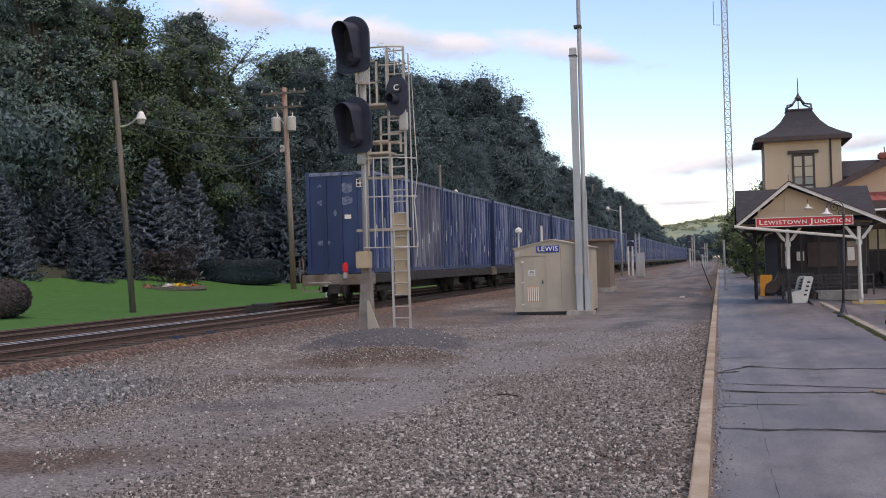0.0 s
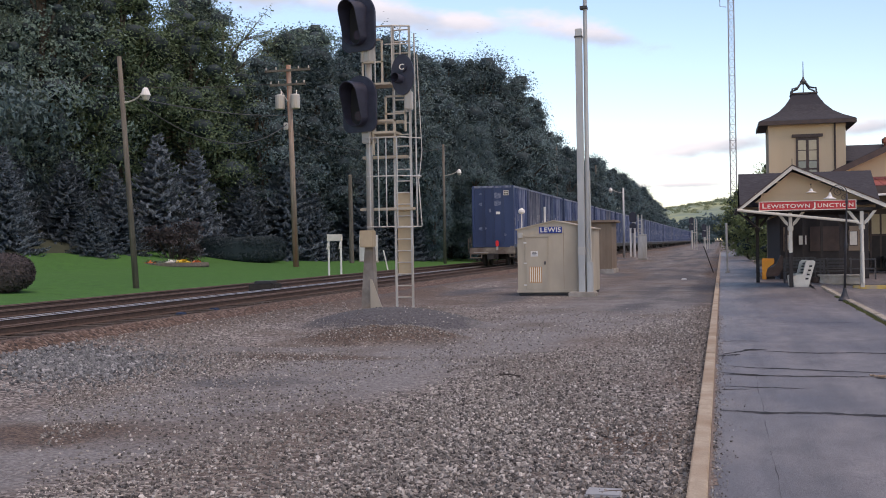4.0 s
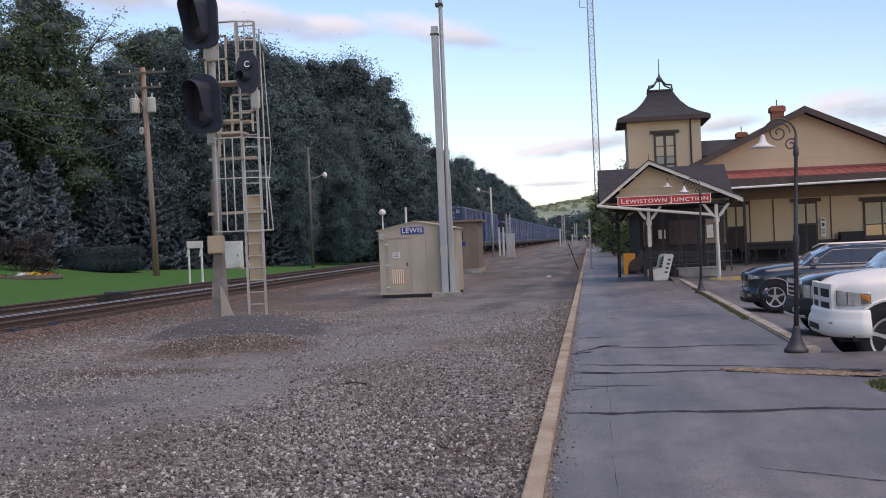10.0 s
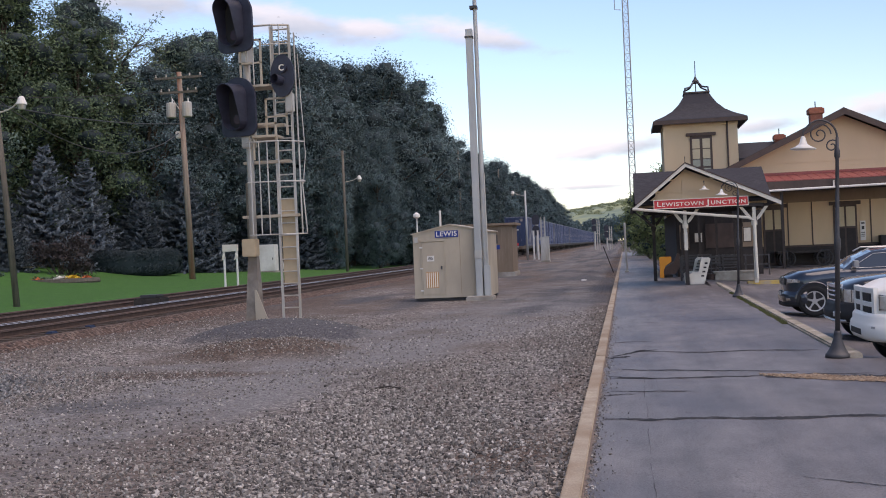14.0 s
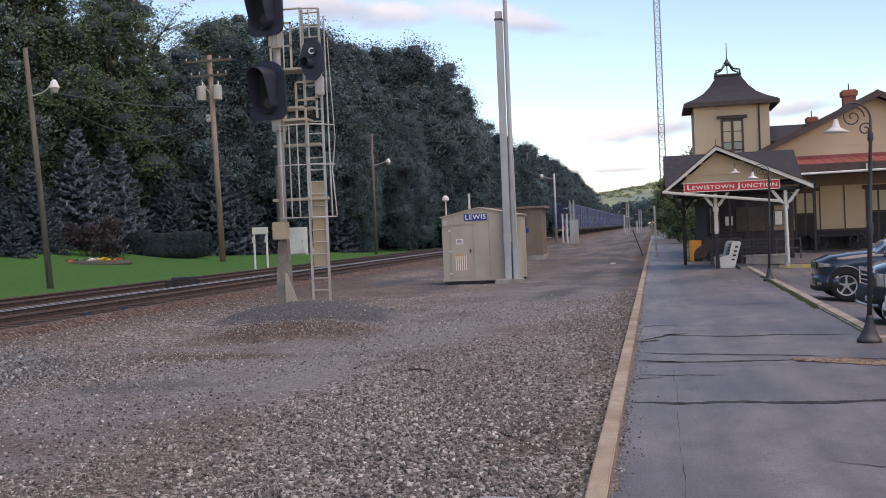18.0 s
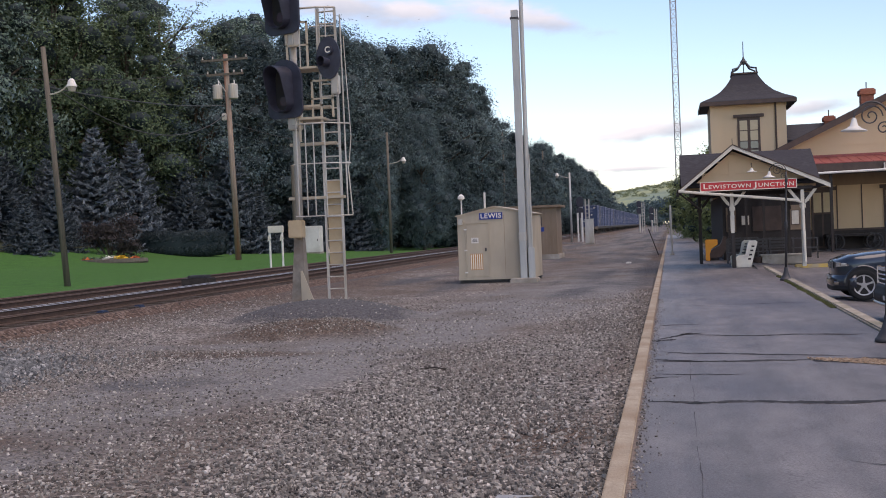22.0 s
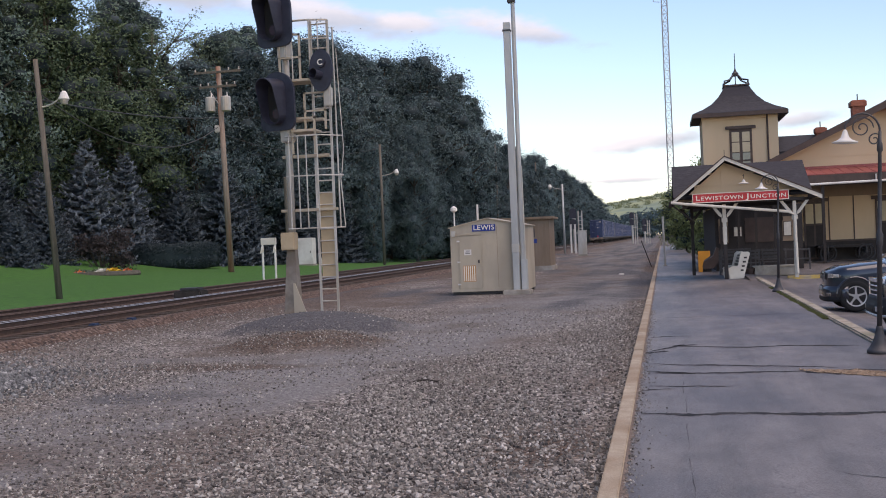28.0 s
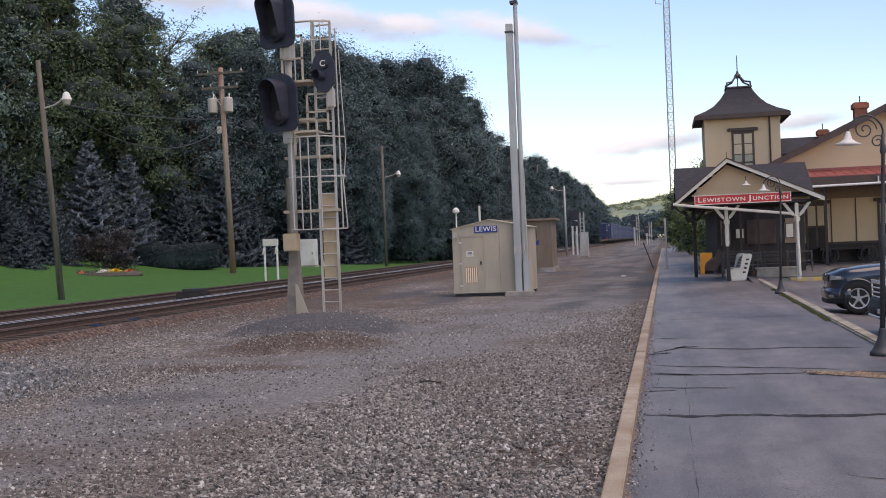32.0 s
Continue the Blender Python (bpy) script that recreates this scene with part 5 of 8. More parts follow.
def tan_shed():
    s = thing("storage_shed", "brown ribbed-metal shed with a flat roof", "shed", spot(-9.6, 66.2, -0.05))
    w, d, h = 2.95, 3.0, 3.05
    part("body", B((0, w, 0, d, 0.2, h)), "tan", s)
    for i in range(15):
        x = 0.06 + i * 0.2
        part("wall_rib", B((x, x + 0.06, -0.025, 0.0, 0.22, h)), "tan", s)
    part("roof", B((-0.25, w + 0.25, -0.25, d + 0.2, h, h + 0.14), bevel=0.02), "tan", s, "flat overhanging roof")
    part("foundation", B((-0.1, w + 0.1, -0.1, d + 0.1, -0.15, 0.2), bevel=0.02), "concrete", s)
    part("louvre", B((1.45, 2.05, -0.05, -0.004, 1.95, 2.5)), "iron", s)
    for i in range(4):
        part("louvre_blade", B((1.47, 2.03, -0.075, -0.05, 2.0 + i * 0.13, 2.05 + i * 0.13)), "dark", s)
    part("blue_plate", B((1.87, 2.17, -0.045, -0.026, 1.6, 1.86)), "blue_sign", s)


tan_shed()
gb = thing("signal_cabinet", "grey metal trackside cabinet", "cabinet", spot(-8.0, 112, -0.1))
part("case", B((-0.42, 0.42, -0.4, 0.4, 0.15, 2.5), bevel=0.04), "galv", gb)
part("plinth", B((-0.47, 0.47, -0.45, 0.45, -0.1, 0.15)), "concrete", gb)
part("cover", B((-0.46, 0.46, -0.44, 0.44, 2.504, 2.6), bevel=0.02), "galv", gb)
for xx in (-10.55, -10.05):
    t = thing("marker_post", "slim white trackside marker post", "post", spot(xx, 129, -0.1), group="white marker posts")
    part("shaft", B((-0.1, 0.1, -0.06, 0.06, 0, 3.4), bevel=0.01), "white", t)
    part("cap", B((-0.12, 0.12, -0.08, 0.08, 3.4, 3.46)), "white", t)


def far_signal(x, y, h, label):
    s = thing("distant_signal", label, "railway signal", spot(x, y, -0.1), group="distant signals")
    part("mast", T((0, 0, 0), (0, 0, h), 0.2, seg=8), "galv", s)
    for z in (h - 0.6, h - 2.0):
        part("head", prism(hood_outline(0.45, 0.65), -0.03, 0.03, "y"), "sigblack", s, at=pose(-0.1, -0.2, z))
    for x0 in (0.55, 1.0):
        part("ladder_rail", B((x0 - 0.08, x0 + 0.08, 0, 0.1, 0, h - 0.3)), "galv", s)
    for i in range(9):
        part("rung", B((0.55, 1.0, 0.02, 0.08, 0.4 + i * (h - 1) / 9, 0.48 + i * (h - 1) / 9)), "galv", s)
    part("platform", B((-0.1, 1.1, -0.3, 0.3, h - 3.2, h - 3.05)), "galv", s)


far_signal(-6.1, 230, 6.6, "silver signal mast far down the line")
far_signal(-3.6, 232, 5.2, "shorter silver signal mast far down the line")
far_signal(-11.0, 140, 5.6, "small silver signal beside the far tracks")


# ---- poles and wires ----
def lamp_head(parent, x, y, z, s=1.0):
    h = part("lamp_head", lathe([(0.06 * s, 0.32 * s), (0.11 * s, 0.26 * s), (0.16 * s, 0.12 * s), (0.2 * s, 0.02 * s), (0.19 * s, 0.0)][::-1], 14), "white", parent, "white lamp hood", at=spot(x, y, z))
    part("lens", lathe([(0.03 * s, -0.2 * s), (0.12 * s, -0.17 * s), (0.17 * s, -0.002)], 14), "galv", h, "clear lamp globe")
    return h


def yard_lamp(x, y, z0, h, lx, arm, mat="wood_old", lean=(0, 0), lampz=0.75, label="weathered wooden lamp pole with a curved arm"):
    t = thing("yard_lamp", label, "lamp post", spot(x, y, z0), group="lamp poles along the railway")
    part("pole", T((0, 0, -0.2), (lean[0], lean[1], h), 0.14, 0.1, 12), mat, t, smooth=True)
    zz = h * lampz
    px = lean[0] * lampz
    pts = [(px, 0, zz)] + [(px + arm * math.sin(a), 0, zz + lx * (1 - math.cos(a))) for a in [0.3, 0.6, 0.9, 1.2, 1.5]]
    part("arm", pipe(bmesh.new(), pts, 0.035), "galv", t)
    lamp_head(t, pts[-1][0] + (0.12 if arm > 0 else -0.12), 0, pts[-1][2] - 0.3, 1.1)
    return t


yard_lamp(-24.73, 41.7, gz(-24.73, 41.7), 10.1, 0.6, 1.0, lean=(-0.65, 0), lampz=0.8, label="leaning wooden lamp pole with a curved arm on the lawn")
yard_lamp(-23.9, 92.6, gz(-23.9, 92.6), 10.6, 0.5, 1.3, "wood_old", lampz=0.74, label="dark lamp pole with a curved arm by the woods")
yard_lamp(-20.5, 138, gz(-20.5, 138), 14.2, 0.6, -1.75, "wood_old", lampz=0.873, label="tall lamp pole with a curved arm below the woods")
yard_lamp(-10.9, 124, -0.1, 8.0, 0.6, -1.3, "pole_grey", lampz=0.93, label="grey steel lamp pole with a curved arm")
yard_lamp(-20.5, 183, gz(-20.5, 183), 14.7, 0.6, -1.6, "wood_old", lampz=0.83, label="dark lamp pole beyond the sheds")

UX, UY = -29.3, 71.2
uz = gz(UX, UY)
up = thing("utility_pole", "brown wooden utility pole with crossarms and transformers", "utility pole", spot(UX, UY, uz))
part("pole", T((0, 0, -0.3), (-0.35, 0, 14.3), 0.215, 0.165, 14), "wood_pole", up, smooth=True)
for z, w in ((13.8, 1.7), (12.8, 1.35)):
    arm = part("crossarm", B((-0.33 - w, -0.33 + w, -0.32, -0.2, z, z + 0.16), bevel=0.01), "wood_old", up)
    for x in (-w + 0.1, -w * 0.5, w * 0.5, w - 0.1):
        part("insulator", lathe([(0.03, 0), (0.06, 0.04), (0.04, 0.1), (0.06, 0.14), (0.02, 0.2)], 8), "galv", arm, at=spot(-0.33 + x, -0.26, z + 0.16))
for x in (-0.6, 0.35):
    tr = part("transformer", lathe([(0.28, 0), (0.33, 0.04), (0.33, 0.95), (0.29, 1.02), (0.1, 1.06)], 14), "galv", up, "grey drum transformer", at=spot(-0.3 + x + (0 if x < 0 else 0.2), -0.3, 11.15))
    part("bushing", T((0.1, 0, 1.03), (0.1, 0, 1.3), 0.04), "white", tr)
part("brace", pipe(bmesh.new(), ((-0.33, -0.25, 11.7), (-0.9, -0.25, 12.6)), 0.03), "galv", up)
part("meter", B((-0.6, -0.3, -0.5, -0.25, 9.7, 10.2), bevel=0.05), "galv", up)


def wire(name, label, a, b, sag, r=0.022):
    pts = [Vector(a).lerp(Vector(b), i / 20) - Vector((0, 0, sag * (1 - (2 * i / 20 - 1) ** 2))) for i in range(21)]
    tagged(part(name, pipe(bmesh.new(), pts, r, 5), "wire"), label, "cable")


wire("cable", "slack dark cable from lamp pole to utility pole", (-25.2, 41.7, 8.7), (-29.7, 70.9, 10.1 + uz), 1.8, 0.03)
wire("cable", "thin dark wire to the utility pole", (-25.2, 41.7, 8.5), (-29.7, 71.0, 10.75 + uz), 0.3, 0.03)
wire("cable", "thin wire from the utility pole along the woods", (-29.5, 71.0, 9.6 + uz), (-23.6, 92.6, 10.4), 1.0)
wire("cable", "thin wire into the dark woods", (-30.9, 71.0, 13.0 + uz), (-58, 66, 16), 1.0)
wire("cable", "faint wire between far poles", (-20.5, 138, 13.6), (-20.5, 183, 14.2), 0.5)

bp = thing("wooden_post", "plain weathered wooden post at the edge of the woods", "post", spot(-29.6, 84, gz(-29.6, 84)))
part("shaft", T((0, 0, -0.2), (-0.05, 0, 7.2), 0.2, 0.16, 10), "wood_old", bp)
part("cap", T((-0.05, 0, 7.2), (-0.05, 0, 7.28), 0.18, 0.1, 10), "wood_old", bp)
tagged(part("white_stake", T((-21.0, 66.5, -0.1), (-21.35, 66.5, 1.5), 0.05, seg=6), "white"), "slim white stake leaning beside the tracks", "stake")
tagged(part("stick", pipe(bmesh.new(), ((-3.38, 15.0, gz(-3.38, 15.0) + 0.015), (-3.2, 15.05, gz(-3.2, 15.05) + 0.03), (-3.02, 14.98, gz(-3.02, 14.98) + 0.015)), 0.013), "under"), "dark broken stick lying on the gravel", "stick")
tagged(part("stick", pipe(bmesh.new(), ((-1.2, 7.75, gz(-1.2, 7.7) + 0.015), (-1.0, 7.85, gz(-1.0, 7.8) + 0.02), (-0.85, 7.9, gz(-0.9, 7.9) + 0.015)), 0.012), "bark"), "thin twig lying on the gravel", "stick")

# trackside boxes on the lawn
tp = thing("track_sign", "white two-legged trackside sign", "sign", spot(-22.3, 60, gz(-22.3, 60)))
for x in (-0.38, 0.38):
    part("leg", T((x, 0, -0.1), (x, 0, 2.4), 0.065), "white", tp)
    part("bracket", prism([(x - 0.12, 1.6), (x + 0.12, 1.75), (x - 0.05, 2.0)], -0.1, -0.06, "y"), "offwhite", tp)
part("board", B((-0.45, 0.46, -0.1, 0.1, 2.1, 2.5), bevel=0.02), "offwhite", tp)
cb = thing("relay_cabinet", "white metal relay cabinet on the lawn", "cabinet", spot(-29.2, 88, gz(-29.2, 88) + 0.05))
part("case", B((-0.95, 0.42, -0.5, 0.5, 0.1, 2.3), bevel=0.03), "white", cb)
part("door", B((-0.55, 0.36, -0.52, -0.503, 0.15, 2.2)), "white", cb)
part("handle", B((0.22, 0.28, -0.56, -0.52, 1.0, 1.2)), "iron", cb)
part("plinth", B((-1.0, 0.47, -0.55, 0.55, -0.2, 0.1)), "concrete", cb)


# ---- station ----
def canopy():
    c = thing("station_canopy", "cream and white gabled platform canopy with a red name board", "canopy", spot(0, 41.9, 0))
    xl, xr, xm, ze, zr, dp = 0.5, 5.76, 2.4, 3.0, 4.52, 5.4
    # two crossing gabled roofs
    part("roof", slab([(xl, -0.25, ze), (xm + 0.02, -0.25, zr), (xm + 0.02, dp, zr), (xl, dp, ze)], 0.09), "shingle", c, "dark shingled roof slope")
    part("roof", slab([(xm - 0.02, -0.25, zr), (xr, -0.25, ze), (xr, dp, ze), (xm - 0.02, dp, zr)], 0.09), "shingle", c, "dark shingled roof slope")
    xa, xb = 0.52, 5.5
    part("cross_roof", slab([(xa, 0.12, ze + 0.12), (xb, 0.12, ze + 0.12), (xb, dp / 2, zr - 0.08), (xa, dp / 2, zr - 0.08)], 0.08), "shingle", c, "dark shingled cross roof")
    part("cross_roof", slab([(xa, dp / 2, zr - 0.08), (xb, dp / 2, zr - 0.08), (xb, dp - 0.1, ze + 0.12), (xa, dp - 0.1, ze + 0.12)], 0.08), "shingle", c)
    for s, (p, q) in enumerate((((xl - 0.02, ze - 0.02), (xm, zr - 0.0)), ((xm, zr - 0.0), (xr + 0.02, ze - 0.02)))):
        part("bargeboard", prism([p, q, (q[0], q[1] - 0.15), (p[0], p[1] - 0.12)], -0.31, -0.255, "y"), "offwhite", c, "white bargeboard")
        part("barge_cap", prism([(p[0], p[1] + 0.05), (q[0], q[1] + 0.05), q, p], -0.33, -0.2, "y"), "brown", c)
    part("gable_panel", prism([(xl + 0.45, ze + 0.1), (xr - 0.45, ze + 0.1), (xm + 0.02, zr - 0.18)], 0.3, 0.36, "y"), "cream", c, "cream panelled gable")
    for x0, x1, z0, z1 in ((xm - 0.12, xm + 0.12, ze + 0.12, zr - 0.3), (xm - 1.1, xm - 1.02, ze + 0.12, zr - 0.95), (xm + 1.3, xm + 1.38, ze + 0.12, zr - 0.75)):
        part("gable_stile", B((x0, x1, 0.265, 0.298, z0, z1)), "cream", c)
    for z0, x0, x1 in ((ze + 0.5, 1.1, xm - 0.125), (ze + 0.5, xm + 0.125, 4.65), (ze + 0.92, 1.75, xm - 0.125), (ze + 0.92, xm + 0.125, 3.75)):
        part("gable_rail", B((x0, x1, 0.262, 0.298, z0, z0 + 0.06)), "cream", c)
    board = part("name_board", B((1.2, 4.63, -0.2, -0.14, 2.87, 3.22), bevel=0.008), "red", c, "red board with cream lettering")
    part("board_edge", B((1.2, 4.63, -0.215, -0.205, 3.195, 3.22), (1.2, 4.63, -0.215, -0.205, 2.87, 2.895), (1.2, 1.225, -0.215, -0.205, 2.895, 3.195), (4.605, 4.63, -0.215, -0.205, 2.895, 3.195)), "letter", board)
    at = 1.32
    for text, size, wide, low in (("L", 0.26, 0.15, 0.0), ("EWISTOWN", 0.2, 1.5, -0.02), ("J", 0.26, 0.11, 0.0), ("UNCTION", 0.2, 1.24, -0.02)):
        words = lettering("letters", text, size, "letter", board, spot(at + wide / 2, -0.203, 3.045 + low), 1.15)
        span = max(v.co.x for v in words.data.vertices) - min(v.co.x for v in words.data.vertices)
        words.matrix_basis = words.matrix_basis @ Matrix.Diagonal((wide / span, 1, 1, 1))
        at += wide + (0.045 if len(text) == 1 else 0.12)
    part("tie_beam", B((0.9, 5.2, 0.0, 0.16, 2.82, 2.94)), "dark", c)
    part("rear_beam", B((0.9, 5.2, dp - 0.4, dp - 0.24, 2.78, 2.94), (0.9, 1.06, 0.16, dp - 0.4, 2.78, 2.94), (5.04, 5.2, 0.16, dp - 0.4, 2.78, 2.94)), "dark", c)
    for i in range(5):
        y = 0.7 + i * 0.9
        part("rafter", B((0.7, 5.4, y, y + 0.08, 2.94, 3.04)), "cream", c)
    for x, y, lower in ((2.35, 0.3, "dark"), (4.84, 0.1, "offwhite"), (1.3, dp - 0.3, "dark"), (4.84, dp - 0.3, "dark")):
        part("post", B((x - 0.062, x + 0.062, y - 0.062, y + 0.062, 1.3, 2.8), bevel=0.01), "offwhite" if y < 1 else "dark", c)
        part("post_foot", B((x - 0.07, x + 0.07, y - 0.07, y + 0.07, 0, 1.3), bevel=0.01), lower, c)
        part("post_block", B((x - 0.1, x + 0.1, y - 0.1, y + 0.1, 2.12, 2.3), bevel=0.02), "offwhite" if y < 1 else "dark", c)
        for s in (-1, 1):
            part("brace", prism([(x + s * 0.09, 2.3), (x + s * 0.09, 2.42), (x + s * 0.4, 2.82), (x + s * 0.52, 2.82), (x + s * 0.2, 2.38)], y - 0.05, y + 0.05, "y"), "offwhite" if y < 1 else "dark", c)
    gut = pipe(bmesh.new(), ((0.42, -0.3, 2.93), (0.9, -0.28, 2.86), (4.6, -0.05, 2.42), (4.82, -0.02, 2.3), (4.86, -0.02, 0.15)), 0.055, 8)
    part("downspout", gut, "offwhite", c, "white sloping downspout")
    part("gutter", B((0.36, 0.48, -0.3, dp, 2.86, 2.98)), "dark", c)
    part("side_brace", pipe(bmesh.new(), ((0.45, 0.2, 2.85), (1.25, 0.3, 2.2)), 0.035), "dark", c)
    for x, y, z, s in ((3.05, -0.4, 3.62, 0.7),):
        rod = pipe(bmesh.new(), ((x, 0, z + 0.28 * s), (x, y, z + 0.3 * s), (x, y, z + 0.1 * s)), 0.015)
        lamp = part("gooseneck", rod, "iron", c)
        part("shade", lathe([(0.26 * s, 0), (0.27 * s, 0.015), (0.1 * s, 0.09 * s), (0.06 * s, 0.2 * s), (0.02, 0.22 * s)], 16), "white", lamp, "white enamel lamp shade", at=spot(x, y, z - 0.12))
    part("weather_vane", T((2.42, 0.0, 4.5), (2.42, 0.0, 4.8), 0.012, seg=5), "iron", c)
    return c


canopy()


def tower():
    t = thing("station_tower", "cream wooden tower with a flared dark roof and ironwork", "tower", spot(2.55, 65, 0))
    w = 4.2
    part("wall", B((0, w, 0, w, 0, 8.6)), "cream", t)
    for x in (0, w - 0.55):
        part("corner_board", B((x + (0 if x == 0 else 0), x + 0.55, -0.05, -0.003, 4.5, 8.5)), "cream", t)
    part("frieze", B((-0.03, w + 0.03, -0.07, -0.004, 8.2, 8.6)), "cream", t)
    roof = bmesh.new()
    prof = [(2.62, 8.38), (2.62, 8.58), (2.54, 8.63), (2.0, 8.88), (1.5, 9.2), (1.1, 9.62), (0.85, 10.0), (0.68, 10.32)]
    rings = []
    for r, z in prof:
        rings.append([roof.verts.new((w / 2 + sx * r, w / 2 + sy * r, z)) for sx, sy in ((-1, -1), (1, -1), (1, 1), (-1, 1))])
    for u, v in zip(rings, rings[1:]):
        for i in range(4):
            roof.faces.new((u[i], u[(i + 1) % 4], v[(i + 1) % 4], v[i]))
    roof.faces.new(rings[-1])
    roof.faces.new(rings[0][::-1])
    ro = part("roof", roof, "shingle", t, "flared dark shingled roof")
    part("fascia", B((w / 2 - 2.64, w / 2 + 2.64, w / 2 - 2.66, w / 2 - 2.622, 8.34, 8.56)), "brown", t, "brown moulded eave")
    part("fascia", B((w / 2 - 2.66, w / 2 - 2.622, w / 2 - 2.62, w / 2 + 2.62, 8.34, 8.56)), "brown", t)
    part("fascia", B((w / 2 + 2.622, w / 2 + 2.66, w / 2 - 2.62, w / 2 + 2.62, 8.34, 8.56)), "brown", t)
    part("flat_top", B((w / 2 - 0.75, w / 2 + 0.75, w / 2 - 0.75, w / 2 + 0.75, 10.3, 10.38)), "brown", t)
    for sx, sy in ((-1, -1), (1, -1), (1, 1), (-1, 1)):
        pts = [(w / 2 + sx * r, w / 2 + sy * r, z) for r, z in ((0.68, 10.35), (0.66, 10.62), (0.5, 10.66), (0.34, 10.72), (0.16, 10.98), (0.03, 11.12))]
        part("iron_scroll", pipe(bmesh.new(), pts, 0.055), "iron", t, "dark iron scroll")
    part("finial", lathe([(0.16, 10.95), (0.2, 11.1), (0.1, 11.22), (0.05, 11.35), (0.03, 11.4), (0.02, 12.3)], 10), "iron", t, at=spot(w / 2, w / 2))
    part("rod", T((w / 2, w / 2, 10.35), (w / 2, w / 2, 11.0), 0.03), "iron", t)
    win = part("window", B((1.5, 2.75, -0.06, -0.004, 5.2, 7.62)), "brown", t, "tall brown-framed double window")
    part("hood", B((1.28, 2.97, -0.16, -0.002, 7.62, 7.8), bevel=0.02), "brown", win)
    for x0 in (1.62, 2.2):
        for k, z in enumerate((6.9, 6.3, 5.85, 5.35)):
            part("pane", B((x0, x0 + 0.42, -0.072, -0.0605, z, z + (0.55 if k < 2 else 0.4))), "shade" if k < 2 else "window", win)
    part("downpipe", T((3.62, -0.08, 4.5), (3.62, -0.08, 8.4), 0.05, seg=8), "brown", t)


tower()


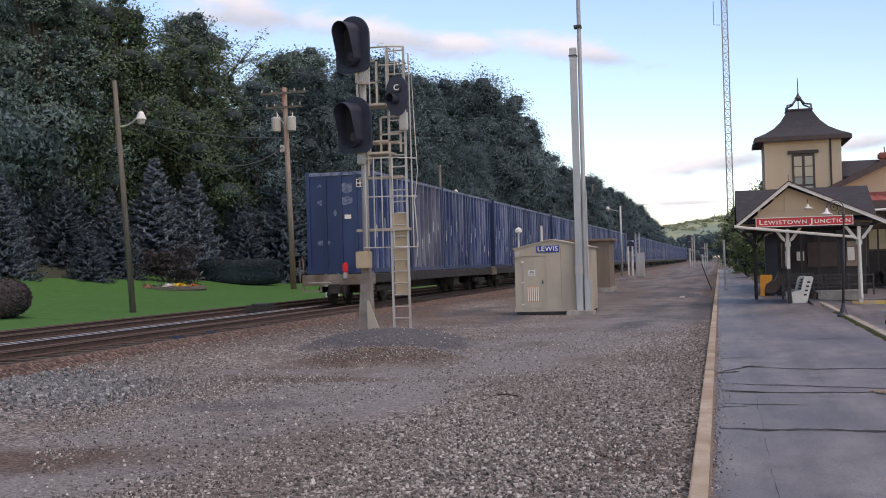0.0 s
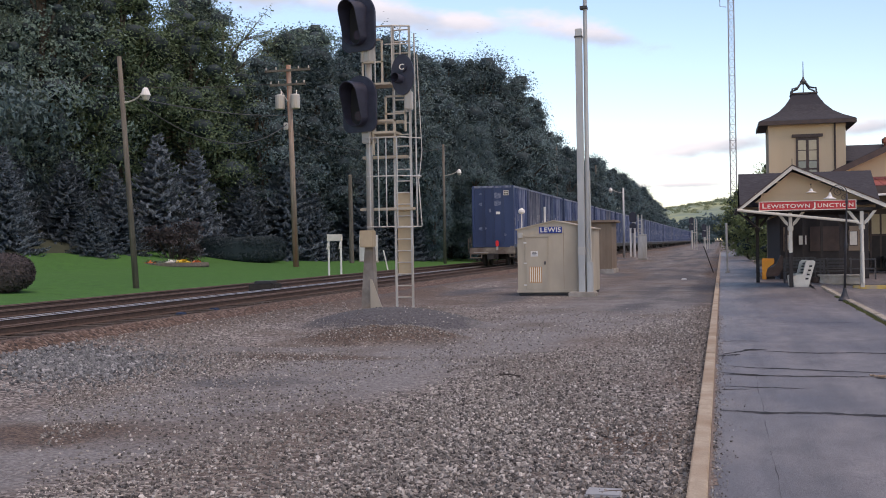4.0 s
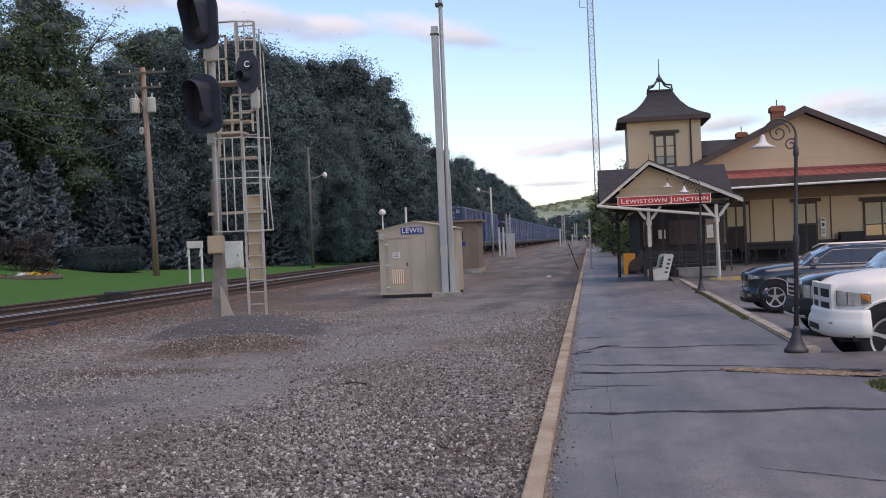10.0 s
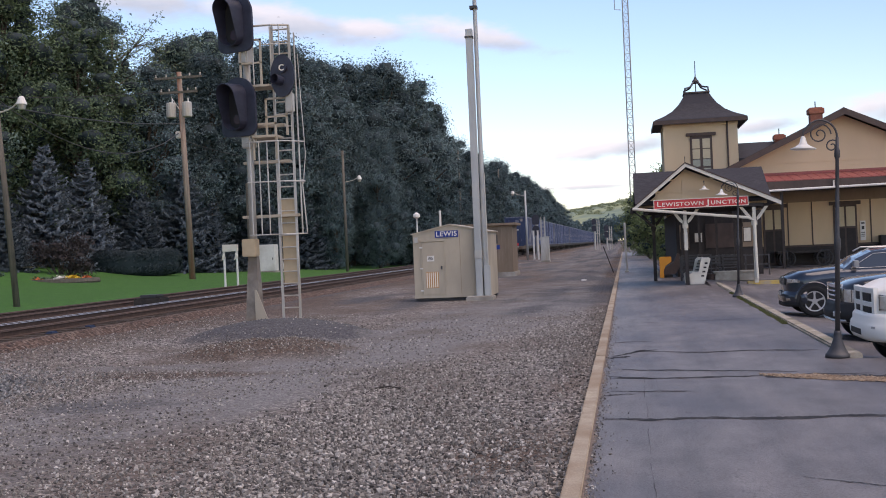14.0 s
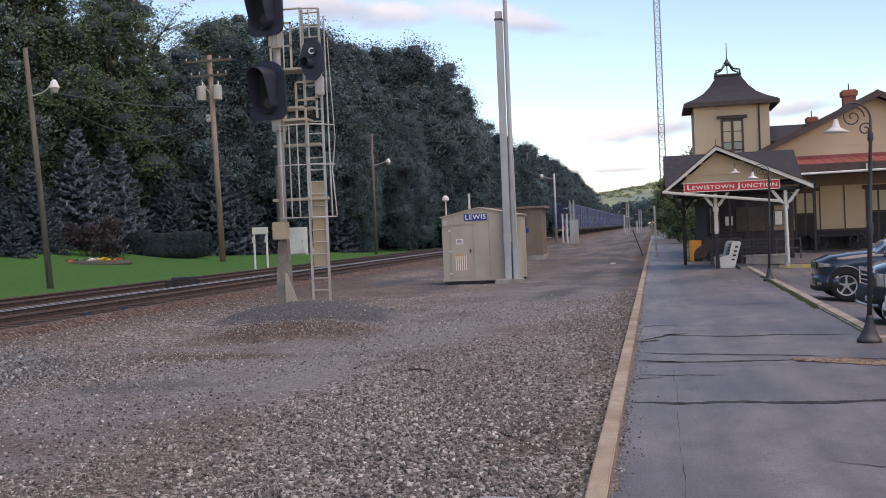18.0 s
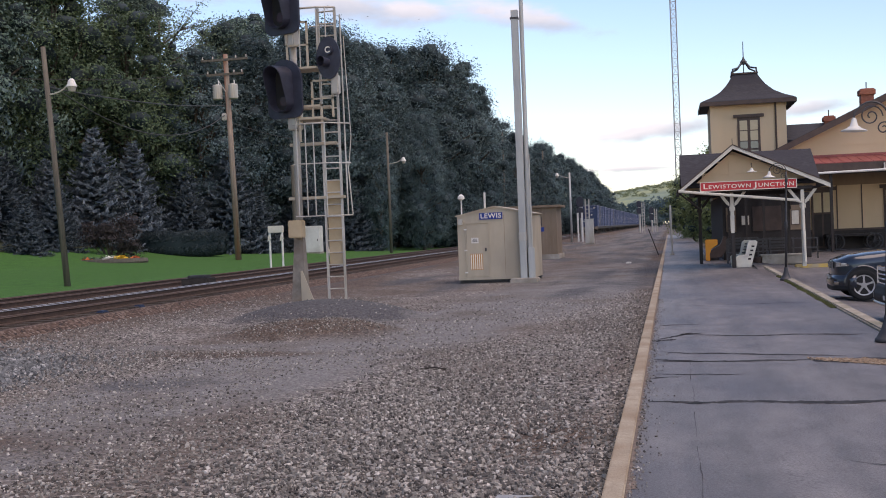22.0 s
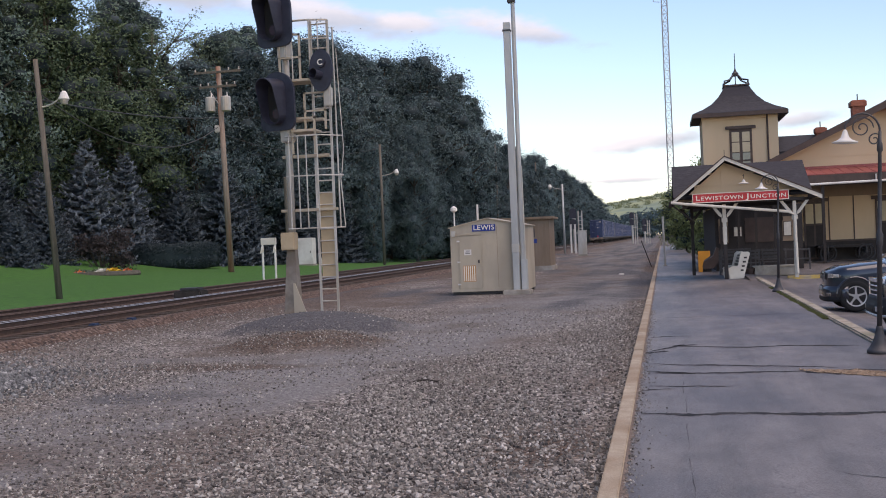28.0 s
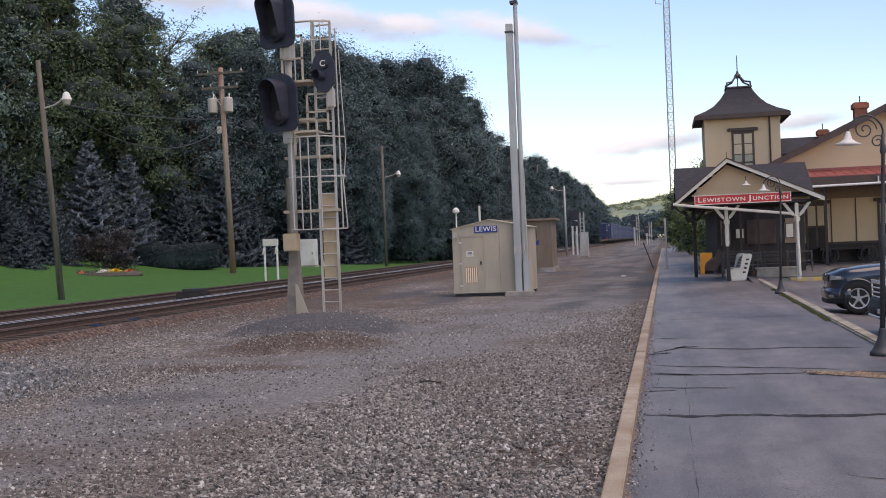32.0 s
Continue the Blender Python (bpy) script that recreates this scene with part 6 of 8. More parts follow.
def station():
    s = thing("station_building", "cream station building with red metal pent roof", "building", spot(0, 60, 0))
    x0, x1, xa, ze, za = 5.6, 17.45, 11.52, 5.15, 7.95
    IN = 1.2   # the wall stands back under the pent roof
    part("wall", B((6.2, 17.1, IN, 14, 0.0, 4.8)), "cream", s)
    part("upper_wall", B((5.9, 17.2, -0.02, 0.2, 4.7, 5.198)), "cream", s)
    part("gable", prism([(5.9, 5.2), (17.2, 5.2), (xa, 7.85)], -0.02, 0.2, "y"), "cream", s, "cream gable")
    part("gable_panel", prism([(7.6, 5.45), (15.5, 5.45), (xa, 7.4)], -0.045, -0.022, "y"), "cream", s)
    part("roof", slab([(x0 - 0.3, -0.8, ze + 0.1), (xa + 0.02, -0.8, za + 0.2), (xa + 0.02, 14, za + 0.2), (x0 - 0.3, 14, ze + 0.1)], 0.14), "shingle", s, "dark shingled roof slope")
    part("roof", slab([(xa - 0.02, -0.8, za + 0.2), (x1 + 0.3, -0.8, ze + 0.1), (x1 + 0.3, 14, ze + 0.1), (xa - 0.02, 14, za + 0.2)], 0.14), "shingle", s, "dark shingled roof slope")
    for p, q in (((x0 - 0.35, ze + 0.06), (xa, za + 0.17)), ((xa, za + 0.17), (x1 + 0.35, ze + 0.06))):
        part("bargeboard", prism([p, q, (q[0], q[1] - 0.36), (p[0], p[1] - 0.32)], -0.86, -0.76, "y"), "brown", s, "brown bargeboard")
    part("ridge_roof", slab([(5.2, 5.0, 6.2), (17, 5.0, 6.2), (17, 8.5, 7.35), (5.2, 8.5, 7.35)], 0.15), "shingle", s)
    part("ridge_roof", slab([(5.2, 12.0, 6.2), (17, 12.0, 6.2), (17, 8.5, 7.35), (5.2, 8.5, 7.35)], 0.15), "shingle", s)
    # pent roof
    part("pent_roof", slab([(5.3, -3.0, 4.42), (19, -3.0, 4.42), (19, 0.0, 4.88), (5.3, 0.0, 4.88)], 0.08), "redroof", s, "red standing-seam metal roof")
    for i in range(30):
        x = 5.35 + i * 0.46
        part("seam", slab([(x, -3.0, 4.445), (x + 0.025, -3.0, 4.445), (x + 0.025, 0.0, 4.905), (x, 0.0, 4.905)], 0.03), "redroof", s)
    part("ridge_cap", B((5.3, 19, -0.12, -0.025, 4.84, 4.98)), "redroof", s)
    part("fascia", B((5.3, 19, -3.08, -2.98, 3.98, 4.38)), "brown", s, "brown eave fascia")
    part("soffit", B((5.3, 19, -2.97, IN, 4.0, 4.06)), "dark", s)
    part("gutter", pipe(bmesh.new(), ((5.4, -3.2, 3.9), (12, -3.2, 3.98), (19, -3.2, 4.06)), 0.06, 8), "white", s, "pale gutter pipe")
    for x in (5.6, 10.4, 15.2):
        part("gutter_bracket", B((x, x + 0.06, -3.2, -2.9, 3.9, 4.3)), "white", s)
    # wall below
    part("wainscot", B((6.18, 17.12, IN - 0.05, IN - 0.002, 0.0, 1.02)), "dark", s, "dark boarded wainscot")
    part("wainscot_rail", B((6.18, 17.12, IN - 0.09, IN - 0.052, 1.0, 1.1)), "brown", s)
    for x in (8.75, 10.0, 13.0):
        part("batten", B((x, x + 0.06, IN - 0.035, IN - 0.003, 1.1, 4.0)), "brown", s)
    for x, w, zt, sill in ((7.48, 1.1, 3.15, 0.1), (11.12, 1.2, 3.15, 0.1), (14.7, 1.9, 3.05, 1.1)):
        win = part("window" if sill > 1 else "door", B((x, x + w, IN - 0.08, IN - 0.006, sill, zt)), "brown", s)
        part("hood", B((x - 0.2, x + w + 0.2, IN - 0.16, IN - 0.082, zt, zt + 0.2)), "brown", win)
        n = 2
        for i in range(n):
            px = x + 0.1 + i * (w - 0.1) / n
            part("pane", B((px, px + (w - 0.3) / n, IN - 0.1, IN - 0.081, 2.0 if sill < 1 else 1.82, zt - 0.1)), "shade", win, "pane with a drawn yellowed blind")
            part("lower_panel", B((px, px + (w - 0.3) / n, IN - 0.1, IN - 0.081, max(sill + 0.1, 0.2), 1.9 if sill < 1 else 1.76)), "dark" if sill < 1 else "window", win)
    # added tan board: the band of shade below the gutter, given as colour
    part("frieze", B((6.18, 17.12, IN - 0.045, IN - 0.004, 3.4, 4.0)), "tan", s, "added tan band standing in for shade under the soffit")
    part("wall_chest", B((13.35, 14.6, IN - 0.7, IN - 0.1, 0.0, 1.46), bevel=0.02), "dark", s, "dark wooden chest against the wall")
    part("notice", B((12.46, 12.73, IN - 0.12, IN - 0.08, 1.22, 2.26)), "white", s, "white printed notice")
    part("notice_text", B((12.51, 12.68, IN - 0.125, IN - 0.1205, 2.1, 2.18), (12.53, 12.66, IN - 0.125, IN - 0.1205, 1.8, 1.98), (12.5, 12.69, IN - 0.125, IN - 0.1205, 1.62, 1.66), (12.5, 12.69, IN - 0.125, IN - 0.1205, 1.52, 1.56), (12.5, 12.69, IN - 0.125, IN - 0.1205, 1.42, 1.46)), "iron", s)
    part("red_notice", B((5.75, 6.15, -3.4, -3.36, 1.7, 2.3)), "red", s)
    for x in (7.95, 16.9):
        part("pent_post", B((x - 0.07, x + 0.07, -2.9, -2.76, 0, 4.0)), "dark", s)
    # low wing under the trackside eaves, the shade there put into its dark colour
    part("wing", B((2.4, 6.18, -9, 5, 0, 2.9)), "dark", s, "boarded trackside wing, coloured near black for shade under the eaves")
    part("wing_roof", slab([(1.6, -10, 3.05), (6.4, -10, 3.9), (6.4, 6, 3.9), (1.6, 6, 3.05)], 0.12), "shingle", s)
    # cream panels drawn in tan and brown, canopy shade put into the colour
    for x, w2, mtl in ((2.55, 0.42, "tan"), (3.7, 1.25, "brown"), (5.3, 0.5, "tan")):
        part("wing_panel_shaded", B((x, x + w2, -9.06, -9.003, 1.25, 2.35)), mtl, s)
    for x, w2, z0, z1 in ((2.62, 0.3, 1.3, 2.0), (3.22, 0.32, 1.55, 1.95), (5.38, 0.3, 1.5, 2.1)):
        fr_ = part("notice_frame", B((x - 0.03, x + w2 + 0.03, -9.1, -9.064, z0 - 0.03, z1 + 0.03)), "brown", s)
        part("notice_sheet", B((x, x + w2, -9.108, -9.1005, z0, z1)), "offwhite", fr_, "pale printed sheet")
    for x, y, z in ((2.5, -10.8, 0.95), (3.9, -11.4, 0.9), (5.0, -10.4, 0.85)):
        part("hand_rail", B((x, x + 1.3, y, y + 0.06, z, z + 0.06), (x, x + 1.3, y, y + 0.06, z - 0.4, z - 0.35), (x, x + 0.06, y, y + 0.06, 0, z), (x + 1.24, x + 1.3, y, y + 0.06, 0, z)), "iron", s)
    for x in (2.6, 3.35, 4.1, 4.9):
        part("wing_post", B((x, x + 0.1, -9.6, -9.5, 0, 3.1)), "dark", s)
    for x, y, z0, z1, r in ((10.58, 2.0, 6.6, 8.5, 0.32), (9.46, 8.0, 6.4, 7.7, 0.26)):
        ch = part("chimney", B((x - r, x + r, y - r, y + r, z0, z1)), "brick", s, "red brick chimney")
        part("chimney_cap", B((x - r - 0.09, x + r + 0.09, y - r - 0.09, y + r + 0.09, z1 - 0.35, z1 - 0.05), bevel=0.03), "brick", ch)
        part("chimney_pipe", T((x, y, z1), (x, y, z1 + 0.35), 0.03, seg=6), "iron", ch)


station()

# things under the canopy
bench = thing("platform_bench", "cream slotted platform bench under the canopy", "bench", pose(2.82, 43.1, 0, 0, 0, -84) @ Matrix.Diagonal((0.9, 0.85, 0.92, 1)))
part("seat", B((-0.75, 0.75, -0.5, 0.0, 0.4, 0.47), bevel=0.02), "offwhite", bench)
bk = part("backrest", slab([(-0.75, 0.0, 0.47), (0.75, 0.0, 0.47), (0.75, 0.22, 1.02), (-0.75, 0.22, 1.02)], 0.06), "offwhite", bench)
for x in (-0.7, 0.7):
    part("end_panel", prism([(-0.5, 0), (0.12, 0), (0.2, 0.3), (0.42, 1.02), (0.34, 1.08), (0.1, 1.08), (0.0, 1.0), (-0.12, 0.52), (-0.4, 0.5), (-0.55, 0.42)], x - 0.05, x + 0.05, "x", 0.01), "offwhite", bench)
for i in range(4):
    z0 = 0.3 + i * 0.17
    part("end_slot", B((0.7505, 0.756, -0.02 + i * 0.055, 0.11 + i * 0.055, z0, z0 + 0.07), bevel=0.002), "dark", bench)
for i in range(4):
    z = 0.55 + i * 0.12
    part("slot", B((-0.6, 0.6, 0.045 * i - 0.03, 0.045 * i + 0.02, z, z + 0.035)), "dark", bk)
bin1 = thing("display_stand", "yellow-sided stand with a curved dark cover", "stand", pose(1.68, 50.5, 0, 0, 0, 0) @ Matrix.Diagonal((0.8, 0.8, 0.95, 1)))
part("yellow_side", prism([(-0.12, 0.0), (0.12, 0.0), (0.1, 0.3), (0.2, 0.55), (0.55, 0.75), (0.55, 1.0), (-0.12, 1.0)], -0.06, 0.0, "y", 0.02), "orange", bin1, "yellow side panel")
part("cover", prism([(0.1, 0.12), (0.75, 0.15), (1.0, 0.5), (1.05, 1.1), (0.9, 1.15), (0.7, 0.75), (0.3, 0.55), (0.08, 0.42)], 0.02, 0.7, "y", 0.02), "brown", bin1, "dark curved cover")
part("foot", B((-0.1, 0.6, 0.1, 0.6, 0, 0.12)), "dark", bin1)
tl = tagged(part("water_jug", lathe([(0.07, 0), (0.12, 0.03), (0.12, 0.22), (0.07, 0.3), (0.035, 0.36)], 12), "offwhite", at=spot(1.5, 52.6, 0)), "white plastic container by the canopy", "container")
for k, x in enumerate((2.7, 3.6, 4.5)):
    b = thing("platform_bench", "dark slatted bench under the canopy", "bench", spot(x, 46.6 + k * 0.5), group="dark benches under the canopy")
    for i in range(3):
        part("slat", B((-0.4, 0.4, -0.35 + i * 0.14, -0.25 + i * 0.14, 0.42, 0.46)), "iron", b)
        part("back_slat", B((-0.4, 0.4, 0.08, 0.12, 0.6 + i * 0.14, 0.69 + i * 0.14)), "iron", b)
    for x2 in (-0.36, 0.36):
        part("leg", B((x2 - 0.03, x2 + 0.03, -0.35, 0.1, 0, 0.42)), "iron", b)
        part("back_post", B((x2 - 0.03, x2 + 0.03, 0.1, 0.15, 0, 1.0)), "iron", b)
pl = thing("planter_box", "low weathered timber planter by the canopy post", "planter", spot(4.35, 44.8, 0))
part("side", B((-0.8, 0.8, -0.35, -0.29, 0, 0.32), bevel=0.01), "concrete", pl)
part("side", B((-0.8, 0.8, 0.29, 0.35, 0, 0.32), bevel=0.01), "concrete", pl)
part("lip", B((-0.85, 0.85, -0.4, 0.4, 0.32, 0.38), bevel=0.01), "concrete", pl)
pot = tagged(part("flower_pot", lathe([(0.15, 0), (0.22, 0.25), (0.24, 0.3), (0.2, 0.3)], 14), "brown", at=spot(3.35, 44.6, 0)), "dark round flower pot", "flower pot")
cart = thing("baggage_cart", "old dark baggage cart against the station wall", "cart", spot(9.6, 60.4, 0))
part("bed", B((-1.6, 1.2, -0.5, 0.5, 0.7, 0.82)), "dark", cart)
for x in (-1.1, 0.8):
    for y in (-0.5, 0.5):
        w = pipe(bmesh.new(), [(x + 0.4 * math.cos(a), y, 0.42 + 0.4 * math.sin(a)) for a in [i * math.pi / 10 for i in range(21)]], 0.035)
        wh = part("wheel", w, "iron", cart)
        for i in range(4):
            a = i * math.pi / 4
            part("spoke", T((x - 0.38 * math.cos(a), y, 0.42 - 0.38 * math.sin(a)), (x + 0.38 * math.cos(a), y, 0.42 + 0.38 * math.sin(a)), 0.015, seg=5), "iron", wh)
part("axle", B((-1.13, -1.07, -0.5, 0.5, 0.38, 0.7), (0.77, 0.83, -0.5, 0.5, 0.38, 0.7)), "iron", cart)
tp2 = thing("signpost", "slim grey post at the platform edge", "post", spot(0.13, 61.5, 0))
part("shaft", T((0, 0, 0), (-0.03, 0, 2.75), 0.06, seg=8), "galv", tp2)
part("foot", B((-0.12, 0.12, -0.12, 0.12, 0, 0.08)), "galv", tp2)
stk = thing("leaning_stake", "thin dark stake leaning beside the gravel track", "stake", spot(-0.95, 66, -0.1))
part("rod", T((0.3, 0, -0.05), (-0.25, 0, 1.55), 0.03, seg=6), "dark", stk)
tagged(part("paper_scrap", B((-2.1, -1.85, 54, 54.2, gz(-2, 54), gz(-2, 54) + 0.08), bevel=0.02), "white"), "white scrap of litter on the gravel", "litter")
tagged(part("cover_plate", B((-1.2, -0.92, 7.7, 7.95, -0.18, -0.085), bevel=0.012), "tower_grey"), "flat grey metal cover plate set in the gravel", "cover plate")


def platform_lamp(x, y):
    p = thing("platform_lamp", "dark cast-iron lamp post with scrolled arm and white shade", "lamp post", pose(x, y, 0.0, 0, 2.2), group="iron lamp posts on the platform")
    part("base", lathe([(0.17, 0), (0.17, 0.045), (0.15, 0.06), (0.105, 0.14), (0.065, 0.25), (0.05, 0.34), (0.05, 0.38)], 16), "iron", p, smooth=True)
    part("shaft", lathe([(0.036, 0.36), (0.034, 1.5), (0.046, 1.52), (0.046, 1.66), (0.03, 1.7), (0.025, 2.8), (0.042, 2.83), (0.038, 2.92), (0.024, 2.95), (0.022, 3.1)], 14), "iron", p, smooth=True)
    arc = [(-0.24 + 0.24 * math.cos(a), 0, 3.1 + 0.25 * math.sin(a)) for a in [i * math.pi / 14 for i in range(0, 8)]]
    arc += [(-0.24 - k * 0.055, 0, 3.35 - 0.01 * k * k) for k in range(1, 5)]
    part("arm", pipe(bmesh.new(), arc, 0.015), "iron", p)
    part("scroll", pipe(bmesh.new(), [(-0.24 + r * math.cos(a), 0, 3.15 + r * math.sin(a)) for a, r in [(i * 0.42, 0.16 - i * 0.0055) for i in range(26)]], 0.01, 5), "iron", p)
    part("scroll", pipe(bmesh.new(), [(-0.07 + r * math.cos(a), 0, 2.98 + r * math.sin(a)) for a, r in [(1 + i * 0.45, 0.09 - i * 0.004) for i in range(18)]], 0.01, 5), "iron", p)
    lx = arc[-1][0]
    part("stem", T((lx, 0, arc[-1][2]), (lx, 0, 3.1), 0.012, seg=6), "iron", p)
    part("shade", lathe([(0.175, 2.94), (0.18, 2.95), (0.1, 2.985), (0.055, 3.02), (0.03, 3.11), (0.015, 3.13)], 20), "white", p, "white enamel shade", at=spot(lx, 0, 0), smooth=True)
    return p


lp = platform_lamp(2.98, 16.45)
copy_thing(lp, pose(3.25, 32.7, 0.0, 0, 2.0))


# ---- vehicles ----
def wheel(parent, x, y, r, side):
    prof = [(r * 0.64, -0.11), (r * 0.7, -0.125), (r * 0.9, -0.13), (r * 0.97, -0.115), (r, -0.08), (r, 0.08), (r * 0.97, 0.115), (r * 0.9, 0.13), (r * 0.7, 0.125), (r * 0.64, 0.11)]
    w = part("wheel", lathe(prof, 32), "rubber", parent, "black tyre", at=pose(x, y, r, 90), smooth=True)
    zz = 0.1 * (1 if side < 0 else -1)
    part("rim_well", T((0, 0, zz * 0.1), (0, 0, zz * 0.35), r * 0.65, seg=24), "plastic", w)
    for i in range(5):
        sp = prism([(0.03, -0.035), (r * 0.4, -0.022), (r * 0.63, -0.034), (r * 0.63, 0.034), (r * 0.4, 0.022), (0.03, 0.035)], zz * 0.7, zz * 1.15, "z")
        bmesh.ops.rotate(sp, verts=sp.verts[:], matrix=Matrix.Rotation(2 * math.pi * (i + 0.25) / 5, 3, 'Z'))
        part("spoke", sp, "alloy", w, "bright alloy spoke")
    part("rim_ring", hoop([(r * 0.57, zz * 0.8), (r * 0.66, zz * 0.8), (r * 0.665, zz * 1.28), (r * 0.6, zz * 1.2)], 28), "alloy", w)
    part("hub", T((0, 0, zz * 0.7), (0, 0, zz * 1.25), 0.07, seg=12), "alloy", w)
    return w


def loft(sections):
    """A closed skin through cross-sections, each a ring of points."""
    bm = bmesh.new()
    rings = [[bm.verts.new(p) for p in s] for s in sections]
    n = len(sections[0])
    for u, w in zip(rings, rings[1:]):
        for i in range(n):
            j = (i + 1) % n
            bm.faces.new((u[i], u[j], w[j], w[i]))
    bm.faces.new(rings[0][::-1])
    bm.faces.new(rings[-1])
    bmesh.ops.recalc_face_normals(bm, faces=bm.faces[:])
    return bm


def nose(W, back, s, z, off):
    """A point on the rounded nose outline: s runs across the front to 1 at the corner, then along the flank."""
    def at(s):
        q = abs(s)
        if q > 1:
            return back + (q - 1) * W, W * (1 if s > 0 else -1)
        return back * q ** 5, W * s
    (x0, y0), (x1, y1) = at(s - 0.01), at(s + 0.01)
    nx, ny = y1 - y0, -(x1 - x0)
    k = math.hypot(nx, ny)
    x, y = at(s)
    return (x - off * nx / k, y - off * ny / k, z)


def wrap(W, back, s0, s1, lo, hi, off, deep=0.03, n=8):
    """A panel bent round the nose, its lower and upper edge each given at both ends."""
    secs = []
    for i in range(n + 1):
        k = i / n
        s = s0 + (s1 - s0) * k
        z0, z1 = lo[0] + (lo[1] - lo[0]) * k, hi[0] + (hi[1] - hi[0]) * k
        e = 0.006
        secs.append([nose(W, back, s, z0, off - deep), nose(W, back, s, z0, off - e), nose(W, back, s, z0 + e, off), nose(W, back, s, z1 - e, off), nose(W, back, s, z1, off - e), nose(W, back, s, z1, off - deep)])
    return loft(secs)


def belt(W, back, prof, reach, n=36):
    """A bumper that follows the nose outline, from (offset, height) points."""
    return loft([[nose(W, back, reach * (i / (n / 2) - 1), z, d) for d, z in prof] for i in range(n + 1)])


def body_ring(x, zb, zt, w, wt, crown=0.04):
    """Cross-section across a body at x: sill, flank, shoulder and crowned top."""
    h = zt - zb
    half = [(w * 0.93, zb), (w * 0.985, zb + h * 0.12), (w, zb + h * 0.35), (w, zb + h * 0.72), (w * 0.985, zb + h * 0.84), (wt, zb + h * 0.95), (wt * 0.9, zt), (wt * 0.5, zt + crown * 0.8), (wt * 0.15, zt + crown)]
    return [(x, y, z) for y, z in half] + [(x, -y, z) for y, z in half[::-1]]


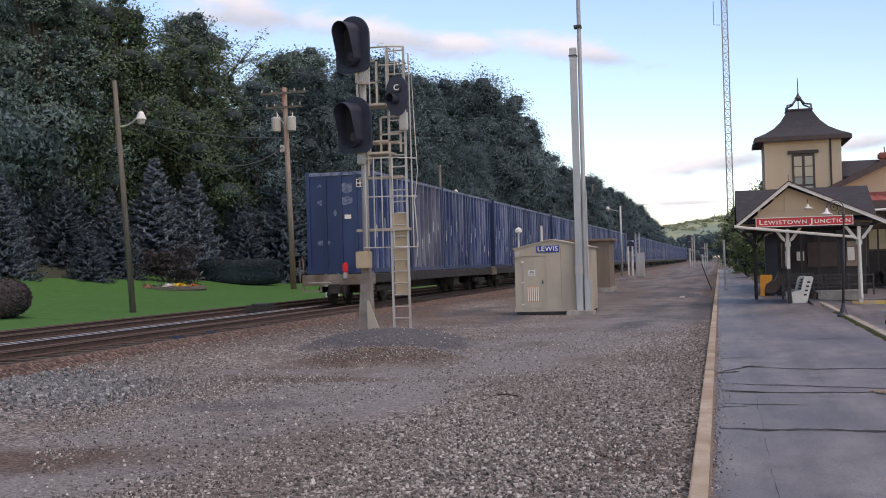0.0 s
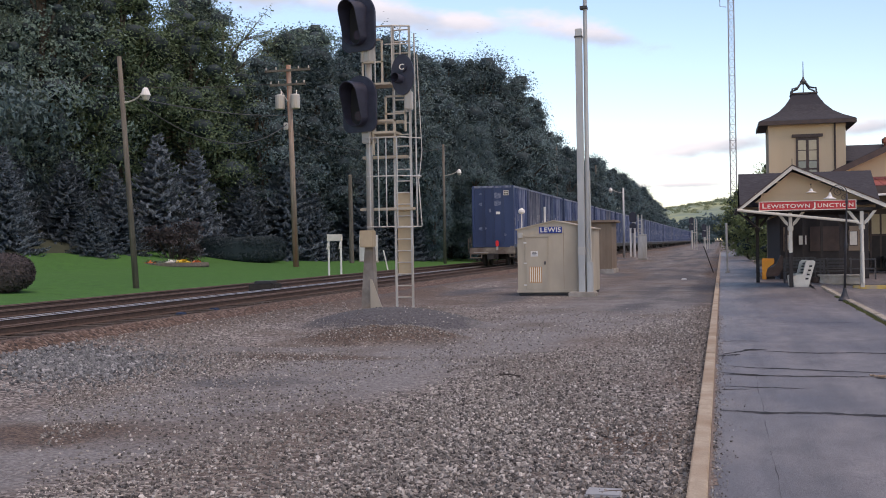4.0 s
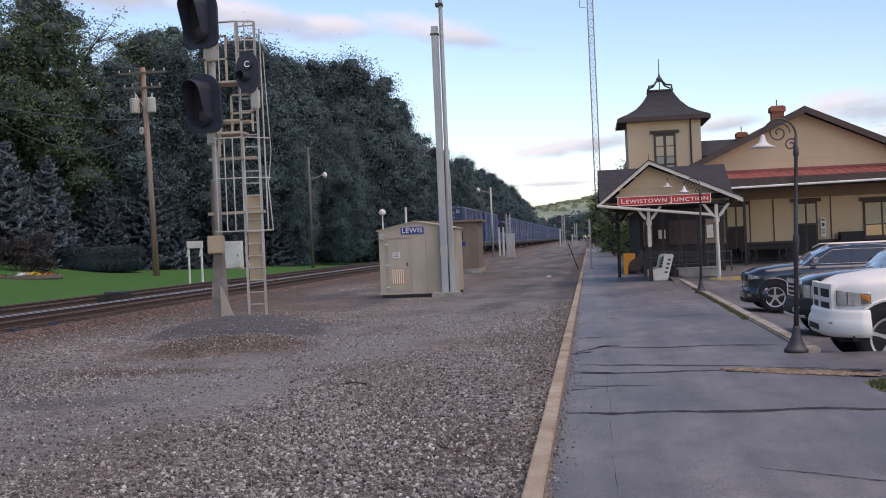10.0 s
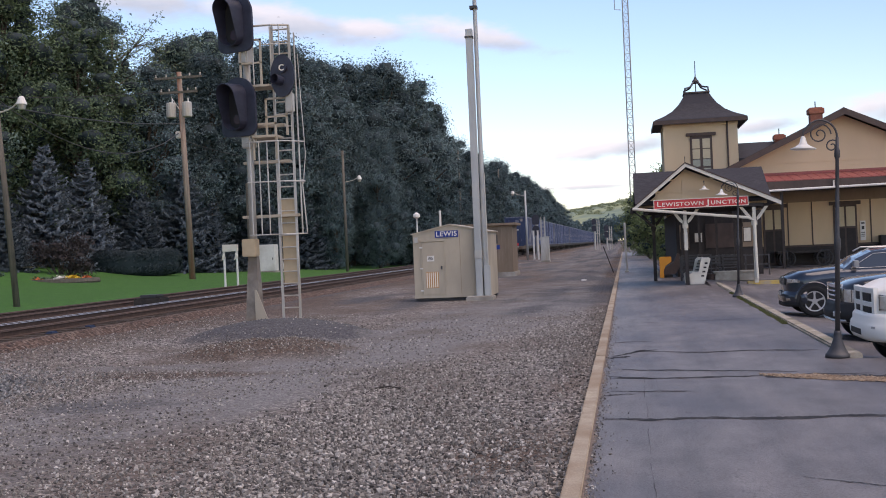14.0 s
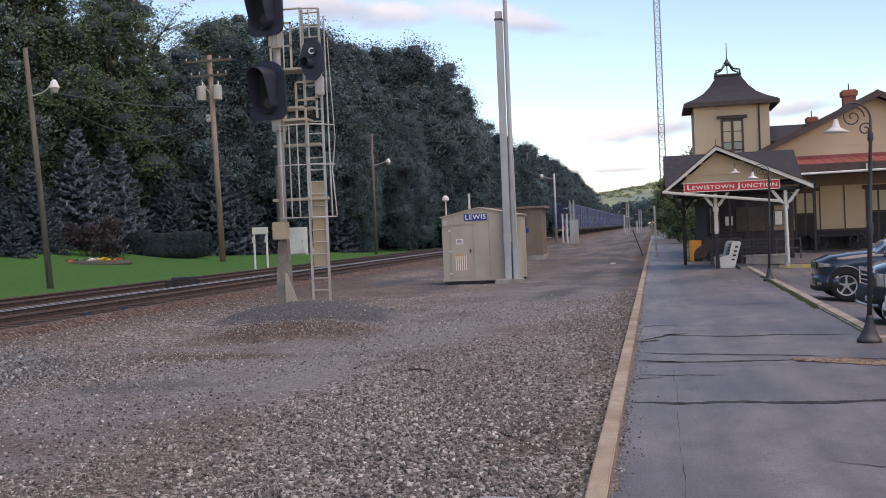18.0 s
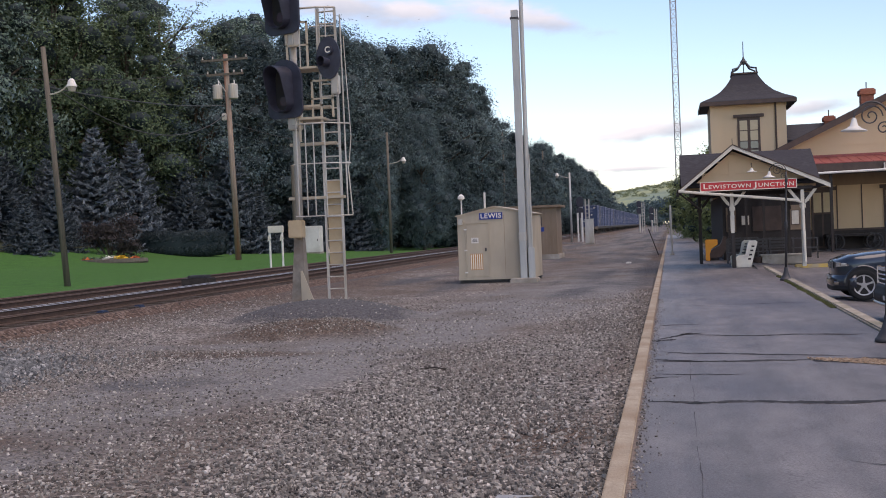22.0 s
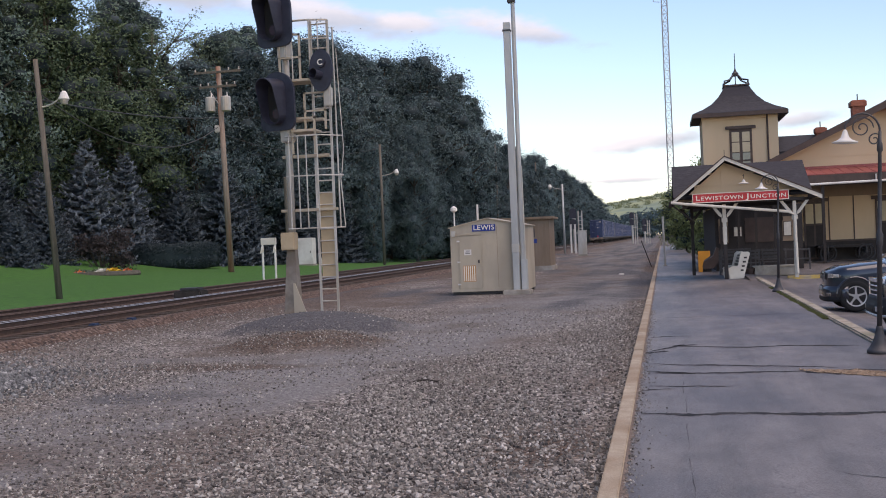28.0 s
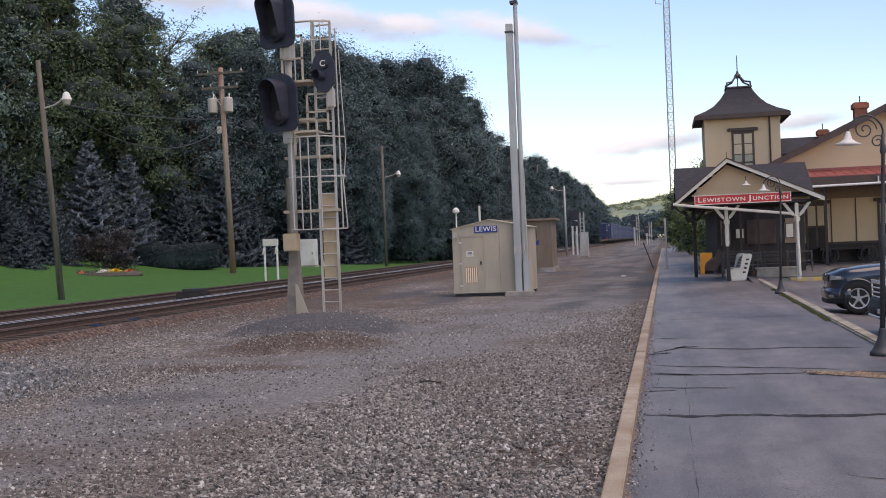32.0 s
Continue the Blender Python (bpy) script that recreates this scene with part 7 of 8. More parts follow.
def vehicle(kind, name, label, paint, at):
    v = thing(name, label, "car", at, group="cars parked beside the platform")
    suv = kind == "suv"
    W = 0.95 if suv else 1.0
    back = 0.5 if suv else 0.42
    hood_z, nose_z, roof_z, L = (1.2, 1.1, 1.72, 4.8) if suv else (1.36, 1.27, 2.0, 5.8)
    cowl = 1.4 if suv else 1.55
    zb = 0.37 if suv else 0.6
    secs = []
    for q in (0.3, 0.55, 0.68, 0.77, 0.84, 0.9, 0.95, 1.0):
        x = back * q ** 5
        zt = nose_z - 0.05 + (hood_z - 0.02 - nose_z + 0.05) * smooth01(0, 0.45, x)
        secs.append(body_ring(x, zb + 0.08 * (1 - q), zt, W * q, W * q * 0.92, 0.03))
    secs += [body_ring(x, zb, z, W, W * k, c) for x, z, k, c in ((0.8, hood_z + 0.01, 0.92, 0.05), (cowl, hood_z + 0.06, 0.93, 0.05), (cowl + 0.4, hood_z + 0.03, 0.97, 0.0), (L - 1.2, hood_z + 0.03, 0.97, 0.0), (L - 0.05, hood_z, 0.92, 0.0))]
    part("body", loft(secs), paint, v, smooth=True)
    c1 = L - 0.5 if suv else 3.7
    zr = roof_z
    run = 0.82 if suv else 0.75
    belt_z = hood_z + 0.02
    half = lambda z: W * (0.93 - 0.2 * (z - belt_z) / (zr - belt_z))
    cab = bmesh.new()
    prof = [(cowl - 0.04, belt_z - 0.06), (cowl + run * 0.5, belt_z + (zr - belt_z) * 0.56), (cowl + run, zr - 0.045), (cowl + run + 0.5, zr), ((cowl + run + c1) / 2, zr + 0.01), (c1 - 0.3, zr - 0.05), (c1 - 0.02, belt_z + 0.25), (c1 + 0.08, belt_z - 0.06)]
    rows_ = [[cab.verts.new((x, k * half(z), z + (0.035 * (1 - k * k)))) for k in (-1, -0.93, -0.6, 0, 0.6, 0.93, 1)] for x, z in prof]
    for u, w in zip(rows_, rows_[1:]):
        for i in range(6):
            cab.faces.new((u[i], u[i + 1], w[i + 1], w[i]))
    cab.faces.new([r[0] for r in rows_])
    cab.faces.new([r[-1] for r in rows_][::-1])
    cab.faces.new((rows_[0][0], rows_[-1][0], rows_[-1][-1], rows_[0][-1]))
    bmesh.ops.recalc_face_normals(cab, faces=cab.faces[:])
    part("cabin", cab, paint, v)
    front = lambda f, k, o: (cowl - 0.04 + (run + 0.04) * f - 0.012 - o, k * half(belt_z + (zr - belt_z) * f) * 0.9, belt_z - 0.06 + (zr - 0.045 - belt_z + 0.06) * f + 0.05 * (1 - k * k) + 0.012)
    ws = bmesh.new()
    g_ = [[[ws.verts.new(front(f, k, o)) for k in (-1, -0.5, 0, 0.5, 1)] for f in (0.12, 0.5, 0.93)] for o in (0, -0.03)]
    for lay_ in g_:
        for u, w in zip(lay_, lay_[1:]):
            for i in range(4):
                ws.faces.new((u[i], u[i + 1], w[i + 1], w[i]))
    bmesh.ops.recalc_face_normals(ws, faces=ws.faces[:])
    part("windscreen", ws, "carglass", v, "raked windscreen", smooth=True)
    for s in (-1, 1):
        top_z, low_z = zr - 0.11, belt_z + 0.03
        lean = lambda z: run * (z - belt_z) / (zr - belt_z)
        mid = cowl + 1.32
        panes = [[(cowl + 0.24, low_z), (cowl + 0.2 + lean(top_z), top_z), (mid - 0.03, top_z + 0.02), (mid - 0.02, low_z)]]
        end = c1 - 0.1
        panes.append([(mid + 0.05, low_z), (mid + 0.04, top_z + 0.02), (end - 0.4, top_z), (end - 0.12, low_z + 0.12), (end - 0.14, low_z)])
        for pts in panes:
            pn = bmesh.new()
            o_ = [pn.verts.new((x, s * (half(z) + 0.007), z)) for x, z in pts]
            i_ = [pn.verts.new((x, s * (half(z) - 0.03), z)) for x, z in pts]
            pn.faces.new(o_)
            pn.faces.new(i_[::-1])
            for q in range(len(pts)):
                pn.faces.new((o_[q], i_[q], i_[(q + 1) % len(pts)], o_[(q + 1) % len(pts)]))
            bmesh.ops.recalc_face_normals(pn, faces=pn.faces[:])
            part("side_window", pn, "carglass", v, "dark side window")
        whole = [panes[0][0], panes[0][1], panes[0][2], panes[1][1], panes[1][2], panes[1][3], panes[1][4], panes[0][0]]
        part("window_trim", pipe(bmesh.new(), [(x, s * (half(z) + 0.012), z) for x, z in whole], 0.007), "alloy" if suv else "plastic", v)
        part("door_seam", pipe(bmesh.new(), [(mid, s * (W + 0.002), low_z - 0.02), (mid - 0.02, s * (W + 0.003), zb + 0.2)], 0.006, 4), "plastic", v)
        part("door_handle", B((mid - 0.3, mid - 0.1, s * W - 0.02, s * W + 0.035, hood_z - 0.16, hood_z - 0.12), bevel=0.01), "alloy" if suv else paint, v)
        part("sill_trim", pipe(bmesh.new(), [(1.5, s * (W * 0.97), zb + 0.06), (L - 1.8, s * (W * 0.97), zb + 0.06)], 0.035), "plastic", v)
        part("mirror", loft([[(cowl + 0.28 + dx, s * (W + y), hood_z + 0.1 + z) for y, z in ((-0.02, 0.0), (0.2, -0.02), (0.22, 0.14), (0.0, 0.15))] for dx in (0, 0.12)]), "alloy" if suv else "plastic", v, "wing mirror")
        h0, h1 = (nose_z - 0.21, nose_z - 0.07) if suv else (nose_z - 0.34, nose_z - 0.1)
        if paint == "carblack":
            h0, h1 = nose_z - 0.4, nose_z - 0.1
        a0, a1 = (0.62, 0.92) if suv else (0.69, 1.05)
        w_ = lambda u0, u1, lo, hi, off, deep=0.03: wrap(W, back, s * u0, s * u1, lo, hi, off, deep)
        hl = part("headlight", w_(a0, a1, (h0, h0 + 0.02), (h1, h1 - 0.05), 0.012), "lamp_dark", v, "headlight with a dark housing")
        part("reflector", w_(a0 + 0.03, a0 + 0.15, (h0 + 0.03, h0 + 0.03), (h1 - 0.02, h1 - 0.02), 0.02), "headlight", hl, "bright reflector")
        part("reflector", w_(a0 + 0.17, a0 + 0.27, (h0 + 0.03, h0 + 0.035), (h1 - 0.03, h1 - 0.04), 0.02), "headlight", hl, "bright reflector")
        part("lower_strip", w_(a0 + 0.02, a1 - 0.02, (h0 + 0.006, h0 + 0.025), (h0 + 0.022, h0 + 0.04), 0.02), "headlight", hl)
        part("indicator", w_(a0 + 0.28, a1 - 0.02, (h1 - 0.11, h0 + 0.06), (h1 - 0.05, h1 - 0.1), 0.02), "amber", hl, "amber indicator lens") if not suv else None
        for xw in (0.68 if suv else 0.74, L - 1.2):
            r = 0.41 if suv else 0.47
            arch = [(xw + (r + 0.07) * math.cos(a), r + 0.02 + (r + 0.07) * math.sin(a)) for a in [math.pi * i / 16 - 0.12 for i in range(18)]]
            part("wheel_arch", prism(arch, s * W * 0.62, s * (W + 0.004), "y"), "plastic", v, "black wheel arch")
            part("arch_lip", pipe(bmesh.new(), [(x, s * (W - 0.004), z) for x, z in arch[1:-1]], 0.028), paint, v)
            wheel(v, xw, s * (W - 0.11), r, s)
    if suv:
        part("grille", wrap(W, back, -0.5, 0.5, (nose_z - 0.25,) * 2, (nose_z - 0.08,) * 2, 0.02), "plastic", v, "slotted grille")
        for i in range(7):
            y = -0.42 + i * 0.14
            part("grille_slot", wrap(W, back, y - 0.055, y - 0.03, (nose_z - 0.24,) * 2, (nose_z - 0.09,) * 2, 0.032, n=2), "chrome", v)
        part("bumper", belt(W, back, [(-0.06, zb - 0.02), (0.05, zb - 0.02), (0.085, zb + 0.08), (0.08, zb + 0.2), (0.04, zb + 0.3), (-0.06, zb + 0.32)], 1.0), paint, v, smooth=True)
        part("lower_lip", belt(W, back, [(-0.06, zb - 0.1), (0.05, zb - 0.1), (0.075, zb - 0.05), (0.06, zb + 0.06), (-0.06, zb + 0.06)], 0.98), "plastic", v)
        part("plate_bar", wrap(W, back, -0.17, 0.17, (zb + 0.2,) * 2, (zb + 0.3,) * 2, 0.1), "alloy", v)
        for s in (-1, 1):
            part("fog_lamp", wrap(W, back, s * 0.66, s * 0.78, (zb + 0.06,) * 2, (zb + 0.14,) * 2, 0.095), "lamp_dark", v)
            part("roof_rail", pipe(bmesh.new(), ((2.0, s * 0.6, zr - 0.05), (2.2, s * 0.6, zr + 0.05), (4.0, s * 0.6, zr + 0.05), (4.2, s * 0.6, zr - 0.06)), 0.022), "alloy", v)
    else:
        white = paint == "carwhite"
        g0, g1 = nose_z - 0.46, nose_z - 0.04
        part("grille", wrap(W, back, -0.6, 0.6, (g0, g0), (g1, g1), 0.03, 0.08), "plastic", v, "black grille openings")
        mat = paint if white else "chrome"
        bars = [(-0.62, 0.62, g1 - 0.05, g1 + 0.03), (-0.62, 0.62, g0 - 0.03, g0 + 0.04)]
        if white:
            bars += [(-0.62, 0.62, (g0 + g1) / 2 - 0.035, (g0 + g1) / 2 + 0.035), (-0.05, 0.05, g0, g1)]
        else:
            bars += [(-0.6, 0.6, g0 + 0.09 + i * 0.095, g0 + 0.125 + i * 0.095) for i in range(3)]
        bars += [(-0.64, -0.58, g0 - 0.03, g1 + 0.03), (0.58, 0.64, g0 - 0.03, g1 + 0.03)]
        for k, (u0, u1, z0, z1) in enumerate(bars):
            part("grille_bar", wrap(W, back, u0, u1, (z0, z0), (z1, z1), 0.042 + 0.002 * k, 0.07), mat, v)
        bm_ = belt(W, back, [(-0.08, zb - 0.1), (0.09, zb - 0.1), (0.13, zb - 0.03), (0.135, zb + 0.06), (0.115, zb + 0.14), (0.09, zb + 0.17), (0.085, zb + 0.24), (0.05, zb + 0.29), (-0.08, zb + 0.3)], 1.02)
        bumper = part("bumper", bm_, paint if white else "plastic", v, "smooth wrap-round front bumper", smooth=True)
        part("bumper_slot", wrap(W, back, -0.34, 0.34, (zb - 0.03,) * 2, (zb + 0.06,) * 2, 0.139, 0.04), "plastic", bumper, "dark lower grille slot")
        for s in (-1, 1):
            part("corner_recess", wrap(W, back, s * 0.66, s * 0.72, (zb - 0.01,) * 2, (zb + 0.12,) * 2, 0.128, 0.04, 3), "alloy", bumper)
            if not white:
                part("fog_lamp", wrap(W, back, s * 0.5, s * 0.64, (zb + 0.0,) * 2, (zb + 0.1,) * 2, 0.139, 0.04, 4), "headlight", bumper)
        if not white:
            part("skid_strip", belt(W, back, [(0.0, zb - 0.11), (0.11, zb - 0.11), (0.14, zb - 0.08), (0.12, zb - 0.05), (0.0, zb - 0.05)], 0.8), "alloy", v)
        part("air_dam", B((0.1, 0.45, -W * 0.75, W * 0.75, zb - 0.18, zb - 0.04), bevel=0.02), "plastic", v)
        for i in range(3):
            part("roof_marker", B((cowl + 0.9, cowl + 1.05, -0.3 + i * 0.25, -0.2 + i * 0.25, zr + 0.0, zr + 0.05)), "amber", v)
    part("floor_pan", B((0.5, L - 0.3, -W * 0.8, W * 0.8, zb - 0.12, zb + 0.1)), "plastic", v)
    return v


vehicle("suv", "parked_suv", "dark navy sport utility car parked nose to the kerb", "navy", pose(4.1, 29.9, -0.355) @ Matrix.Diagonal((0.95, 0.95, 0.95, 1)))
vehicle("pickup", "parked_pickup", "black pickup truck with a chrome grille, nose to the kerb", "carblack", pose(4.03, 22.4, -0.38) @ Matrix.Diagonal((0.95, 0.95, 0.92, 1)))
vehicle("pickup", "parked_pickup", "white pickup truck parked nose to the kerb", "carwhite", pose(3.57, 17.45, -0.32))


# ---- trees ----
def leaf_mesh(name, clumps, per, size, mat, rs, middle=None):
    """Leaf sprays scattered over clumps, one mesh of small leaves that face outward from their clump."""
    P, D, S = [], [], []
    for (cx, cy, cz, cr) in clumps:
        n = int(per * cr * cr)
        d = rs.normal(size=(n, 3))
        d /= np.linalg.norm(d, axis=1)[:, None]
        lump = 1 + 0.3 * np.sin(d[:, 0] * 4 + cx * 3) * np.cos(d[:, 1] * 5 + cy * 3) + 0.22 * np.sin(d[:, 2] * 8 + d[:, 0] * 6 + cz * 3)
        rad = cr * lump * (0.28 + 0.84 * rs.rand(n) ** 0.75) * (1 + 0.35 * (rs.rand(n) > 0.9) * rs.rand(n))
        c = np.array((cx, cy, cz))
        turn = 7.3 * cx + 3.1 * cy
        ell = np.array((1.25, 0.85, 0.6 + 0.25 * math.sin(turn)))
        q = d * rad[:, None] * ell
        q = np.stack((q[:, 0] * math.cos(turn) - q[:, 1] * math.sin(turn), q[:, 0] * math.sin(turn) + q[:, 1] * math.cos(turn), q[:, 2] - 0.18 * np.hypot(q[:, 0], q[:, 1])), 1)
        P.append(c + q)
        out = d.copy()
        if middle is not None:
            far = (c - np.array(middle)) / (np.linalg.norm(c - np.array(middle)) + 1e-6)
            out = 0.2 * d + 0.55 * far
        D.append(out)
        S.append(size * (0.55 + 0.9 * rs.rand(n)))
    P, D, S = np.concatenate(P), np.concatenate(D), np.concatenate(S)
    n = len(P)
    N = D + 0.45 * rs.normal(size=(n, 3)) + np.array((0, 0, 0.1))
    N /= np.linalg.norm(N, axis=1)[:, None]
    a = rs.normal(size=(n, 3))
    a -= 0.85 * np.sum(a * N, axis=1)[:, None] * N
    a /= np.linalg.norm(a, axis=1)[:, None]
    w = np.cross(a, N)
    w /= np.linalg.norm(w, axis=1)[:, None] + 1e-9
    V = np.stack((P - a * S[:, None] * 0.7 - w * S[:, None] * 0.55, P - a * S[:, None] * 0.7 + w * S[:, None] * 0.55, P + a * S[:, None] * 1.1), 1).reshape(-1, 3)
    me = bpy.data.meshes.new(name)
    me.vertices.add(3 * n)
    me.vertices.foreach_set("co", V.ravel())
    me.loops.add(3 * n)
    me.loops.foreach_set("vertex_index", np.arange(3 * n))
    me.polygons.add(n)
    me.polygons.foreach_set("loop_start", np.arange(n) * 3)
    me.update(calc_edges=True)
    me.shade_smooth()
    me.normals_split_custom_set_from_vertices(np.repeat(N, 3, axis=0).tolist())
    me.materials.append(M[mat])
    return me


def inner_mass(clumps, k=0.4):
    """The closed inside of each clump, a solid core standing in for shade."""
    ico = bmesh.new()
    bmesh.ops.create_icosphere(ico, subdivisions=2, radius=1)
    base_v = np.array([v.co[:] for v in ico.verts])
    base_f = np.array([[v.index for v in f.verts] for f in ico.faces])
    ico.free()
    V, F = [], []
    for i, (cx, cy, cz, cr) in enumerate(clumps):
        lump = 1 + 0.16 * np.sin(base_v[:, 0] * 5 + cx) * np.cos(base_v[:, 1] * 6 + cy) + 0.1 * np.sin(base_v[:, 2] * 9 + cz)
        V.append(np.array((cx, cy, cz)) + base_v * lump[:, None] * cr * k * np.array((1, 1, 0.8)))
        F.append(base_f + i * len(base_v))
    me = bpy.data.meshes.new("inner_foliage")
    me.from_pydata(np.concatenate(V).tolist(), [], np.concatenate(F).tolist())
    me.shade_smooth()
    return me


def broad_tree(h, r, mat, seed, label, name="tree", per=160, size=0.115, low=0.06, category="tree"):
    rs = np.random.RandomState(seed)
    t = thing(name, label, category, group="woodland trees")
    bm = bmesh.new()
    tr = h * 0.022
    pipe_pts = [(0, 0, -0.8), (0.1 * rs.normal(), 0.1 * rs.normal(), h * 0.3), (0.3 * rs.normal(), 0.3 * rs.normal(), h * 0.6), (0.4 * rs.normal(), 0.4 * rs.normal(), h * 0.9)]
    for i in range(3):
        tube(bm, pipe_pts[i], pipe_pts[i + 1], tr * (1 - 0.3 * i), tr * (0.7 - 0.3 * i), 8, False)
    part("trunk", bm, "bark", t)
    clumps, limbs = [], bmesh.new()
    n = int(85 + r * 7)
    for i in range(n):
        f = low + (0.96 - low) * ((i + 0.5) / n)
        wide = math.sin(math.pi * min(1, (f - low * 0.5) / (1.04 - low * 0.5)) ** 0.75) * r
        a = i * 2.4 + 0.5 * rs.normal()
        d = wide * (0.35 + 0.75 * rs.rand())
        c = (d * math.cos(a), d * math.sin(a), h * f + 0.4 * rs.normal())
        cr = r * (0.17 + 0.26 * rs.rand())
        clumps.append((*c, cr))
        if i % 4 == 0:
            tube(limbs, (0, 0, h * f * 0.75), c, tr * 0.35, tr * 0.1, 5, False)
    part("branch_frame", limbs, "bark", t)
    o = new("crown", leaf_mesh("crown", clumps, per, size, mat, rs, (0, 0, h * 0.45)))
    o.parent = t
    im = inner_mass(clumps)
    # dark cores: the shade between the leaves is put into their colour
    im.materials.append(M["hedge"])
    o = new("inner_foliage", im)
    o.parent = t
    return t


def airy_tree(h, r, mat, seed, label):
    """A thin-crowned tree: bare rising limbs that fork into twigs with sparse sprays."""
    rs = np.random.RandomState(seed)
    t = thing("tree", label, "tree", group="woodland trees")
    bm = bmesh.new()
    tube(bm, (0, 0, -0.8), (0.2, 0.1, h * 0.45), h * 0.016, h * 0.011, 8, False)
    tube(bm, (0.2, 0.1, h * 0.45), (0.1, 0.3, h * 0.9), h * 0.011, h * 0.003, 8, False)
    part("trunk", bm, "bark", t)
    limbs, clumps = bmesh.new(), []
    for i in range(26):
        f = 0.35 + 0.6 * i / 26
        a = i * 2.4 + 0.4 * rs.normal()
        L = r * (1.15 - 0.8 * abs(f - 0.6))
        p0 = Vector((0.15, 0.15, h * f * 0.85))
        p1 = p0 + Vector((math.cos(a) * L * 0.55, math.sin(a) * L * 0.55, L * 0.45))
        tube(limbs, p0, p1, 0.07, 0.04, 5, False)
        for k in range(5):
            b = a + rs.uniform(-0.9, 0.9)
            q0 = p0.lerp(p1, rs.uniform(0.5, 1.0))
            q1 = q0 + Vector((math.cos(b) * L * 0.5, math.sin(b) * L * 0.5, L * rs.uniform(0.1, 0.55)))
            tube(limbs, q0, q1, 0.035, 0.012, 4, False)
            clumps += [(*q0.lerp(q1, w), 0.42 + 0.3 * rs.rand()) for w in (0.6, 0.85, 1.05)]
    part("branch_frame", limbs, "bark", t)
    o = new("crown", leaf_mesh("crown", clumps, 75, 0.1, mat, rs, (0, 0, h * 0.5)))
    o.parent = t
    return t


def spruce(h, r, mat, seed, label, name="spruce"):
    rs = np.random.RandomState(seed)
    t = thing(name, label, "conifer", group="spruces by the lawn")
    part("trunk", T((0, 0, -0.5), (0, 0, h * 0.97), h * 0.02, 0.02, 8), "bark", t)
    verts, norms = [], []
    tiers = int(h * 2.6)
    for k in range(tiers):
        f = k / tiers
        rr = r * (1 - f) ** 0.8 + 0.1
        m = max(5, int(12 * (1 - f) + 5))
        for j in range(m):
            a = 2 * math.pi * j / m + rs.rand() * 0.9
            z = h * (0.02 + 0.97 * (k + 1.1 * rs.rand() - 0.55) / tiers)
            L = rr * (0.7 + 0.42 * rs.rand())
            ca, sa = math.cos(a), math.sin(a)
            dip = 0.34 * (1 - f) + 0.05
            sweep = lambda s: (L * s * ca, L * s * sa, z + L * (-dip * s + 0.26 * s ** 3))
            steps_n = max(6, int(L * 13))
            for q in range(steps_n):
                s = (q + 0.4 + 0.6 * rs.rand()) / steps_n
                px, py, pz = sweep(s)
                for side in (-1, 1, 0):
                    ww = (0.36 * (1.05 - s) + 0.13) * (0.7 + 0.6 * rs.rand())
                    ang = a + side * (0.75 + 0.4 * rs.rand()) + 0.2 * rs.normal()
                    dx, dy, dz = math.cos(ang) * ww, math.sin(ang) * ww, 0.1 * rs.normal() + (0.12 if side == 0 else -0.05)
                    nn = Vector((ca * 0.75 + 0.4 * rs.normal(), sa * 0.75 + 0.4 * rs.normal(), 0.62 + 0.25 * rs.normal())).normalized()
                    along = Vector((dx, dy, dz))
                    e = along.cross(nn).normalized() * 0.085
                    p = Vector((px, py, pz))
                    verts += [p - e, p + e, p + along]
                    norms += [nn, nn, nn]
    me = bpy.data.meshes.new("needle_skirt")
    me.from_pydata(verts, [], [(i, i + 1, i + 2) for i in range(0, len(verts), 3)])
    me.shade_smooth()
    me.normals_split_custom_set_from_vertices(norms)
    me.materials.append(M[mat])
    o = new("needle_skirt", me)
    o.parent = t
    return t


kinds = [broad_tree(20, 5.2, "leaf", 11, "tall dark green broadleaf tree in the woods"),
         broad_tree(20, 4.6, "leaf", 12, "tall dark green broadleaf tree in the woods"),
         broad_tree(20, 6.0, "leaf", 13, "spreading dark green broadleaf tree in the woods"),
         broad_tree(20, 5.2, "leaf_yellow", 14, "broadleaf tree with yellow-green leaves"),
         airy_tree(20, 5.0, "leaf_light", 15, "thin-crowned tree with sky between its leaves"),
         broad_tree(20, 5.4, "leaf_top_lit", 16, "tall broadleaf tree, sky light put into its paler leaf colour"),
         broad_tree(20, 4.8, "leaf_top_lit", 18, "tall broadleaf tree, sky light put into its paler leaf colour")]
used = set()


def plant(kind, x, y, top, wide=1.0):
    """A tree whose top stands at the given height."""
    z = gz(x, y)
    k = (top - z) / 20.8
    m = pose(x, y, z, 0, 0, (x * 37 + y * 61) % 360)
    src = kinds[kind]
    t = src if kind not in used else copy_thing(src, m)
    used.add(kind)
    t.matrix_basis = m @ Matrix.Diagonal((k * wide, k * wide, k, 1))


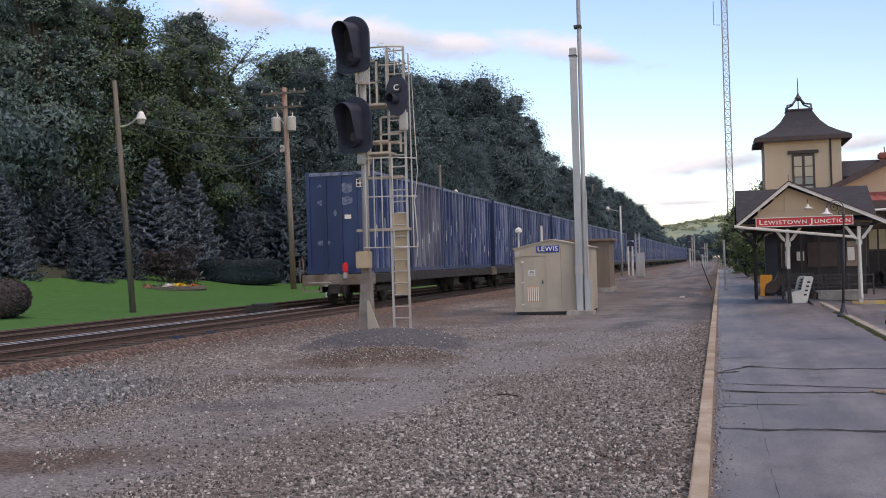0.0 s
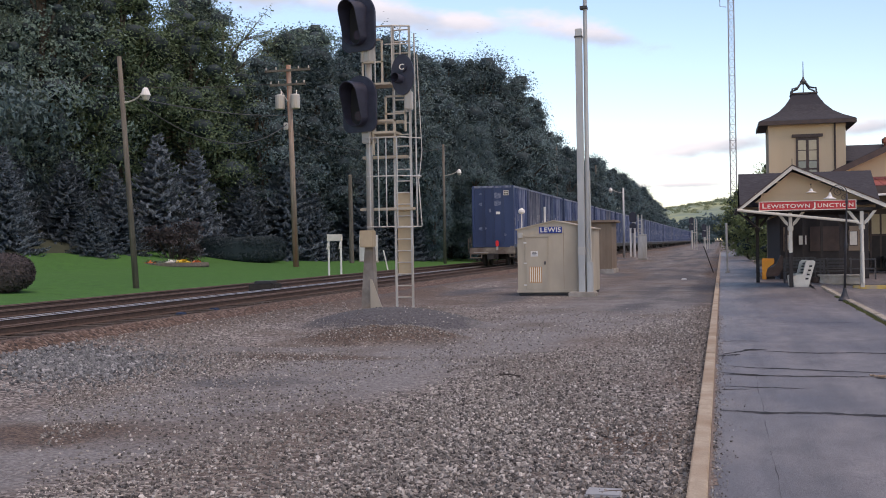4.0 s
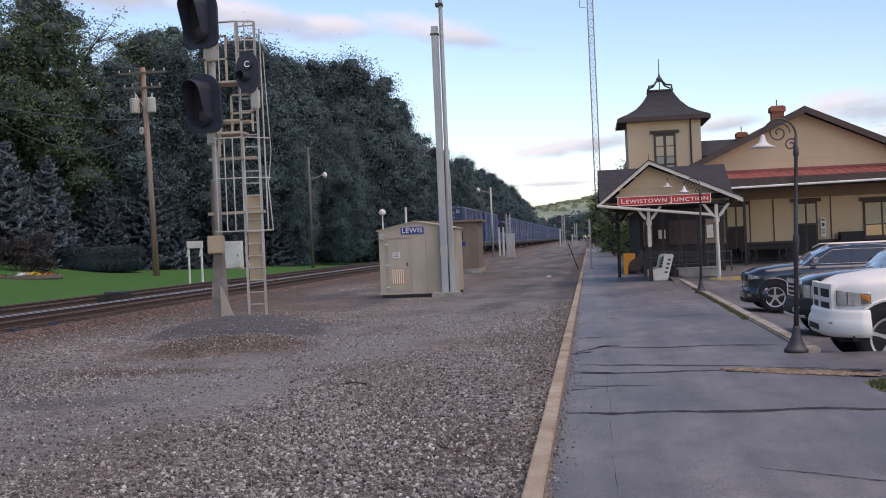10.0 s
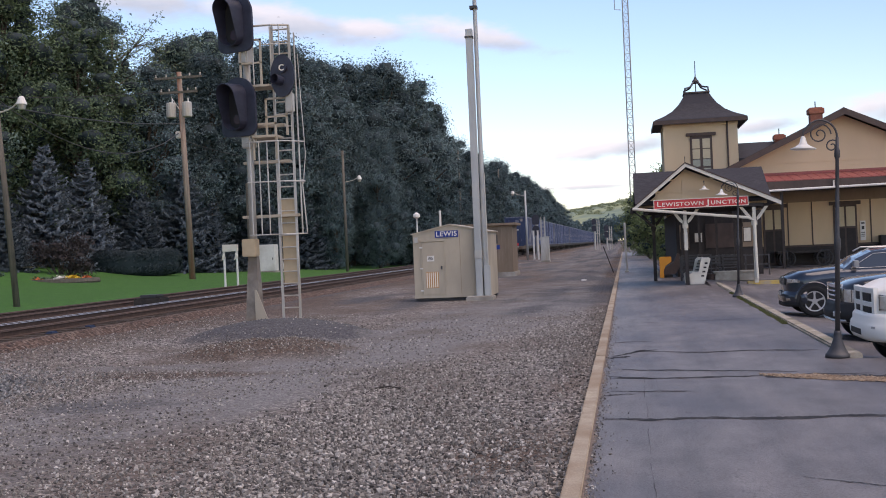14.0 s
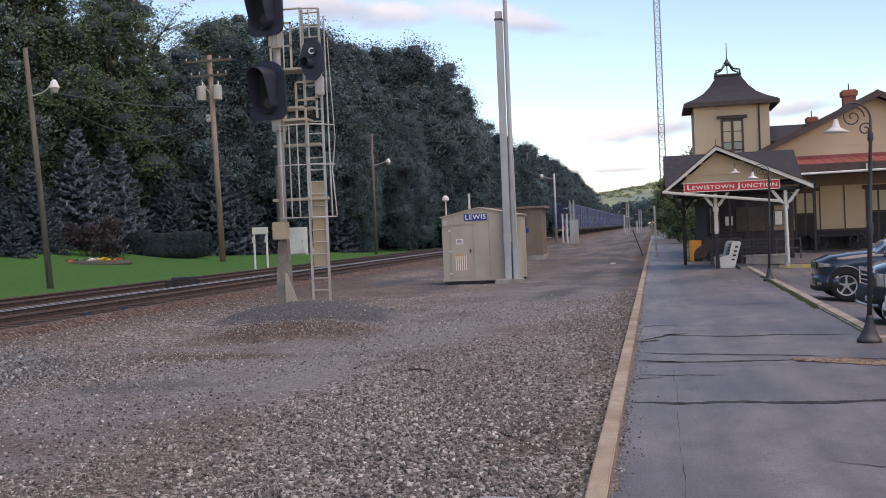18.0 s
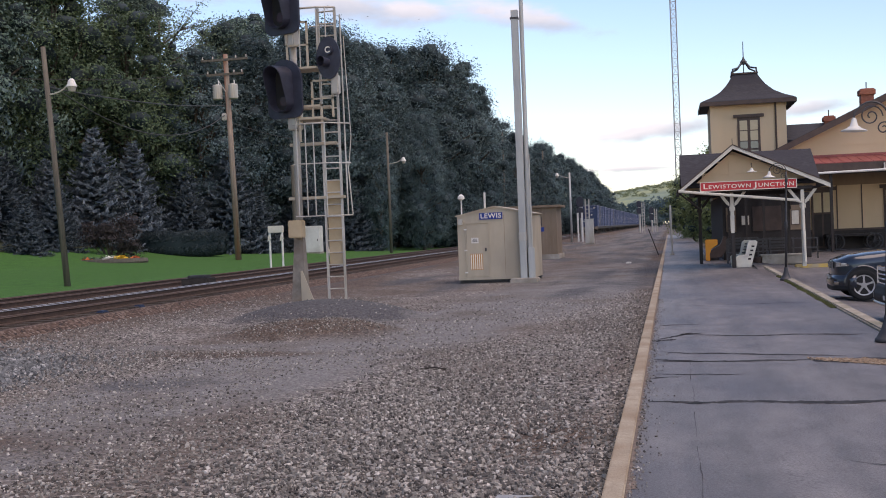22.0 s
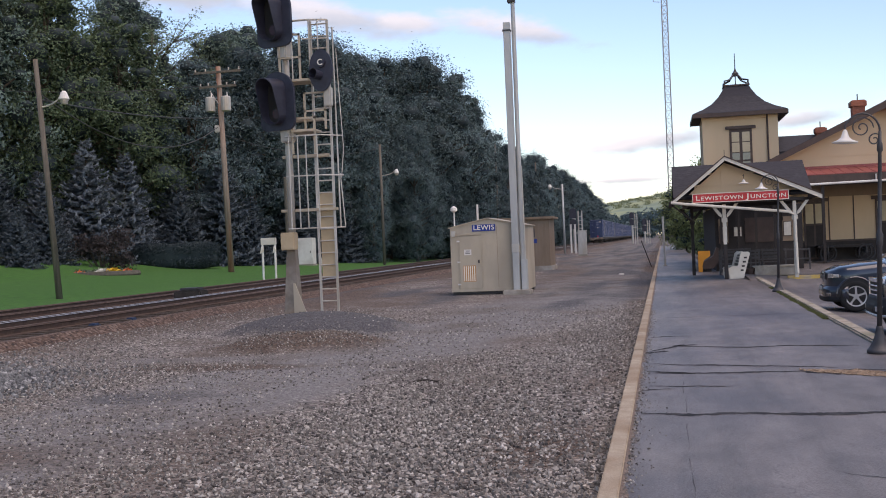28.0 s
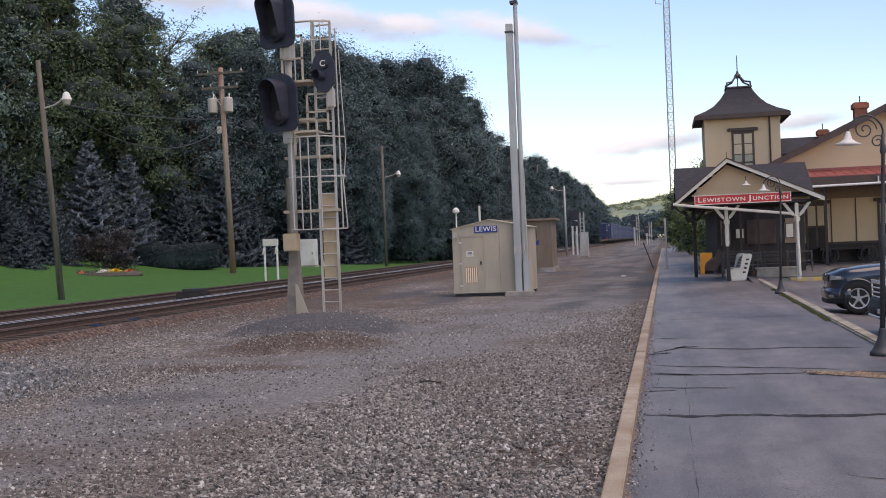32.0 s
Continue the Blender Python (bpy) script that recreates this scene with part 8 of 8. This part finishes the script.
woods = [  # kind, x, y, height of the top, breadth
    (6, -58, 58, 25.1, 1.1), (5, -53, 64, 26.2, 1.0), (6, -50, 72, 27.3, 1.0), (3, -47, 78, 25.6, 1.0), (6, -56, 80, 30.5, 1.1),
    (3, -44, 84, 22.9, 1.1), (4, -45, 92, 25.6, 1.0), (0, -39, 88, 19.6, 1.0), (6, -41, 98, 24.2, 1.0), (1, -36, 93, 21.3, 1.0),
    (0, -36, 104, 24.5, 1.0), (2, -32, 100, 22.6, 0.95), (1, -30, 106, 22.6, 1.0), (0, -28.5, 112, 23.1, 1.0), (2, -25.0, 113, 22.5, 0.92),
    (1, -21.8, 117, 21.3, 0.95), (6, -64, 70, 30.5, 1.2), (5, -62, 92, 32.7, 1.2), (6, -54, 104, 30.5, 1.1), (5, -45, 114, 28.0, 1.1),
    (1, -38, 120, 27.3, 1.1), (2, -33, 125, 24.2, 1.1), (0, -28, 128, 24.5, 1.0), (2, -25, 150, 17.6, 0.9), (1, -22.5, 163, 17.2, 0.8),
    (0, -23, 175, 18.2, 0.8), (2, -21.5, 190, 17.4, 0.8), (1, -22, 205, 18, 0.8), (0, -21.5, 222, 18, 0.8), (2, -21.5, 240, 17.5, 0.8),
    (1, -21.5, 262, 18, 0.8), (0, -22, 285, 18, 0.9), (2, -22, 310, 18, 0.9), (1, -22.5, 340, 17.5, 1.0), (0, -23, 375, 17, 1.1),
    (2, -24, 410, 17, 1.2), (1, -30, 430, 20.2, 1.3), (0, -36, 300, 21.0, 1.2), (2, -34, 250, 22.1, 1.2), (1, -33, 210, 24.7, 1.2), (0, -35, 175, 25.2, 1.2),
    (5, -70, 50, 28.3, 1.3), (6, -66, 40, 26.2, 1.2), (1, -60, 44, 21.8, 1.1), (2, -38, 140, 27.3, 1.3), (1, -48, 84, 19.6, 1.0), (0, -52, 70, 16.4, 1.0), (2, -43, 92, 16.4, 1.0),
    (0, -20.2, 119, 19.0, 0.64), (2, -23.5, 104, 14, 0.7), (1, -26.5, 99, 12, 0.7), (2, -34, 96, 14, 0.9), (0, -20.2, 175, 14, 0.6)]
for w in woods:
    plant(*w)

# underwood along the foot of the trees, its dark leaves standing in for shade
und_rs = np.random.RandomState(3)
cl = []
for i in range(170):
    f = i / 169
    y = 45 + 100 * f
    x = -49 + 25.5 * max(0, min(1, (f - 0.3) * 2.2)) - 2 + 3 * und_rs.rand()
    cl.append((x, y, gz(x, y) + 1.0 + 2.4 * und_rs.rand(), 1.5 + 1.0 * und_rs.rand()))
for i in range(120):
    y = 135 + 290 * i / 119
    x = -21.5 - 2.5 * und_rs.rand()
    cl.append((x, y, gz(x, y) + 1.0 + 3.0 * und_rs.rand(), 1.6 + 0.9 * und_rs.rand()))
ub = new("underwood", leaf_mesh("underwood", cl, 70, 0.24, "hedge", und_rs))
tagged(ub, "dense undergrowth, its leaves coloured dark for shade under the woods", "undergrowth", kind="stuff")

und2 = []
for i in range(150):
    f = und_rs.rand()
    y = 52 + 70 * f
    x = -48 + 14 * max(0, f - 0.35) - 22 * und_rs.rand() * (1 - 0.5 * f)
    und2.append((x, y, gz(x, y) + 2.0 + 8.5 * und_rs.rand(), 2.3 + 1.3 * und_rs.rand()))
us = new("understorey", leaf_mesh("understorey", und2, 90, 0.2, "leaf", und_rs))
tagged(us, "young trees and shrubs filling the shaded woods", "undergrowth", kind="stuff")

sp1 = spruce(10, 3.7, "needle", 21, "blue-grey spruce at the edge of the lawn")
sp2 = spruce(10, 4.0, "needle_dark", 22, "dark green spruce at the edge of the lawn")
for src, x, y, top, first in ((sp1, -42.1, 75, 10.9, True), (sp1, -40.6, 78, 10.0, False), (sp2, -45.0, 79, 9.8, False), (sp2, -38.2, 82, 8.8, False), (sp2, -48.5, 74, 9.6, False), (sp2, -46.5, 70, 9.3, True), (sp2, -35.6, 85, 9.8, False), (sp2, -31.6, 92, 8.2, False), (sp1, -49, 66, 10.5, False), (sp2, -33.5, 86, 6.5, False), (sp1, -45.5, 61, 8.9, False), (sp2, -42.8, 57.5, 7.6, False), (sp1, -47.8, 54, 9.4, False), (sp2, -44.3, 66, 8.2, False), (sp2, -37.2, 80.5, 6.6, False), (sp2, -49.5, 60, 9.8, False), (sp2, -41.3, 68, 6.6, False), (sp1, -43.6, 71, 8.3, False), (sp2, -46.8, 48, 8.6, False), (sp1, -42.8, 50, 7.0, False), (sp2, -29.2, 98, 8.0, False), (sp2, -40.3, 63, 5.4, False)):
    z = gz(x, y)
    m = pose(x, y, z, 0, 0, (x * 50) % 360)
    t = src if first else copy_thing(src, m)
    k = (top - z) / 10
    t.matrix_basis = m @ Matrix.Diagonal((k * 1.05, k * 1.05, k, 1))


def clipped(name, label, cat, x0, x1, y0, y1, h, mat, seed, rnd=0.7, size=0.09, n=9000):
    """A clipped hedge or bush: a solid core under a skin of small leaves."""
    rs = np.random.RandomState(seed)
    z = gz((x0 + x1) / 2, (y0 + y1) / 2)
    t = thing(name, label, cat, spot((x0 + x1) / 2, (y0 + y1) / 2, z))
    a, b = (x1 - x0) / 2, (y1 - y0) / 2
    core = bmesh.new()
    bmesh.ops.create_uvsphere(core, u_segments=20, v_segments=12, radius=1)
    for v in core.verts:
        p = v.co
        q = Vector([math.copysign(abs(c) ** rnd, c) for c in p])
        v.co = (q.x * a * 0.95, q.y * b * 0.95, max(-0.1, h * 0.5 + q.z * h * 0.48))
    part("core", core, mat, t)
    verts, faces = [], []
    d = rs.normal(size=(n, 3))
    d /= np.linalg.norm(d, axis=1)[:, None]
    q = np.sign(d) * np.abs(d) ** rnd
    for p, dd in zip(q, d):
        c = np.array((p[0] * a, p[1] * b, max(0.02, h * 0.5 + p[2] * h * 0.5)))
        u = rs.normal(size=3)
        u /= np.linalg.norm(u)
        w = np.cross(u, dd)
        s = size * (0.6 + 0.9 * rs.rand())
        i = len(verts)
        verts += [tuple(c - u * s), tuple(c + w * s * 0.6), tuple(c + u * s), tuple(c - w * s * 0.6)]
        faces.append((i, i + 1, i + 2, i + 3))
    me = bpy.data.meshes.new("leaves")
    me.from_pydata(verts, [], faces)
    me.materials.append(M[mat])
    o = new("leaves", me)
    o.parent = t
    return t


clipped("hedge", "long low clipped dark green hedge behind the lawn", "hedge", -39.4, -32.6, 75.5, 78, 1.95, "hedge", 5, 0.45, 0.11, 14000)
clipped("bush", "round dark russet bush on the lawn", "bush", -28.5, -25.95, 34.5, 37, 1.5, "bush_red", 8, 0.85, 0.09)


def loose_bush(label, x, y, parts, mat, seed):
    rs = np.random.RandomState(seed)
    z = gz(x, y)
    t = thing("bush", label, "bush", spot(x, y, z), group="loose bushes behind the lawn")
    stems = bmesh.new()
    for cx, cy, cz, cr in parts:
        tube(stems, (cx * 0.2, cy * 0.2, -0.2), (cx, cy, cz), 0.05, 0.02, 5, False)
    part("stem_frame", stems, "bark", t)
    o = new("leaf_mass", leaf_mesh("leaf_mass", parts, 420, 0.1, mat, rs))
    o.parent = t


brs = np.random.RandomState(40)
for label, x, y, mat, w, h, sd in (("loose grey-brown bush behind the flower bed", -38.2, 70, "bush_red", 2.3, 2.9, 1),):
    loose_bush(label, x, y, [(w * (brs.rand() * 2 - 1) * 0.8, brs.rand() * 1.6 - 0.8, h * (0.2 + 0.65 * brs.rand()), 0.55 + 0.45 * brs.rand()) for _ in range(14)], mat, sd)

bed = thing("flower_bed", "raised stone-edged bed with white, yellow and orange flowers", "flower bed", spot(-35.0, 64.2, gz(-35.0, 64.2) - 0.05) @ Matrix.Diagonal((1.12, 1.12, 1.0, 1)))
part("edging", lathe([(2.0, 0), (2.05, 0.1), (2.0, 0.3), (1.85, 0.32), (1.8, 0.2)], 30), "wood_old", bed, at=Matrix.Diagonal((1.05, 0.6, 1, 1)))
part("soil", lathe([(1.82, 0.1), (1.2, 0.3), (0.3, 0.35)], 24), "forest_floor", bed, at=Matrix.Diagonal((1.05, 0.6, 1, 1)))
M["flower_white"], M["flower_yellow"], M["flower_orange"] = plain_mat("petal_white", (0.7, 0.68, 0.62), 0.7), plain_mat("petal_yellow", (0.7, 0.45, 0.04), 0.7), plain_mat("petal_orange", (0.6, 0.15, 0.05), 0.7)
frs = np.random.RandomState(2)
for nm, mt, x, r, h in (("white_bloom", "flower_white", 0.0, 0.36, 0.42), ("yellow_bloom", "flower_yellow", 0.75, 0.36, 0.42), ("orange_bloom", "flower_orange", -1.5, 0.25, 0.3), ("orange_bloom", "flower_orange", 1.6, 0.2, 0.4)):
    o = new(nm, leaf_mesh(nm, [(x, -0.3, h, r)], 1500, 0.07, mt, frs))
    o.parent = bed
o = new("foliage", leaf_mesh("foliage", [(-1.7 + 0.35 * i, 0.1 * (i % 3), 0.35, 0.32) for i in range(6)] + [(0.4, 0.2, 0.3, 0.3), (1.2, 0, 0.3, 0.3)], 700, 0.09, "leaf_light", frs))
o.parent = bed

st = broad_tree(8, 3.0, "small_leaf", 31, "small light green tree behind the station canopy", name="small_tree", per=240, size=0.11)
st.matrix_basis = spot(4.1, 96, -0.05)
st2 = copy_thing(st, spot(2.6, 122, 0, 80))
st3 = copy_thing(st, spot(6.5, 110, 0, 200))

# ---- lattice tower ----
lt = thing("radio_tower", "tall slender steel lattice radio tower", "radio tower", spot(1.25, 138, 0))
for k in range(3):
    a = k * 2 * math.pi / 3
    part("leg", T((0.5 * math.cos(a), 0.5 * math.sin(a), 0), (0.42 * math.cos(a), 0.42 * math.sin(a), 50), 0.075, seg=6), "tower_grey", lt)
    a2 = a + 2 * math.pi / 3
    lace = bmesh.new()
    for i in range(50):
        p, q = (a, a2) if i % 2 else (a2, a)
        tube(lace, (0.48 * math.cos(p), 0.48 * math.sin(p), i), (0.48 * math.cos(q), 0.48 * math.sin(q), i + 1), 0.035, seg=4, caps=False)
        tube(lace, (0.48 * math.cos(a), 0.48 * math.sin(a), i), (0.48 * math.cos(a2), 0.48 * math.sin(a2), i), 0.03, seg=4, caps=False)
    part("lacing", lace, "tower_grey", lt)
part("side_antenna", pipe(bmesh.new(), ((-0.45, 0, 30.5), (-1.2, 0, 30.6), (-1.2, 0, 33.5)), 0.05), "tower_grey", lt)

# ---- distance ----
# haze lifts this base colour, and its yellow patches stand in for sun
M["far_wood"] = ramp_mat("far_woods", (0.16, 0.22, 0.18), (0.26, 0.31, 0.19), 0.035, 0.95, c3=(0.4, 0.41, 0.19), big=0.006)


def hill_z(x, y):
    r = math.exp(-((y - 1500) / 420) ** 2)
    return -2 + r * (42 + 16 * smooth01(-160, 60, x) + 9 * noise.noise((x * 0.004, y * 0.003, 4)) + 3 * noise.noise((x * 0.02, y * 0.02, 8)) + 1.6 * noise.noise((x * 0.09, y * 0.09, 2)))


sheet("hill", steps((-900, -300, 20), (-300, 300, 150), (300, 900, 20)), steps((980, 1560, 90)), hill_z, "far_wood", label="distant wooded hill, haze and evening sun put into its colour", category="hill")
fr = np.random.RandomState(17)
ftree = []
for i in range(420):
    x = -220 + 330 * fr.rand()
    y = 520 + 160 * fr.rand()
    ftree.append((x, y, 3 + 10 * fr.rand(), 3.5 + 2.5 * fr.rand()))
ob = new("far_woods", leaf_mesh("far_woods", ftree, 6, 1.0, "leaf", fr))
tagged(ob, "far dark belt of trees across the valley", "woods", kind="stuff")
rr = []
for i in range(500):
    x = -260 + 420 * fr.rand()
    y = 1180 + 330 * fr.rand()
    rr.append((x, y, hill_z(x, y) + 1, 3 + 2 * fr.rand()))
ob = new("hill_woods", leaf_mesh("hill_woods", rr, 5, 0.9, "hill_leaf_hazed", fr))
tagged(ob, "trees covering the distant hill, coloured pale for haze and sun", "woods", kind="stuff")


# ---- clouds: a plain backdrop far behind ----
def cloud_mat():
    m = bpy.data.materials.new("evening_cloud")
    m.use_nodes = True
    n, l = m.node_tree.nodes, m.node_tree.links
    n.clear()
    out = n.new("ShaderNodeOutputMaterial")
    tc = n.new("ShaderNodeTexCoord")
    at = n.new("ShaderNodeAttribute")
    at.attribute_name = "cover"
    nz = n.new("ShaderNodeTexNoise")
    nz.inputs["Scale"].default_value = 0.009
    nz.inputs["Detail"].default_value = 9
    nz.inputs["Roughness"].default_value = 0.55
    mp = n.new("ShaderNodeMapping")
    mp.inputs["Scale"].default_value = (1, 1, 2.4)
    l.new(tc.outputs["Object"], mp.inputs["Vector"])
    l.new(mp.outputs[0], nz.inputs["Vector"])
    ad = n.new("ShaderNodeMath")
    ad.operation = 'ADD'
    l.new(nz.outputs["Fac"], ad.inputs[0])
    l.new(at.outputs["Fac"], ad.inputs[1])
    mr = n.new("ShaderNodeMapRange")
    mr.interpolation_type = 'SMOOTHSTEP'
    mr.inputs["From Min"].default_value, mr.inputs["From Max"].default_value = 0.78, 1.42
    mr.inputs["To Max"].default_value = 0.9
    l.new(ad.outputs[0], mr.inputs["Value"])
    lit = n.new("ShaderNodeAttribute")
    lit.attribute_name = "lit"
    nz2 = n.new("ShaderNodeTexNoise")
    nz2.inputs["Scale"].default_value, nz2.inputs["Detail"].default_value = 0.006, 6
    l.new(mp.outputs[0], nz2.inputs["Vector"])
    ad2 = n.new("ShaderNodeMath")
    ad2.operation = 'ADD'
    l.new(lit.outputs["Fac"], ad2.inputs[0])
    l.new(nz2.outputs["Fac"], ad2.inputs[1])
    mr2 = n.new("ShaderNodeMapRange")
    mr2.inputs["From Min"].default_value, mr2.inputs["From Max"].default_value = 0.75, 1.25
    l.new(ad2.outputs[0], mr2.inputs["Value"])
    r = n.new("ShaderNodeValToRGB")
    r.color_ramp.elements[0].color, r.color_ramp.elements[1].color = (0.35, 0.39, 0.44, 1), (0.56, 0.56, 0.575, 1)
    l.new(mr2.outputs[0], r.inputs["Fac"])
    e = n.new("ShaderNodeEmission")
    l.new(r.outputs[0], e.inputs["Color"])
    e.inputs["Strength"].default_value = 1.0
    t = n.new("ShaderNodeBsdfTransparent")
    mx = n.new("ShaderNodeMixShader")
    l.new(mr.outputs[0], mx.inputs[0])
    l.new(t.outputs[0], mx.inputs[1])
    l.new(e.outputs[0], mx.inputs[2])
    l.new(mx.outputs[0], out.inputs["Surface"])
    return m


M["cloud"] = cloud_mat()
# banks of cloud: azimuth (degrees west of north), height (degrees), half-widths, slope
BANKS = [(17.4, 12.1, 5.6, 1.05, 0.2), (7.4, 11.0, 4.2, 0.8, 0.21), (13.0, 11.5, 2.6, 0.7, 0.1), (0.9, 4.75, 4.6, 0.6, -0.11), (-6.2, 5.4, 3.6, 0.5, -0.1), (-13.5, 5.8, 3.4, 1.1, 0.0), (24.5, 13.2, 4.0, 1.3, 0.1), (-18, 4.4, 5, 1.2, 0.0), (2.2, 2.9, 4.0, 0.22, 0.0)]
cb = bmesh.new()
R = 3000
azs = [-40 + i * 0.6 for i in range(134)]
els = [0.5 + j * 0.2 for j in range(100)]
lay = cb.verts.layers.float.new("cover")
lay_lit = cb.verts.layers.float.new("lit")
grid = []
for e in els:
    row = []
    for a in azs:
        v = cb.verts.new((-R * math.sin(radians(a)), R * math.cos(radians(a)), R * math.tan(radians(e))))
        rise, lift = max((math.exp(-((a - b[0]) / b[2]) ** 2 - ((e - b[1] - b[4] * (a - b[0])) / b[3]) ** 2), (e - b[1] - b[4] * (a - b[0])) / b[3] + 0.45 * (a - b[0]) / b[2]) for b in BANKS)
        v[lay] = 0.95 * rise
        v[lay_lit] = min(1, max(0, 0.5 + 0.5 * lift))
        row.append(v)
    grid.append(row)
for j in range(len(els) - 1):
    for i in range(len(azs) - 1):
        cb.faces.new((grid[j][i], grid[j][i + 1], grid[j + 1][i + 1], grid[j + 1][i]))
tagged(part("backdrop", cb, "cloud"), "thin pinkish evening clouds low over the valley", "clouds", kind="structure")


# ---- motions ----
def motions():
    rear = ((0, 38.6), (2, 53.2), (3.5, 63.3), (6, 81.3), (9, 104), (13, 136), (19, 179.5), (23, 206), (28, 240), (32, 272))
    for ob, ahead, z in TRAIN:
        walk(ob, [(t, train_pose(s + ahead, z)) for t, s in rear])


motions()
